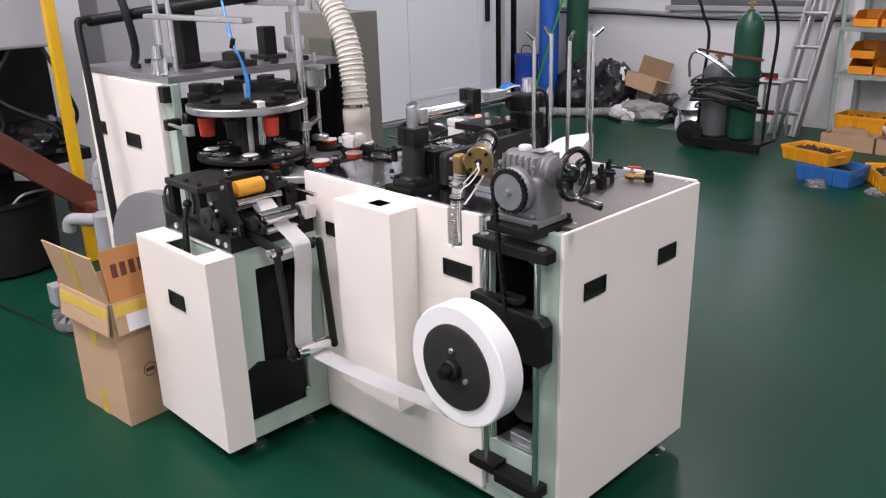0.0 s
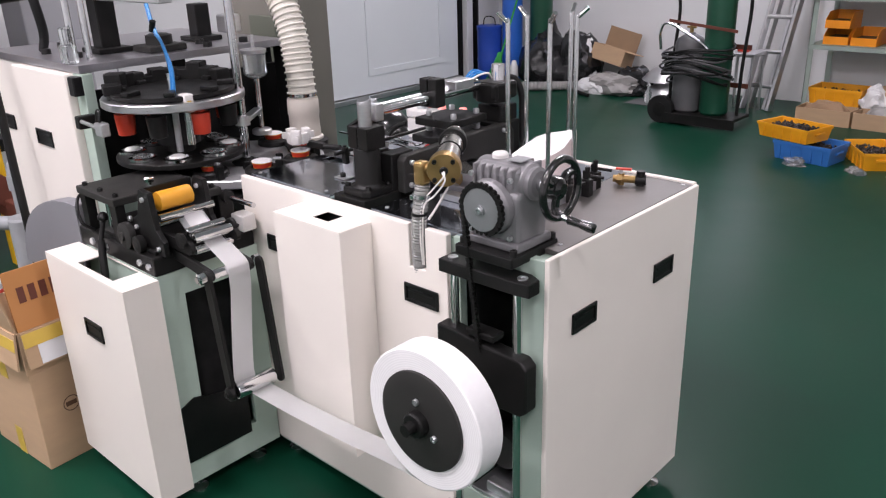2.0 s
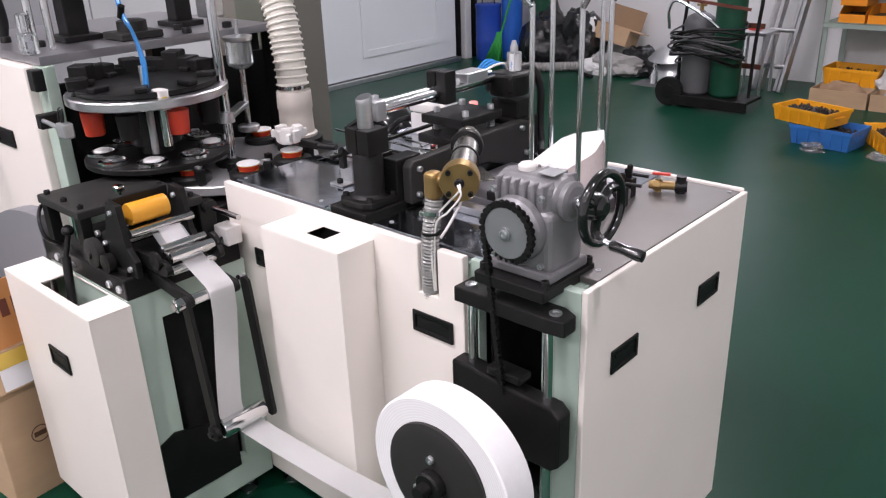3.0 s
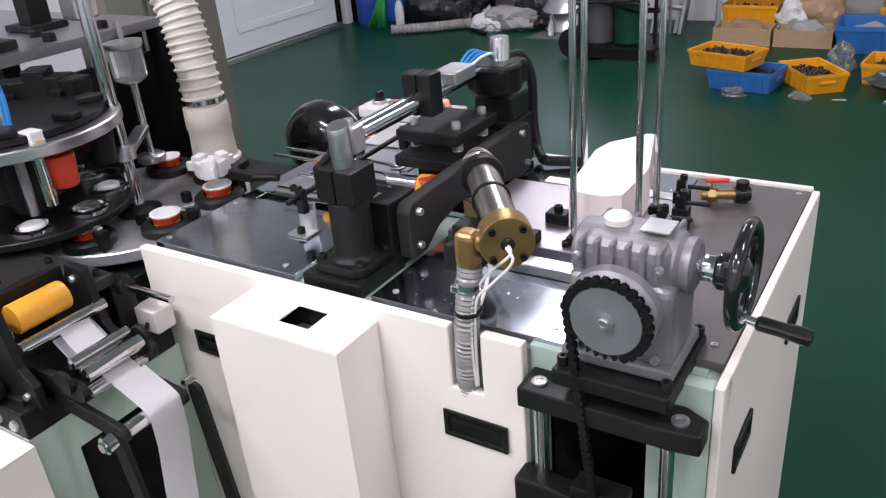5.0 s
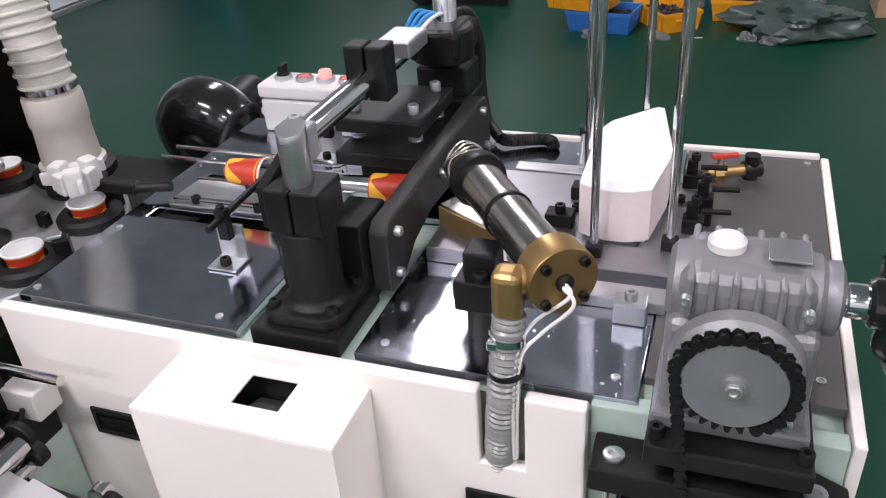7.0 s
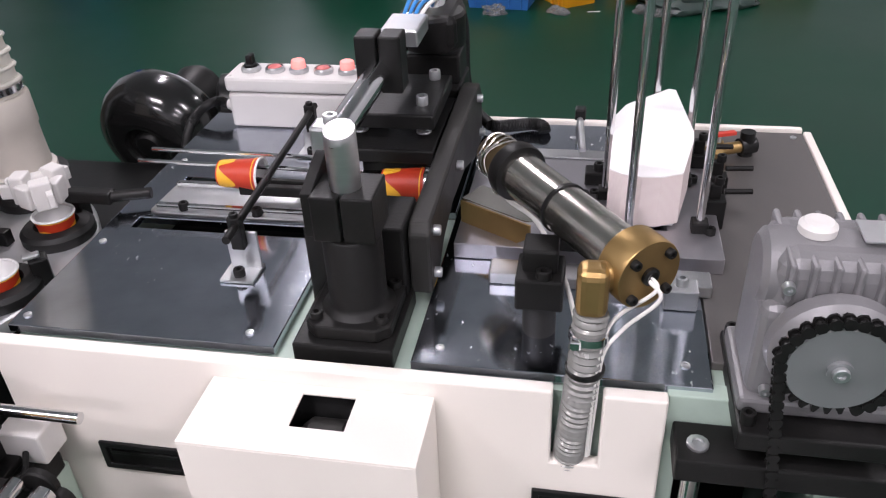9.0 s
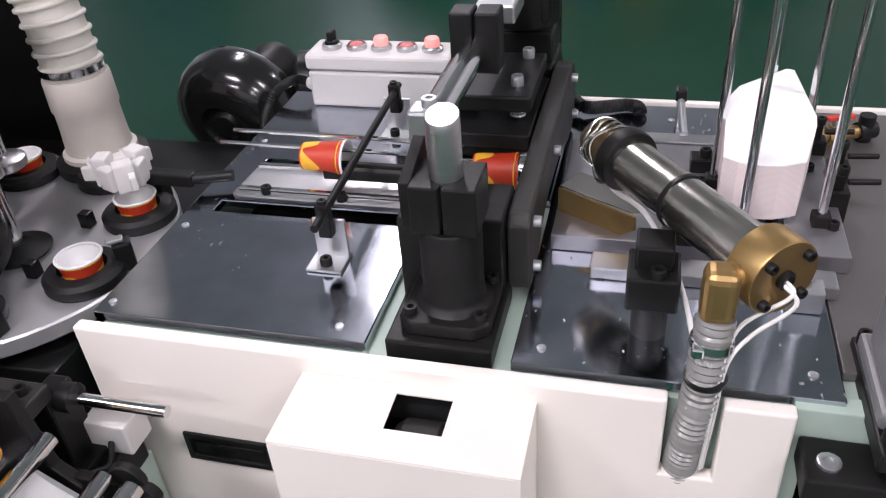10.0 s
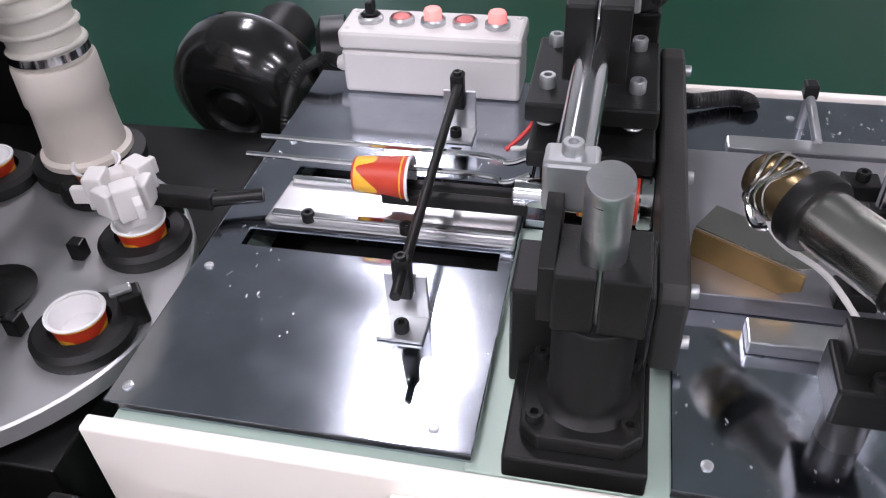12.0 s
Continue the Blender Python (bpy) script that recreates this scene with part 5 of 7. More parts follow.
for bx, bz, r in ((-0.215, 0.770, 0.011), (-0.30, 0.770, 0.011), (-0.02, 0.772, 0.010), (0.03, 0.772, 0.010), (-0.085, 0.880, 0.009), (-0.055, 0.862, 0.007)):
    part("hex_bolt", lathe([(r, 0), (r, 0.006), (r * 0.7, 0.009), (0, 0.009)], (bx, -0.352 if bz < 0.8 else -0.325, bz), (0, -1, 0), 6), ZINC, fh)
part("adjusting_screw", join(rod((-0.075, -0.26, 0.86), (-0.075, -0.26, 0.985), 0.006), lathe([(0.013, 0), (0.014, 0.002), (0.014, 0.012), (0.012, 0.014)], (-0.075, -0.26, 0.972), (0, 0, 1), 18)), CHROME, fh)
part("spring", join(*[ring((-0.075, -0.26, 0.885 + 0.007 * k), (0, 0, 1), 0.011, 0.0018, 16, 6) for k in range(10)]), ZINC, fh)
for y in (-0.295, -0.150):
    part("bearing", lathe([(0.020, 0), (0.022, 0.002), (0.022, 0.010), (0.012, 0.012), (0.0, 0.012)], (0.128, y, 0.855), (0, -1 if y < -0.2 else 1, 0), 22), OXIDE, fh)
part("tie_bar", rod((-0.02, -0.30, 0.862), (-0.02, -0.15, 0.862), 0.008), CHROME, fh)
part("cable", pipe([(-0.30, -0.34, 0.80), (-0.31, -0.37, 0.83), (-0.335, -0.365, 0.88), (-0.36, -0.33, 0.90), (-0.37, -0.25, 0.86)], 0.005), BLACK, fh)

flap = thing("grey_hood", (-0.50, -0.33, 0.70), "curved grey plastic hood beside the feeder", "hood")
arc = [(-0.395 - 0.50 * math.sin(a), 0.56 + 0.30 * math.cos(a)) for a in [radians(9 * k) for k in range(11)]]
part("hood_sheet", prism(arc + [(-0.395, 0.56)], 0, 0.05, Matrix.Translation((0, -0.30, 0)) @ XZ, 0.001), GREYFLAP, flap)
part("hood_stand", box(-0.50, -0.47, -0.33, -0.31, 0.0, 0.72), OLIVE, flap)

# ---- index table with moulds ----
IX, IY = -0.285, 0.192
it = thing("index_table", (IX, IY, 0.86), "round steel index table with black cup moulds", "machine part")
part("table_disc", lathe([(0.06, 0), (0.262, 0), (0.265, 0.003), (0.265, 0.024), (0.262, 0.027), (0.0, 0.027)], (IX, IY, 0.878), (0, 0, 1), 64), PALESTEEL, it, "brushed steel table disc")
part("skirt", lathe([(0.22, 0), (0.22, 0.015)], (IX, IY, 0.862), (0, 0, 1), 48), OXIDE, it)
for k in range(8):
    a = radians(26 + 45 * k)
    mx, my = IX + 0.208 * math.cos(a), IY + 0.208 * math.sin(a)
    md = part("mould", lathe([(0.054, 0), (0.056, 0.003), (0.056, 0.016), (0.050, 0.022), (0.034, 0.024), (0.032, 0.010), (0.0, 0.010)], (mx, my, 0.905), (0, 0, 1), 36), RUBBER, it, "black cup mould")
    ra = Matrix.Translation((mx, my, 0.905)) @ Matrix.Rotation(a + radians(58), 4, "Z")
    sub("finger", box(0.044, 0.070, -0.012, 0.012, 0.0, 0.045, 0.003, ra), BLACK, md)
    sub("clip", box(0.038, 0.062, -0.006, 0.006, 0.045, 0.052, 0.002, ra), ZINC, md)
    if k in (0, 1, 2, 6, 7):
        paper_cup((mx, my, 0.9155), (0, 0, 1), 0.031, 0.026, 0.030)
part("centre_base", lathe([(0.045, 0), (0.05, 0.006), (0.03, 0.012), (0.018, 0.02)], (-0.235, 0.168, 0.905), (0, 0, 1), 28), RUBBER, it, "black foot of the upright")
upr = part("upright", join(rod((-0.235, 0.168, 0.92), (-0.225, 0.160, 1.62), 0.014)), CHROME, it, "chromed upright")
for bx, by in ((-0.17, 0.12), (-0.17, 0.25), (-0.34, 0.12)):
    part("post_block", box(bx - 0.009, bx + 0.009, by - 0.009, by + 0.009, 0.905, 0.93, 0.002), BLACK, it)

pn = thing("sealing_unit", (-0.36, 0.33, 0.96), "clear acrylic cylinder head above a mould", "machine part")
part("arm", join(box(-0.41, -0.22, 0.155, 0.185, 1.04, 1.055, 0.003, Matrix.Translation((-0.23, 0.165, 0)) @ Matrix.Rotation(radians(-50), 4, "Z") @ Matrix.Translation((0.23, -0.165, 0))), lathe([(0.024, 0), (0.024, 0.03)], (-0.232, 0.166, 1.033), (0, 0, 1), 24)), BRUSHED, pn)
hx, hy = -0.352, 0.318
part("stem", rod((hx, hy, 0.965), (hx, hy, 1.16), 0.010), CHROME, pn)
part("lower_ring", lathe([(0.030, 0), (0.034, 0.003), (0.034, 0.016), (0.030, 0.019), (0.012, 0.022)], (hx, hy, 0.958), (0, 0, 1), 30), BRUSHED, pn)
part("acrylic_cylinder", lathe([(0.016, 0), (0.036, 0.012), (0.040, 0.02), (0.040, 0.085), (0.036, 0.085), (0.034, 0.02), (0.014, 0.01)], (hx, hy, 1.15), (0, 0, 1), 32), CLEAR, pn, "clear acrylic cylinder")
part("cap", lathe([(0.042, 0), (0.044, 0.003), (0.044, 0.013), (0.02, 0.016), (0.006, 0.018), (0.006, 0.06)], (hx, hy, 1.235), (0, 0, 1), 30), BRUSHED, pn)

gr = thing("transfer_gripper", (-0.105, 0.285, 0.965), "pale plastic cup gripper with open jaws over a mould", "machine part")
for k in range(6):
    a = radians(60 * k + 10)
    m = Matrix.Translation((-0.105, 0.285, 0.968)) @ Matrix.Rotation(a, 4, "Z")
    jaw = part("jaw", box(0.016, 0.040 if k % 2 else 0.034, -0.015, 0.015, 0.0, 0.046 if k % 2 else 0.036, 0.003, m), BOXGREY, gr)
    if k % 2:
        sub("jaw_tip", box(0.034, 0.058, 0.004, 0.014, 0.010, 0.032, 0.002, m), BOXGREY, jaw)
part("core", lathe([(0.016, 0), (0.018, 0.02), (0.018, 0.026), (0.0, 0.028)], (-0.105, 0.285, 0.968), (0, 0, 1), 20), BOXGREY, gr)
part("arm", join(box(-0.085, -0.005, 0.300, 0.322, 0.955, 0.975, 0.003), rod((-0.01, 0.311, 0.965), (0.05, 0.33, 0.965), 0.009)), OXIDE, gr)

# ---- mandrel turret ----
MX, MY = -0.350, 0.004
mt = thing("mandrel_turret", (MX, MY, 0.86), "mandrel turret with an upper ring of cup mandrels", "machine part")
part("die_disc", lathe([(0.05, 0), (0.198, 0), (0.200, 0.002), (0.200, 0.014), (0.198, 0.016), (0.0, 0.016)], (MX, MY, 0.952), (0, 0, 1), 48), OXIDE, mt, "dark die disc")
part("hub", join(lathe([(0.05, 0), (0.05, 0.10)], (MX, MY, 0.86), (0, 0, 1), 28), lathe([(0.045, 0), (0.04, 0.02), (0.02, 0.028)], (MX, MY, 0.968), (0, 0, 1), 24)), OXIDE, mt)
for k in range(8):
    a = radians(10 + 45 * k)
    mx, my = MX + 0.15 * math.cos(a), MY + 0.15 * math.sin(a)
    d = part("die_ring", lathe([(0.020, 0), (0.040, 0), (0.042, 0.002), (0.042, 0.010), (0.036, 0.013), (0.032, 0.013), (0.030, 0.005), (0.020, 0.005)], (mx, my, 0.968), (0, 0, 1), 30), CHROME, mt, "chromed die ring")
    sub("die_cap", lathe([(0.022, 0), (0.024, 0.003), (0.024, 0.014), (0.020, 0.018), (0.0, 0.019)], (mx, my, 0.968), (0, 0, 1), 24), PAPER if k % 2 else CLEAR, d)
part("upper_ring", lathe([(0.12, 0), (0.214, 0), (0.218, 0.003), (0.218, 0.022), (0.215, 0.025), (0.12, 0.025)], (MX, MY, 1.126), (0, 0, 1), 64), BRUSHED, mt, "brushed upper ring")
part("upper_cam", join(lathe([(0.0, 0), (0.185, 0), (0.19, 0.004), (0.19, 0.016), (0.0, 0.018)], (MX, MY, 1.151), (0, 0, 1), 40), *[box(0.135, 0.185, -0.016, 0.016, 0.016, 0.030, 0.003, Matrix.Translation((MX, MY, 1.151)) @ Matrix.Rotation(radians(45 * k + 12), 4, "Z")) for k in range(8)]), OXIDE, mt)
lug_rng = random.Random(11)
for k in range(12):
    a = radians(95 + 14 * k)
    part("cam_lug", box(0.150, 0.205, -0.026, 0.026, 0.012, 0.03 + 0.045 * lug_rng.random(), 0.004, Matrix.Translation((MX, MY, 1.151)) @ Matrix.Rotation(a, 4, "Z")), OXIDE, mt)
part("column", lathe([(0.07, 0), (0.07, 0.14)], (MX, MY, 0.996), (0, 0, 1), 28), BLACK, mt)
for k in range(8):
    a = radians(-5 + 45 * k)
    mx, my = MX + 0.165 * math.cos(a), MY + 0.165 * math.sin(a)
    md = part("mandrel", lathe([(0.024, 0), (0.026, 0.002), (0.030, 0.055), (0.030, 0.065), (0.014, 0.068), (0.014, 0.08)], (mx, my, 1.046), (0, 0, 1), 28), OXIDE if k % 2 else CUPRED, mt, "" if k % 2 else "mandrel with a red printed cup blank on it")
part("probe", join(rod((-0.50, -0.24, 1.085), (-0.33, -0.255, 1.085), 0.006), box(-0.345, -0.30, -0.268, -0.24, 1.065, 1.105, 0.004)), ZINC, mt)
part("probe_cable", pipe([(-0.33, -0.255, 1.10), (-0.335, -0.25, 1.135), (-0.36, -0.245, 1.13), (-0.37, -0.245, 1.10)], 0.005), BLACK, mt)
part("probe_mount", box(-0.515, -0.485, -0.25, -0.192, 1.06, 1.10, 0.004), OXIDE, mt)
az = part("air_rod", rod((-0.262, -0.05, 0.985), (-0.258, -0.05, 1.225), 0.010), BRUSHED, mt, "air cylinder rod")
sub("reflector_box", box(-0.205, -0.165, -0.065, -0.035, 1.118, 1.172, 0.004), BOXGREY, az, "pale sensor with a yellow mark")
sub("yellow_mark", box(-0.165, -0.1635, -0.058, -0.045, 1.142, 1.154), TAPE, az)
sub("sensor_stem", rod((-0.185, -0.05, 1.02), (-0.185, -0.05, 1.118), 0.012), CHROME, az)
for k in range(2):
    part("air_hose", pipe([(-0.250 + 0.012 * k, -0.055, 1.165), (-0.252 + 0.012 * k, -0.05, 1.24), (-0.275, -0.05, 1.31), (-0.32 - 0.01 * k, -0.045, 1.36), (-0.41, -0.02, 1.50)], 0.0045), BLUEHOSE, mt, "blue air hose")
part("hose_branch", rod((-0.325, -0.05, 1.345), (-0.31, -0.05, 1.375), 0.009), BLACK, mt)

# ---- top of the tower ----
tp = thing("turret_drive", (-0.85, 0.1, 1.242), "black columns and bright cross bars on the tower top", "machine part")
for cx, cy, w, h in ((-0.80, 0.03, 0.034, 0.55), (-0.80, 0.40, 0.030, 0.12)):
    part("column", join(box(cx - w, cx + w, cy - w, cy + w, 1.256, 1.256 + h, 0.004), box(cx - w * 2, cx + w * 2, cy - w * 1.8, cy + w * 1.8, 1.243, 1.26, 0.003)), OXIDE, tp)
part("bearing_block", join(box(-0.72, -0.60, 0.08, 0.22, 1.243, 1.265, 0.004), lathe([(0.045, 0), (0.045, 0.03), (0.03, 0.035)], (-0.66, 0.15, 1.265), (0, 0, 1), 26)), DARKGREY, tp)
for k, (rx, ry) in enumerate(((-0.66, -0.15), (-0.64, -0.11))):
    part("tie_rod", rod((rx, ry, 1.243), (rx, ry, 1.72), 0.011), CHROME, tp)
part("cross_bar", box(-0.74, -0.05, -0.165, -0.125, 1.440, 1.458, 0.003), BRUSHED, tp, "brushed cross bar")
part("cross_bar", box(-0.50, -0.16, 0.12, 0.16, 1.478, 1.50, 0.003), BRUSHED, tp)
part("swing_arm", rod((-1.15, -0.20, 1.425), (-0.40, 0.12, 1.515), 0.022), OXIDE, tp, "black swing arm")
part("oiler", join(box(-0.655, -0.60, -0.20, -0.16, 1.243, 1.30, 0.006), lathe([(0.02, 0), (0.02, 0.05), (0.012, 0.055)], (-0.625, -0.18, 1.30), (0, 0, 1), 20)), CLEAR, tp)
part("valve_mount", box(-0.585, -0.545, -0.22, -0.18, 1.15, 1.21, 0.004), BLACK, tp)
for bx, by in ((-0.95, -0.12), (-0.75, -0.10), (-0.60, 0.30), (-0.60, 0.45), (-0.70, 0.33), (-1.1, 0.0)):
    part("bolt", bolt((bx, by, 1.242), 0.016, 0.018), OXIDE, tp)
part("slim_rod", rod((-0.45, 0.30, 1.10), (-0.45, 0.30, 1.62), 0.006), CHROME, tp)
part("head_block", box(-0.48, -0.42, 0.27, 0.33, 1.30, 1.36, 0.006), BRUSHED, tp)
part("hose", pipe([(-1.02, -0.10, 1.25), (-0.94, -0.12, 1.32), (-0.93, -0.14, 1.45), (-0.98, -0.15, 1.58)], 0.016, 12), RUBBER, tp, "black hose")

pl = thing("safety_bar", (-1.08, -0.29, 0.0), "long leaning black steel bar with a hooked end", "bar")
part("bar", pipe([(-0.90, -0.31, 0.0), (-0.98, -0.295, 0.60), (-1.06, -0.275, 1.15), (-1.12, -0.26, 1.40), (-1.125, -0.24, 1.43), (-1.13, -0.20, 1.435)], 0.015, 12, 6), OXIDE, pl)

# ---- suction pipe ----
SX, SYP = -0.262, 0.437
su = thing("suction_pipe", (SX, SYP, 0.905), "cream suction pipe with a ribbed flexible hose", "pipe")
part("foot_ring", lathe([(0.055, 0), (0.075, 0.001), (0.077, 0.005), (0.077, 0.02), (0.06, 0.025)], (SX, SYP, 0.906), (0, 0, 1), 36), RUBBER, su)
part("pipe_socket", lathe([(0.058, 0), (0.062, 0.002), (0.062, 0.010), (0.055, 0.014), (0.053, 0.05), (0.052, 0.085), (0.055, 0.09), (0.054, 0.14), (0.052, 0.145), (0.046, 0.145)], (SX, SYP, 0.930), (0, 0, 1), 40), PVC, su, "cream plastic pipe socket")
HP = spline([(SX, SYP, 1.07), (SX - 0.012, 0.442, 1.18), (-0.300, 0.447, 1.30), (-0.36, 0.45, 1.42), (-0.45, 0.45, 1.52), (-0.60, 0.45, 1.60)], 14)
part("hose_wall", pipe(HP, 0.046, 24, 0), HOSE, su, "milky flexible hose")
acc, last, n = 0.0, HP[0], 0
for i in range(1, len(HP)):
    acc += (HP[i] - last).length
    last = HP[i]
    if acc >= 0.0165:
        acc = 0.0
        d = (HP[min(i + 1, len(HP) - 1)] - HP[i - 1]).normalized()
        part("hose_rib", ring(HP[i], d, 0.0475, 0.0042, 28, 8), HOSE, su)
part("hose_band", lathe([(0.048, 0), (0.052, 0.0005), (0.052, 0.012), (0.048, 0.0125)], (SX - 0.001, SYP, 1.082), (0, 0, 1), 36), CHROME, su)

# ---- blower ----
bw = thing("blower", (-0.14, 0.70, 0.0), "glossy black blower fan on a dark stand", "blower")
bd = Vector((-0.12, -1, -0.22)).normalized()
bc = Vector((-0.152, 0.730, 0.876))
part("volute", lathe([(0.045, 0.050), (0.050, 0.062), (0.062, 0.066), (0.090, 0.062), (0.114, 0.046), (0.128, 0.020), (0.131, -0.012), (0.125, -0.040), (0.108, -0.060), (0.06, -0.068), (0.0, -0.068)], bc, bd, 48), GLOSSBLACK, bw)
part("inlet", lathe([(0.046, 0.040), (0.034, 0.050), (0.026, 0.058), (0.012, 0.060), (0.0, 0.060)], bc, bd, 32), BLACK, bw)
part("motor", lathe([(0.045, 0), (0.055, 0.01), (0.055, 0.10), (0.045, 0.12), (0.0, 0.12)], bc - bd * 0.06, -bd, 36), OXIDE, bw)
part("cooling_cover", lathe([(0.05, 0), (0.07, 0.01), (0.07, 0.05), (0.0, 0.06)], bc + Vector((0.11, 0.06, 0.03)), Vector((1, 0.3, 0)), 30), BLACK, bw)
part("stand", join(box(-0.24, -0.03, 0.70, 0.86, 0.0, 0.80, 0.004), box(-0.16, -0.10, 0.72, 0.80, 0.80, 0.84)), OLIVE, bw)

gc = thing("electric_cabinet", (-1.0, 1.2, 0), "tall taupe steel switch cabinet", "cabinet")
part("body", box(-1.155, -0.77, 0.74, 1.0, 0.0, 1.41, 0.004), GREYCAB, gc)
part("door", box(-0.95, -0.775, 0.722, 0.738, 0.02, 1.30, 0.004), OLIVE, gc)
part("cable", pipe([(-0.768, 0.80, 1.05), (-0.764, 0.84, 1.0), (-0.764, 0.845, 0.92), (-0.768, 0.80, 0.86)], 0.006), BLACK, gc)

# ---- cartons beside the feeder ----
def carton(x0, x1, y0, y1, z0, z1, parent, m=None, t=0.006, mat=None):
    """An open box of cardboard: four sides and a floor, each a part."""
    m = m or Matrix.Identity(4)
    for name, d in (("side", (x0, x1, y0, y0 + t, z0, z1)), ("side", (x0, x1, y1 - t, y1, z0, z1)), ("side", (x0, x0 + t, y0 + t, y1 - t, z0, z1)), ("side", (x1 - t, x1, y0 + t, y1 - t, z0, z1)), ("bottom", (x0 + t, x1 - t, y0 + t, y1 - t, z0, z0 + t))):
        part(name, turned(box(*d), m), mat or CARTON, parent)


RZ = Matrix.Translation((-0.45, -0.571, 0)) @ Matrix.Rotation(radians(5), 4, "Z")
c1 = thing("cardboard_box", (-0.6, -0.45, 0), "closed brown cardboard box with yellowish tape and printed mark", "box", "cartons")
part("box_body", turned(box(-0.345, 0.0, 0.0, 0.20, 0.0, 0.352, 0.003), RZ), CARTON, c1)
part("tape_strip", turned(box(-0.205, -0.155, -0.0012, 0.0, 0.29, 0.352), RZ), TAPE, c1)
part("tape_strip", turned(box(-0.20, -0.155, -0.0012, 0.0, 0.0, 0.10), RZ), TAPE, c1)
pm = part("printed_mark", turned(ring((0.0012, 0.11, 0.20), (1, 0, 0), 0.026, 0.0016, 24, 6), RZ), PLAINPRINT, c1, "round printed mark")
part("printed_bar", turned(box(0.0002, 0.0012, 0.092, 0.128, 0.192, 0.208), RZ), PLAINPRINT, c1)
c2 = thing("cardboard_box", (-0.6, -0.45, 0.352), "open brown cardboard box with yellow tape standing on another", "box", "cartons")
carton(-0.352, 0.004, -0.006, 0.20, 0.353, 0.50, c2, RZ)
part("flap", turned(box(-0.352, 0.004, -0.003, 0.003, 0, 0.19), RZ @ Matrix.Translation((0, -0.006, 0.497)) @ Matrix.Rotation(radians(12), 4, "X")), CARTON, c2)
part("flap", turned(box(-0.003, 0.003, 0.0, 0.19, 0, 0.19), RZ @ Matrix.Translation((0.0, 0.0, 0.50)) @ Matrix.Rotation(radians(-8), 4, "Y")), ORANGEBOX, c2, "orange printed flap")
for k in range(4):
    part("printed_bar", turned(box(0.0032, 0.0042, 0.03 + 0.034 * k, 0.052 + 0.034 * k, 0.085, 0.135), RZ @ Matrix.Translation((0.0, 0.0, 0.50)) @ Matrix.Rotation(radians(-8), 4, "Y")), RUST, c2, "reddish printed bar")
part("flap", turned(box(-0.352, 0.004, -0.003, 0.003, -0.12, 0.0), RZ @ Matrix.Translation((0, -0.012, 0.50)) @ Matrix.Rotation(radians(-6), 4, "X")), CARTON, c2)
part("flap", turned(box(-0.003, 0.003, 0.0, 0.19, -0.12, 0), RZ @ Matrix.Translation((0.012, 0.0, 0.50)) @ Matrix.Rotation(radians(-7), 4, "Y")), CARTON, c2)
part("shipping_label", turned(box(0.0032, 0.0042, 0.04, 0.17, -0.115, -0.02), RZ @ Matrix.Translation((0.012, 0.0, 0.50)) @ Matrix.Rotation(radians(-7), 4, "Y")), LABELW, c2, "white shipping label")
part("tape_strip", turned(box(-0.205, -0.155, -0.0044, -0.0032, 0.0, 0.188), RZ @ Matrix.Translation((0, -0.006, 0.497)) @ Matrix.Rotation(radians(12), 4, "X")), TAPE, c2, "yellow tape")
part("tape_strip", turned(box(-0.35, 0.0, -0.0044, -0.0032, -0.06, -0.02), RZ @ Matrix.Translation((0, -0.012, 0.50)) @ Matrix.Rotation(radians(-6), 4, "X")), TAPE, c2, "yellow tape")
part("tape_strip", turned(box(0.0044, 0.0054, 0.0, 0.19, -0.05, -0.005), RZ @ Matrix.Translation((0.012, 0.0, 0.50)) @ Matrix.Rotation(radians(-7), 4, "Y")), TAPE, c2, "yellow tape")

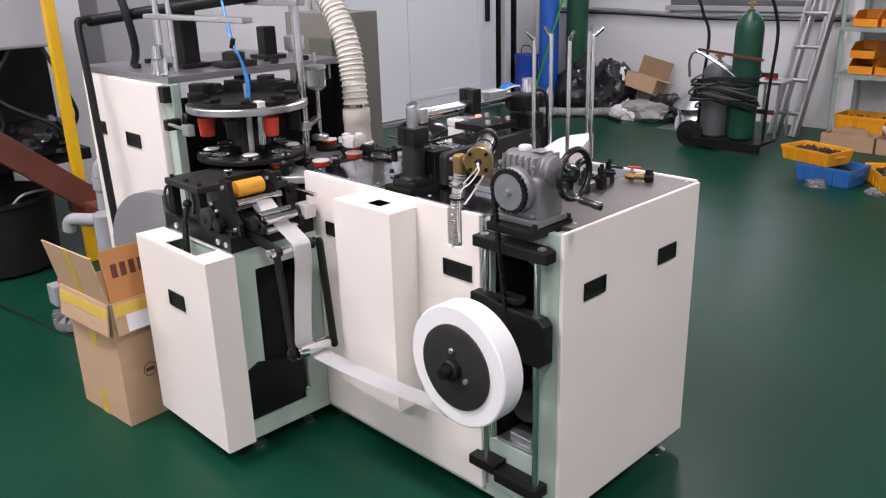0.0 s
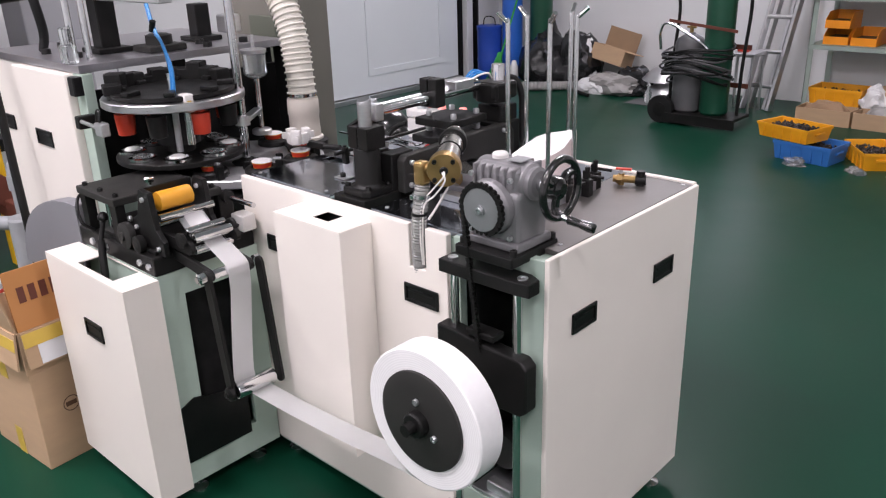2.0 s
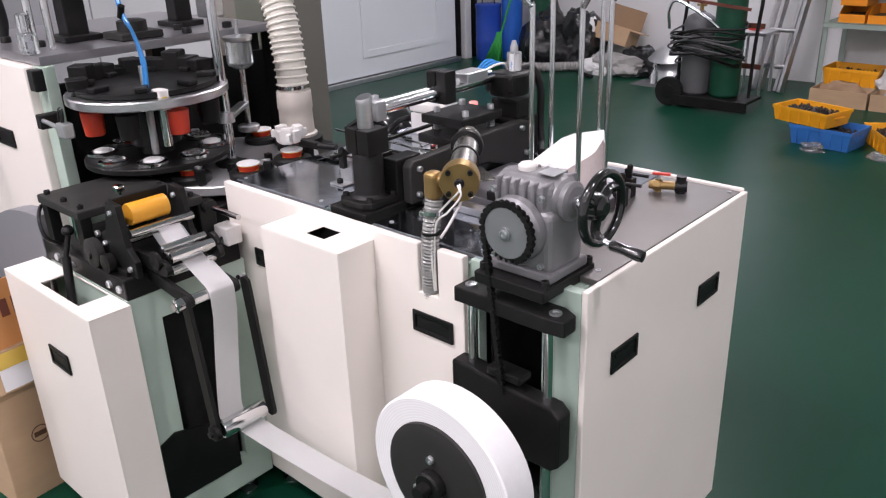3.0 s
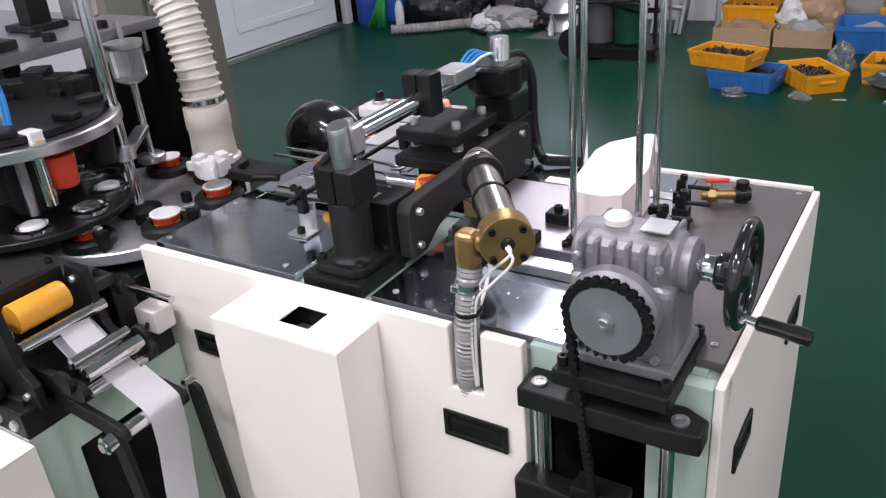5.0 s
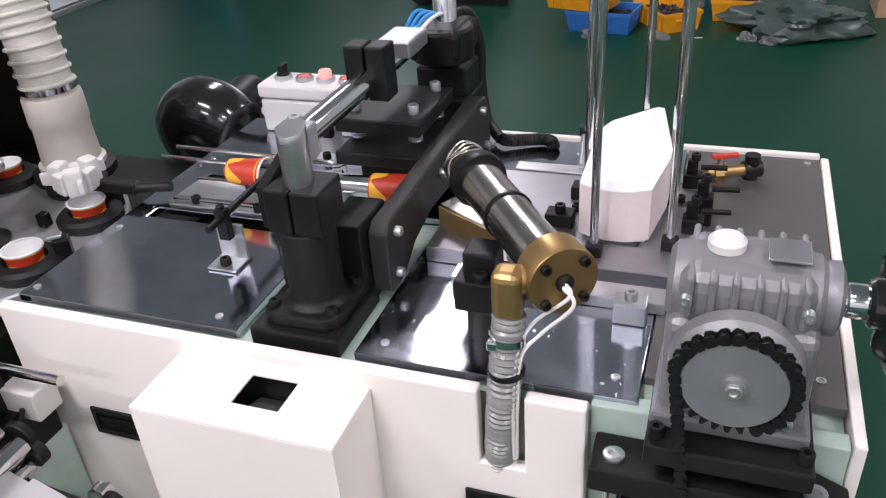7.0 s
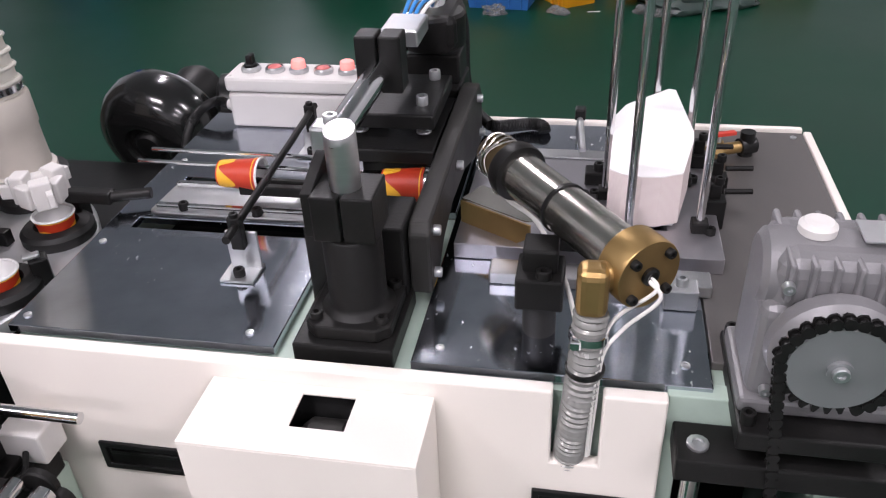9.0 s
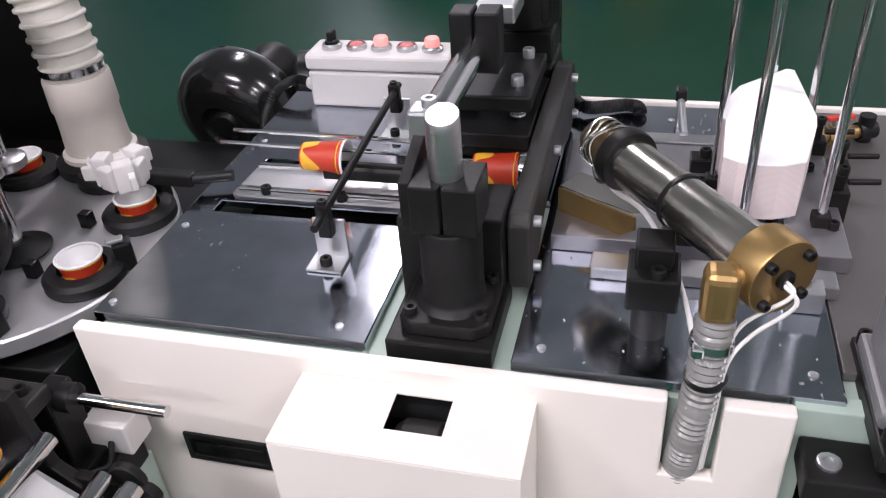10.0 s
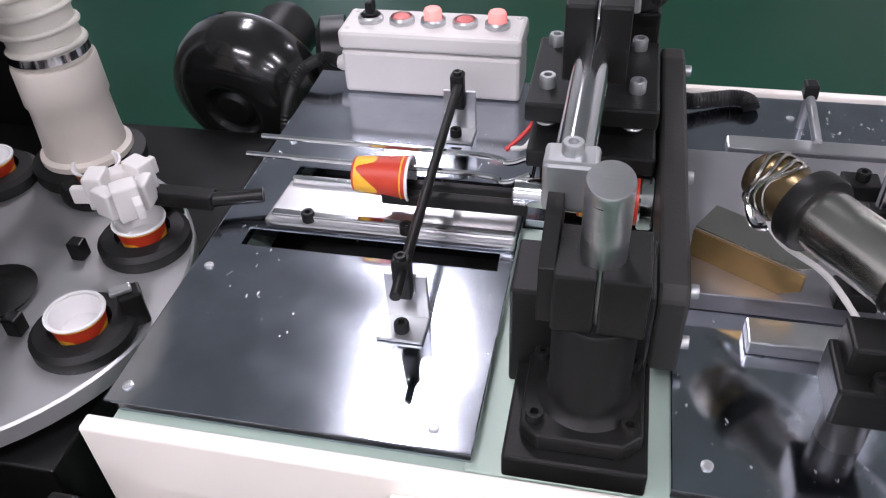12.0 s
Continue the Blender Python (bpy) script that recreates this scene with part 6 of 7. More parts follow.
# ---- crates on the floor ----
def crate(at, deg, l, w, h, mat, label, group, scrap=True):
    """A stacking crate with sloped sides, a rolled rim and end grips, half full of small dark parts."""
    c = thing("plastic_crate", at, label, "crate", group)
    m = Matrix.Translation(at) @ Matrix.Rotation(radians(deg), 4, "Z")
    t = 0.006
    bm = bmesh.new()
    rings = []
    for k, z in ((0.90, 0.0), (0.97, h * 0.82), (1.0, h * 0.82), (1.0, h), (0.97, h), (0.95, h * 0.98), (0.88, 0.012)):
        rings.append([bm.verts.new((sx * l / 2 * k, sy * w / 2 * (k if k != 0.90 else 0.88), z)) for sx, sy in ((-1, -1), (1, -1), (1, 1), (-1, 1))])
    for p, q in zip(rings, rings[1:]):
        for i in range(4):
            bm.faces.new((p[i], p[(i + 1) % 4], q[(i + 1) % 4], q[i]))
    bm.faces.new(rings[0][::-1])
    bm.faces.new(rings[-1])
    part("shell", turned(bm, m), mat, c)
    for s in (-1, 1):
        part("grip", turned(box(s * l / 2 * 0.985 - 0.008, s * l / 2 * 0.985 + 0.008, -w * 0.18, w * 0.18, h * 0.5, h * 0.64, 0.003), m), mat, c)
    for k in range(5):
        x = (k - 2) * l * 0.18
        for s in (-1, 1):
            part("side_rib", turned(box(x - 0.004, x + 0.004, s * w * 0.475 - 0.006, s * w * 0.475 + 0.006, h * 0.05, h * 0.84, 0.001), m), mat, c)
    if scrap:
        rnd = random.Random(int(at[0] * 1000))
        bits = [box(-0.014, 0.014, -0.006, 0.006, -0.006, 0.006, 0.0, Matrix.Translation((rnd.uniform(-0.36, 0.36) * l, rnd.uniform(-0.34, 0.34) * w, 0.02 + h * rnd.uniform(0.45, 0.62))) @ Euler((rnd.uniform(0, 3), rnd.uniform(0, 3), rnd.uniform(0, 3))).to_matrix().to_4x4()) for _ in range(110)]
        bits.append(box(-l * 0.43, l * 0.43, -w * 0.42, w * 0.42, 0.014, h * 0.52))
        tagged(single("metal_parts", turned(join(*bits), m), SCRAP, at, "heap of small dark metal parts in a crate", "parts"), kind="stuff")
    return c


crate((0.105, 4.635, 0.0), -8, 0.43, 0.29, 0.135, BLUEP, "blue plastic crate on the floor under a yellow one", "crates")
crate((-0.03, 4.645, 0.137), -17, 0.43, 0.28, 0.105, YELLOWP, "yellow plastic crate stacked askew on a blue crate", "crates")
crate((0.49, 4.755, 0.0), -56, 0.43, 0.27, 0.125, YELLOWP, "yellow plastic crate of dark parts on the floor", "crates")
crate((0.99, 4.99, 0.0), -6, 0.44, 0.34, 0.14, YELLOWP, "yellow plastic crate of scrap on the floor", "crates")
crate((0.77, 5.85, 0.0), 3, 0.60, 0.42, 0.20, BLUEP, "tall blue plastic crate beside the shelf", "crates", False)


def crumpled(at, size, seed, squash=0.5, detail=3, rough=0.35):
    """A crumpled bag: a ball pushed in and out by noise, flat underneath."""
    bm = bmesh.new()
    bmesh.ops.create_icosphere(bm, subdivisions=detail + 1, radius=1.0)
    for v in bm.verts:
        n = v.co.normalized()
        f = 1 + rough * noise.noise(n * 1.6 + Vector((seed, 0, 0))) + rough * 0.55 * abs(noise.noise(n * 5.0 + Vector((0, seed, 0)))) + rough * 0.2 * noise.noise(n * 13 + Vector((0, 0, seed)))
        v.co = Vector((n.x * f * size[0], n.y * f * size[1], max(-0.55 * size[2], n.z * f * size[2])))
    lo = min(v.co.z for v in bm.verts)
    for v in bm.verts:
        v.co += Vector((at[0], at[1], at[2] - lo))
    for f in bm.faces:
        f.smooth = True
    return bm


for i, (x, y, w, h) in enumerate(((0.07, 4.42, 0.075, 0.03), (0.46, 4.46, 0.045, 0.022), (0.50, 4.42, 0.04, 0.02), (0.60, 5.17, 0.085, 0.11), (1.05, 4.90, 0.07, 0.07), (1.60, 4.70, 0.06, 0.05), (1.00, 4.46, 0.05, 0.03), (1.13, 4.40, 0.05, 0.035), (1.32, 4.84, 0.10, 0.13))):
    single("plastic_bag", crumpled((x, y, 0), (w, w * 0.7, h), 3 + i, 0.5, 3, 0.6), FILM, (x, y, 0), "small crumpled clear plastic bag on the floor", "bag", "floor litter")
single("waste_bag", crumpled((1.26, 4.66, 0), (0.30, 0.20, 0.11), 83.0, 0.5, 3, 0.6), DARKFILM, (1.26, 4.66, 0), "flat dark film bag lying by the crates", "bag", "waste bags")
single("plastic_strip", box(-0.04, 0.04, -0.005, 0.005, 0.0005, 0.004, 0.001, Matrix.Translation((0.70, 4.47, 0)) @ Matrix.Rotation(radians(12), 4, "Z")), BAGWHITE, (0.70, 4.47, 0), "thin pale plastic strip on the floor", "strip")
fb = thing("cardboard_box", (1.95, 5.22, 0), "low brown cardboard box on the open floor", "box", "low boxes")
carton(1.75, 2.15, 5.03, 5.40, 0, 0.22, fb)

# ---- along the north wall ----
def cylinder_body(x, y, r, h, z0=0.0):
    """A gas cylinder: straight wall, round shoulder, neck."""
    return lathe([(r * 0.86, 0), (r, 0.02), (r, h * 0.84), (r * 0.97, h * 0.88), (r * 0.82, h * 0.93), (r * 0.5, h * 0.97), (r * 0.28, h * 0.985), (r * 0.26, h)], (x, y, z0), (0, 0, 1), 32)


for name, x, y, r, h, mat, lab in (("gas_cylinder", -3.80, 6.18, 0.115, 1.45, BLUECYL, "tall blue gas cylinder standing by the wall"), ("gas_cylinder", -3.50, 6.32, 0.125, 1.45, GREENCYL, "tall green gas cylinder standing by the wall")):
    g = thing(name, (x, y, 0), lab, "gas cylinder", "gas cylinders")
    part("body", cylinder_body(x, y, r, h), mat, g)
    part("valve", join(rod((x, y, h - 0.01), (x, y, h + 0.07), 0.016), rod((x - 0.03, y, h + 0.05), (x + 0.03, y, h + 0.05), 0.009)), BRASS, g)
dr = thing("plastic_drum", (-4.03, 6.05, 0), "blue plastic drum with a bail handle", "drum")
part("drum_body", lathe([(0.13, 0), (0.14, 0.02), (0.14, 0.20), (0.144, 0.22), (0.14, 0.24), (0.14, 0.56), (0.146, 0.57), (0.146, 0.60), (0.13, 0.605), (0.0, 0.605)], (-4.03, 6.05, 0), (0, 0, 1), 32), BLUEDRUM, dr)
part("bail", pipe([(-4.12, 6.05, 0.59), (-4.10, 6.05, 0.68), (-4.03, 6.05, 0.70), (-3.96, 6.05, 0.68), (-3.94, 6.05, 0.59)], 0.006), OXIDE, dr)
br = thing("broom", (-3.66, 5.86, 0), "green plastic broom leaning on the cylinders", "broom")
part("stick", rod((-3.72, 5.88, 0.32), (-3.50, 6.12, 1.40), 0.011), GREENBROOM, br)
rnd = random.Random(7)
part("bristles", join(*[rod((-3.73 + rnd.uniform(-0.02, 0.02), 5.87 + rnd.uniform(-0.015, 0.015), 0.34), (-3.80 + rnd.uniform(-0.11, 0.11), 5.84 + rnd.uniform(-0.05, 0.05), 0.0), 0.006, 0.003, 5) for _ in range(70)]), GREENBROOM, br)
single("white_bottle", lathe([(0.04, 0), (0.045, 0.01), (0.045, 0.20), (0.03, 0.24), (0.02, 0.27)], (-3.52, 5.85, 0.0), (0, 0, 1), 20), BAGWHITE, (-3.52, 5.85, 0), "white plastic bottle on the floor", "bottle")

for i, (x, y, sx, sy, sz, mat, lab) in enumerate((
        (-3.22, 6.12, 0.30, 0.26, 0.36, BAGBLACK, "big shiny black bin bag full of waste"), (-2.95, 6.20, 0.26, 0.24, 0.33, BAGBLACK, "shiny black bin bag leaning on another"),
        (-2.80, 6.20, 0.12, 0.11, 0.27, BAGWHITE, "upright white plastic sack"), (-2.36, 6.05, 0.30, 0.16, 0.13, GREYBAG, "slumped grey waste sack"),
        (-2.15, 6.12, 0.24, 0.15, 0.16, BAGBLACK, "low black waste sack"), (-2.55, 5.98, 0.18, 0.11, 0.10, BAGWHITE, "crumpled white plastic film"), (-1.72, 6.20, 0.18, 0.12, 0.12, BAGWHITE, "crumpled white bag of plastic film"))):
    single("waste_bag", crumpled((x, y, 0.0), (sx, sy, sz), 11.3 * (i + 1), 0.5, 3, 0.42), mat, (x, y, 0), lab, "bag", "waste bags")
wb = thing("cardboard_box", (-2.55, 6.22, 0.22), "open brown cardboard box lying on waste sacks", "box")
WM = Matrix.Translation((-2.55, 6.25, 0.27)) @ Matrix.Rotation(radians(12), 4, "Y") @ Matrix.Rotation(radians(-12), 4, "X")
carton(-0.19, 0.19, -0.12, 0.12, 0.0, 0.16, wb, WM)
part("flap", turned(box(-0.19, 0.19, 0.118, 0.124, 0.16, 0.36), WM), CARTONIN, wb)
part("flap", turned(box(0.188, 0.30, -0.10, 0.10, 0.155, 0.161), WM), CARTON, wb)
lp = thing("lamp_reflector", (-1.85, 6.15, 0), "spun aluminium lamp reflector lying among sacks", "reflector")
part("dish", turned(lathe([(0.05, 0.10), (0.10, 0.08), (0.16, 0.03), (0.20, 0.0), (0.205, 0.004), (0.165, 0.036), (0.10, 0.088), (0.05, 0.11)], (0, 0, 0), (0, 0, 1), 36), Matrix.Translation((-1.86, 6.12, 0.20)) @ Matrix.Rotation(radians(10), 4, "X")), ALU, lp)
part("second_dish", lathe([(0.19, 0.0), (0.20, 0.01), (0.15, 0.10), (0.06, 0.18), (0.0, 0.18)], (-1.84, 6.12, 0.0), (0, 0, 1), 32), ALU, lp)
tb = single("flexible_duct", pipe([(-3.42, 5.55, 0.05), (-3.1, 5.72, 0.05), (-2.85, 5.92, 0.05), (-2.68, 6.02, 0.05)], lambda s: 0.045 + 0.006 * math.sin(s * 170), 14, 34), GREYBAG, (-3.05, 5.75, 0), "grey corrugated duct lying on the floor", "duct")
st = single("offcut_bar", rod((-2.70, 5.84, 0.02), (-2.46, 5.70, 0.02), 0.018), OXIDE, (-2.6, 5.77, 0), "short dark pipe offcut on the floor", "pipe")
bo = thing("spray_bottle", (-1.84, 5.80, 0.004), "clear bottle standing on a sheet of cardboard", "bottle")
part("bottle_body", lathe([(0.03, 0), (0.034, 0.01), (0.034, 0.10), (0.014, 0.13), (0.012, 0.15), (0.02, 0.152), (0.02, 0.175), (0.0, 0.176)], (-1.84, 5.80, 0.005), (0, 0, 1), 20), CLEAR, bo)
part("bottle_cap", lathe([(0.014, 0), (0.014, 0.02), (0.0, 0.022)], (-1.84, 5.80, 0.176), (0, 0, 1), 16), GREYPVC, bo)
single("grey_sheet", box(-2.02, -1.70, 5.66, 5.95, 0.0005, 0.004, 0.0), GREYCYL, (-1.86, 5.8, 0), "flat grey sheet on the floor", "sheet")

# ---- welding cart ----
wc = thing("welding_cart", (-1.05, 5.25, 0), "dark steel cylinder cart with two wheels", "cart")
part("deck", box(-1.32, -0.68, 5.08, 5.42, 0.07, 0.095, 0.003), OXIDE, wc)
part("lip", box(-1.30, -0.66, 5.06, 5.085, 0.02, 0.10, 0.003), OXIDE, wc)
for y in (5.12, 5.44):
    wh = part("wheel", lathe([(0.05, 0), (0.115, 0.002), (0.12, 0.012), (0.12, 0.042), (0.115, 0.052), (0.05, 0.054)], (-1.33, y, 0.12), (0, -1, 0), 32), RUBBER, wc)
    sub("rim", lathe([(0.06, 0), (0.06, 0.004), (0.02, 0.012), (0.0, 0.012)], (-1.33, y - 0.054, 0.12), (0, -1, 0), 24), OXIDE, wh)
for x0, x1 in ((-1.36, -1.46), (-0.74, -0.80)):
    part("handle_bar", pipe([(x0, 5.30, 0.08), (x0, 5.32, 0.5), (x0 + 0.02, 5.34, 0.95), (x1 + 0.06, 5.32, 1.15), (x1, 5.28, 1.35)], 0.014), OXIDE, wc)
part("cross_strap", box(-1.36, -0.72, 5.42, 5.435, 0.62, 0.66, 0.002), RUST, wc)
part("cross_strap", box(-1.36, -0.72, 5.42, 5.435, 0.30, 0.34, 0.002), RUST, wc)
part("hand_rail", pipe([(-1.38, 5.12, 0.62), (-1.38, 5.10, 0.78), (-1.30, 5.10, 0.84), (-1.05, 5.14, 0.70), (-0.95, 5.16, 0.62)], 0.012), CHROME, wc)
part("cross_strap", turned(box(-0.30, 0.30, -0.004, 0.004, -0.012, 0.012), Matrix.Translation((-1.02, 5.12, 0.83)) @ Matrix.Rotation(radians(6), 4, "Y")), RUST, wc)
for x, r, h, mat, lab in ((-0.93, 0.118, 1.10, GREENCYL, "green gas cylinder chained on the cart"), (-1.18, 0.125, 0.66, GREYCYL, "stout worn grey gas cylinder on the cart")):
    g = thing("gas_cylinder", (x, 5.26, 0.096), lab, "gas cylinder", "gas cylinders")
    part("body", cylinder_body(x, 5.26, r, h, 0.096), mat, g)
    part("valve", join(rod((x, 5.26, h + 0.08), (x, 5.26, h + 0.16), 0.016), rod((x - 0.04, 5.26, h + 0.14), (x + 0.04, 5.26, h + 0.14), 0.01)), BRASS, g)
hz = thing("coiled_hose", (-1.12, 5.08, 0.42), "coil of dirty rubber gas hose hung on the cart", "hose")
rnd = random.Random(3)
for k in range(17):
    c = Vector((-1.08 + rnd.uniform(-0.03, 0.03), 5.20 + rnd.uniform(-0.02, 0.02), 0.53 + rnd.uniform(-0.16, 0.13)))
    pts = []
    for j in range(13):
        a = 2 * math.pi * j / 12
        pts.append(c + Vector(((0.27 + 0.02 * rnd.random()) * math.cos(a), (0.20 + 0.02 * rnd.random()) * math.sin(a), 0.05 * math.sin(a + k) - 0.03 * math.cos(2 * a))))
    part("turn", pipe(pts, 0.008, 8, 4), RUBBER if k % 3 else GREYCYL, hz)

# ---- ladder and stool ----
ld = thing("aluminium_ladder", (-0.75, 6.1, 0), "aluminium extension ladder leaning on the wall", "ladder")
LA, LB = Vector((-0.877, 6.04, 0.0)), Vector((-0.72, 6.54, 1.90))
ax = (LB - LA).normalized()
for off, back, wide in ((-0.125, 0.0, 0.011), (-0.070, 0.04, 0.011), (0.070, 0.04, 0.016), (0.118, 0.0, 0.017)):
    part("rail", turned(box(-wide, wide, -0.03, 0.03, 0, (LB - LA).length, 0.003), Matrix.Translation(LA + Vector((off, back, 0))) @ ax.to_track_quat("Z", "Y").to_matrix().to_4x4()), ALU, ld)
for k in range(6):
    p = LA + ax * (0.22 + 0.31 * k)
    part("rung", rod(p + Vector((-0.125, 0, 0)), p + Vector((0.118, 0, 0)), 0.019, seg=14), ALU, ld)
sb = thing("steel_stool", (-0.98, 5.95, 0), "small steel stool with a flat seat", "stool")
part("seat", box(-1.12, -0.84, 5.80, 6.08, 0.50, 0.53, 0.004), ZINC, sb)
for x in (-1.10, -0.86):
    for y in (5.82, 6.06):
        part("leg", rod((x, y, 0), (x * 0.985 - 0.014, y, 0.50), 0.013), ZINC, sb)
single("red_cutter", box(-1.05, -0.95, 5.92, 5.98, 0.531, 0.555, 0.005), RED, (-1.0, 5.95, 0.53), "small red tool lying on the stool", "tool")

# ---- shelf rack with bins ----
sh = thing("shelf_rack", (0.55, 6.30, 0), "grey green steel shelf rack full of bins and boxes", "shelf")
for x in (-0.45, 1.60):
    for y in (6.02, 6.55):
        part("post", join(box(x - 0.022, x + 0.022, y - 0.003, y + 0.003, 0, 2.1), box(x - 0.022, x - 0.016, y - 0.003, y + 0.035, 0, 2.1)), SHELFG, sh)
for z in (0.10, 0.62, 1.02, 1.45):
    part("shelf_board", join(box(-0.47, 1.62, 6.0, 6.57, z - 0.004, z, 0), box(-0.47, 1.62, 6.0, 6.006, z - 0.04, z, 0)), SHELFG, sh)


def bin_box(at, w, d, h, mat, label):
    """An open-front storage bin."""
    x, y, z = at
    b = thing("storage_bin", at, label, "bin", "storage bins")
    out = [(y - d / 2, z), (y + d / 2, z), (y + d / 2, z + h), (y - d * 0.2, z + h), (y - d / 2, z + h * 0.5)]
    YZ = Matrix(((0, 0, 1, 0), (1, 0, 0, 0), (0, 1, 0, 0), (0, 0, 0, 1)))
    part("bin_side", prism(out, x - w / 2, x - w / 2 + 0.004, YZ), mat, b)
    part("bin_side", prism(out, x + w / 2 - 0.004, x + w / 2, YZ), mat, b)
    part("bin_back", box(x - w / 2 + 0.004, x + w / 2 - 0.004, y + d / 2 - 0.004, y + d / 2, z, z + h), mat, b)
    part("bin_floor", box(x - w / 2 + 0.004, x + w / 2 - 0.004, y - d / 2, y + d / 2 - 0.004, z, z + 0.004), mat, b)
    part("bin_front", box(x - w / 2 + 0.004, x + w / 2 - 0.004, y - d / 2, y - d / 2 + 0.004, z + 0.004, z + h * 0.5), mat, b)
    part("bin_content", box(x - w / 2 + 0.006, x + w / 2 - 0.006, y - d / 2 + 0.006, y + d / 2 - 0.006, z + 0.005, z + h * 0.4), SCRAP, b)
    return b


for x, z in ((-0.28, 1.022), (-0.05, 1.022), (0.22, 1.022), (0.50, 1.022), (-0.27, 0.622), (-0.27, 0.755), (-0.05, 0.622), (0.30, 0.622), (0.55, 0.622), (0.55, 0.755), (0.95, 0.622), (1.25, 0.622)):
    bin_box((x, 6.20, z), 0.20, 0.30, 0.13, ORANGEP, "orange open-front storage bin on the shelf")
for x, w, h in ((-0.20, 0.44, 0.13), (0.25, 0.42, 0.13), (0.70, 0.40, 0.12)):
    b = thing("cardboard_box", (x, 5.93, 0), "low brown cardboard box on the floor", "box", "low boxes")
    carton(x - w / 2, x + w / 2, 5.76, 5.99, 0, h, b)
    part("box_filling", crumpled((x, 5.875, h * 0.3), (w * 0.36, 0.075, 0.09), 5 + x, 0.5, 2, 0.4), GREYBAG if x > 0 else CARTONIN, b)
crate((-0.22, 6.22, 0.101), 0, 0.44, 0.32, 0.15, YELLOWP, "yellow plastic crate on the lowest shelf", "crates")
crate((0.95, 6.25, 0.101), 0, 0.46, 0.32, 0.15, YELLOWP, "yellow plastic crate on the lowest shelf", "crates")
single("paper_sack", crumpled((0.30, 6.22, 0.101), (0.17, 0.12, 0.15), 31.0, 0.5, 3, 0.4), CARTON, (0.30, 6.22, 0.1), "crumpled kraft paper sack on the shelf", "sack")
single("paper_sack", crumpled((0.10, 6.10, 0.101), (0.10, 0.08, 0.12), 37.0, 0.5, 3, 0.4), BAGWHITE, (0.10, 6.10, 0.1), "crumpled pale sack on the shelf", "sack")

# ---- behind the tower on the west side ----
cl = single("building_column", box(-3.35, -3.05, 0.62, 0.98, 0.0, CEIL, 0.01), GREYCOL, (-3.2, 0.8, 0), "grey painted building column", "column")
yp = single("yellow_post", turned(box(-0.028, 0.028, -0.028, 0.028, 0, 2.2, 0.004), Matrix.Translation((-2.45, 0.11, 0.0))), YELLOWPAINT, (-2.45, 0.11, 0), "yellow painted steel post", "post")
om = thing("old_press", (-3.0, -0.2, 0), "old machine with a beige cover and a rust-red steel frame", "machine")
part("cover", box(-3.6, -2.75, -1.0, 0.20, 1.22, 1.95, 0.02), GREYCOL, om, "beige sheet cover")
part("leg", box(-3.4, -3.25, -0.15, 0.0, 0.0, 1.22, 0.006), OXIDE, om)
part("leg", box(-3.0, -2.86, -0.95, -0.8, 0.0, 1.22, 0.006), OXIDE, om)
part("brace", turned(box(-0.06, 0.06, -0.07, 0.07, 0, 1.05, 0.006), Matrix.Translation((-2.42, 0.18, 0.34)) @ Matrix.Rotation(radians(48), 4, "X")), RUST, om, "rust-red slanting beam")
part("foot_beam", box(-2.62, -2.0, 0.08, 0.24, 0.28, 0.38, 0.006), RUST, om)
part("foot_leg", box(-2.30, -2.18, 0.10, 0.22, 0.0, 0.28, 0.004), RUST, om)
part("machine_body", box(-3.9, -3.3, -1.4, 0.35, 0.62, 1.22, 0.01), OXIDE, om)
part("table", box(-3.9, -2.7, -0.9, 0.3, 0.55, 0.62, 0.006), OXIDE, om)
rnd = random.Random(21)
for k in range(9):
    y0 = rnd.uniform(-0.7, 0.15)
    part("cable", pipe([(-2.72 + rnd.uniform(-0.1, 0.05), y0, 1.22), (-2.70 + rnd.uniform(-0.08, 0.08), y0 + rnd.uniform(-0.15, 0.15), 0.98), (-2.72 + rnd.uniform(-0.1, 0.1), y0 + rnd.uniform(-0.25, 0.25), 0.78), (-2.75, y0 + rnd.uniform(-0.2, 0.2), 0.61)], 0.012, 8), RUBBER, om)
bn = thing("black_bin", (-2.75, -0.18, 0), "round black rubber bin beside the old machine", "bin")
part("bin_body", lathe([(0.26, 0), (0.30, 0.02), (0.32, 0.40), (0.335, 0.41), (0.335, 0.43), (0.31, 0.43), (0.29, 0.06), (0.0, 0.05)], (-2.75, -0.28, 0), (0, 0, 1), 40), RUBBER, bn)
part("bail", pipe([(-2.45, -0.28, 0.41), (-2.44, -0.2, 0.47), (-2.45, -0.05, 0.47), (-2.5, 0.0, 0.41)], 0.008), ZINC, bn)
for i, (x, y, s) in enumerate(((-3.1, -0.55, 0.30), (-2.65, -0.75, 0.26), (-2.9, 0.05, 0.25))):
    single("waste_bag", crumpled((x, y, 0.62 if i == 2 else 0.0), (s, s * 0.8, s * (0.5 if i == 2 else 0.9)), 51 + 7 * i, 0.5, 3, 0.4), BAGBLACK, (x, y, 0.62 if i == 2 else 0), "dark sack among the old machine's clutter", "bag", "waste bags")

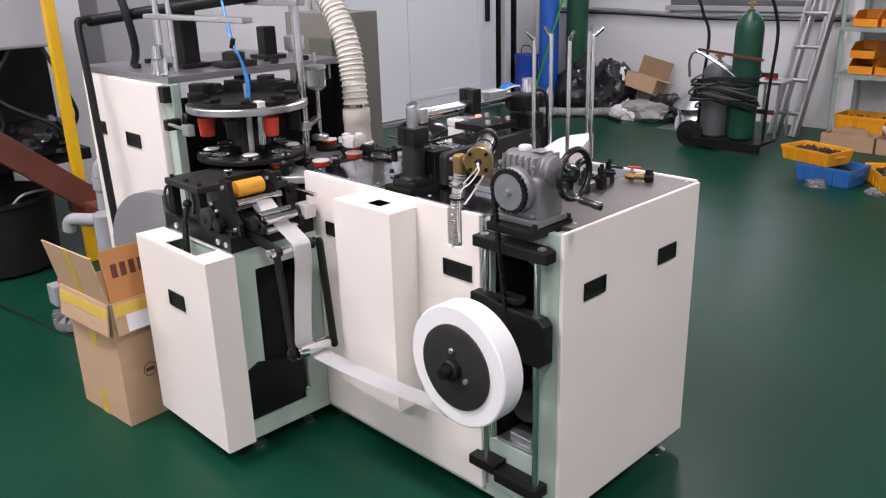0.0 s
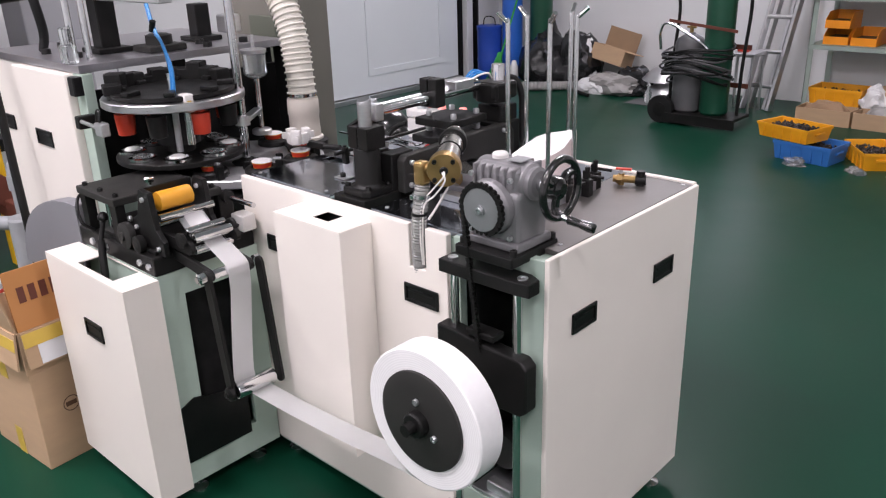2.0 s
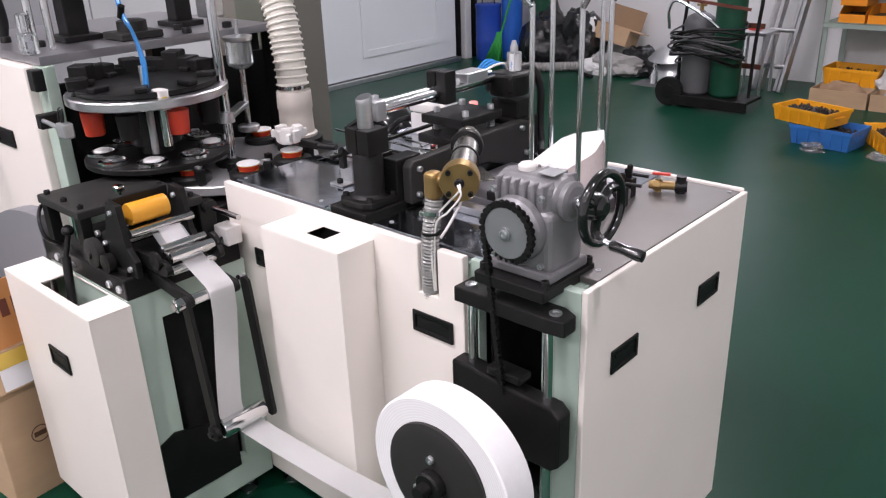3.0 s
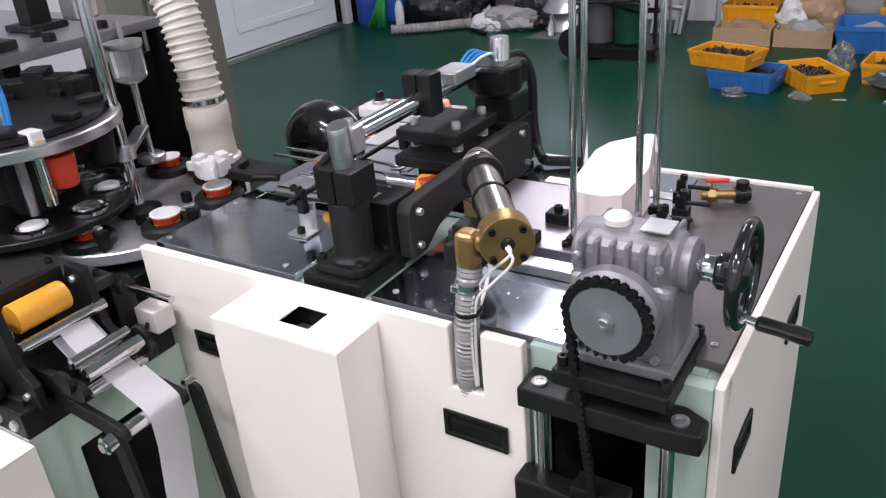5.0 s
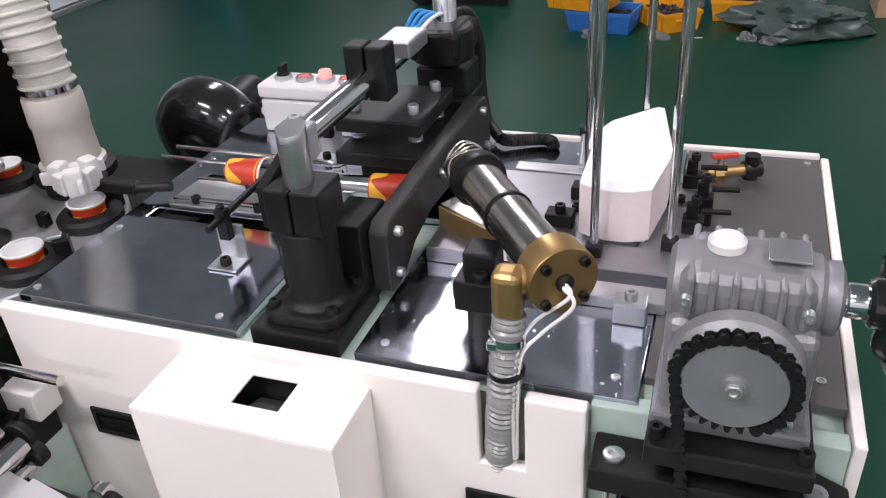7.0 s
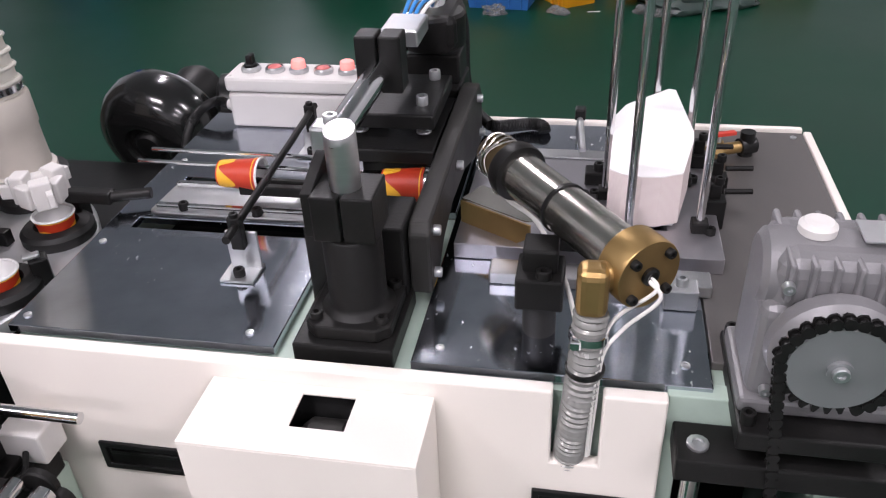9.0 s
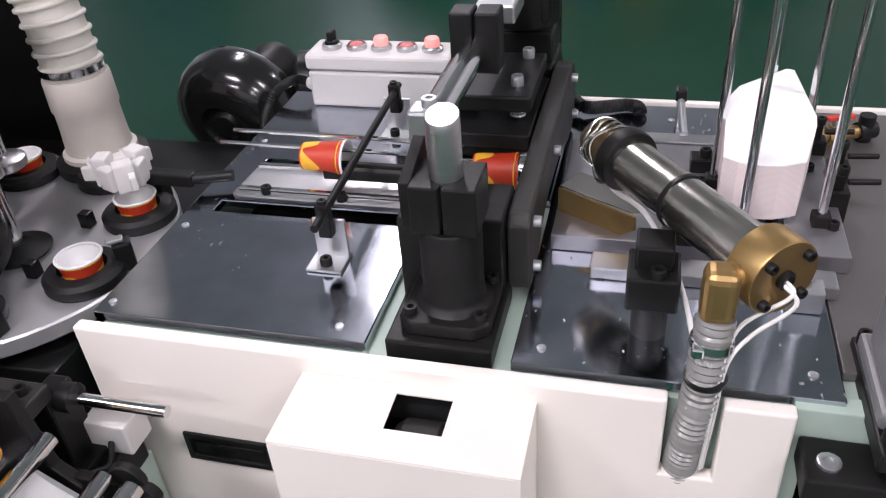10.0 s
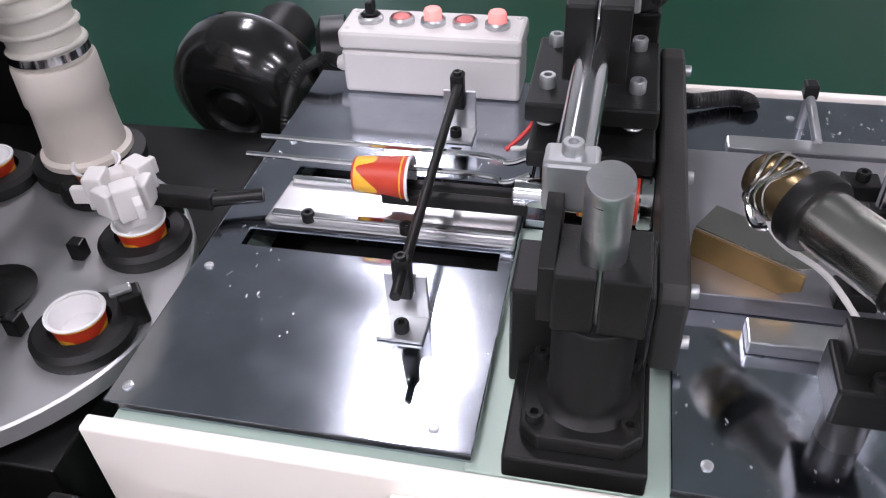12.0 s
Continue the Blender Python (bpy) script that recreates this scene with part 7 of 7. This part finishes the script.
pv = thing("pipe_assembly", (-1.72, -0.08, 0), "grey plastic pipes and elbows of a suction line", "pipe")
part("riser", join(rod((-1.62, -0.08, 0.16), (-1.62, -0.08, 0.70), 0.036), lathe([(0.044, 0), (0.044, 0.06)], (-1.62, -0.08, 0.62), (0, 0, 1), 24), lathe([(0.044, 0), (0.044, 0.05)], (-1.62, -0.08, 0.44), (0, 0, 1), 24)), GREYPVC, pv)
part("elbow", pipe([(-1.62, -0.08, 0.68), (-1.615, -0.07, 0.73), (-1.57, -0.04, 0.745), (-1.45, 0.0, 0.745)], 0.04, 16), GREYPVC, pv)
part("branch", pipe([(-1.62, -0.08, 0.46), (-1.70, -0.14, 0.46), (-1.78, -0.20, 0.455), (-1.80, -0.21, 0.40)], 0.032, 14), GREYPVC, pv)
part("lower_pipe", lathe([(0.052, 0), (0.052, 0.22), (0.045, 0.23)], (-1.45, -0.16, 0.32), (0, 0, 1), 26), GREYPVC, pv)
part("lower_stand", rod((-1.45, -0.16, 0.0), (-1.45, -0.16, 0.33), 0.04), GREYPVC, pv)
part("base_pipe", rod((-1.62, -0.08, 0.0), (-1.62, -0.08, 0.17), 0.05), GREYPVC, pv)
mp = thing("pump_motor", (-1.55, -0.32, 0), "small grey motor on a ribbed flange", "motor")
part("flange", lathe([(0.10, 0.0), (0.115, 0.01), (0.12, 0.03), (0.115, 0.055), (0.09, 0.07), (0.06, 0.075)], (-1.55, -0.32, 0.0), (0, 0, 1), 36), CAST, mp)
for k in range(14):
    a = 2 * math.pi * k / 14
    part("fin", box(0.06, 0.118, -0.004, 0.004, 0.05, 0.085, 0.001, Matrix.Translation((-1.55, -0.32, 0)) @ Matrix.Rotation(a, 4, "Z")), CAST, mp)
part("motor_body", lathe([(0.058, 0), (0.06, 0.01), (0.06, 0.14), (0.055, 0.15)], (-1.55, -0.32, 0.07), (0, 0, 1), 30), GREYPVC, mp)
part("fan_cover", lathe([(0.062, 0), (0.064, 0.01), (0.062, 0.05), (0.05, 0.065), (0.0, 0.068)], (-1.55, -0.32, 0.22), (0, 0, 1), 30), BAGWHITE, mp)
part("warning_band", lathe([(0.0645, 0), (0.0652, 0.001), (0.0652, 0.02), (0.0645, 0.021)], (-1.55, -0.32, 0.228), (0, 0, 1), 30), RED, mp, "red and yellow warning band")
part("terminal_box", box(-1.69, -1.60, -0.40, -0.29, 0.10, 0.20, 0.006), GREYPVC, mp)
fc = single("floor_cable", pipe([(-3.4, -0.9, 0.006), (-2.6, -0.62, 0.006), (-2.0, -0.50, 0.006), (-1.5, -0.42, 0.006), (-0.9, -0.30, 0.006)], 0.006, 8), RUBBER, (-2, -0.5, 0), "black cable lying on the floor", "cable")
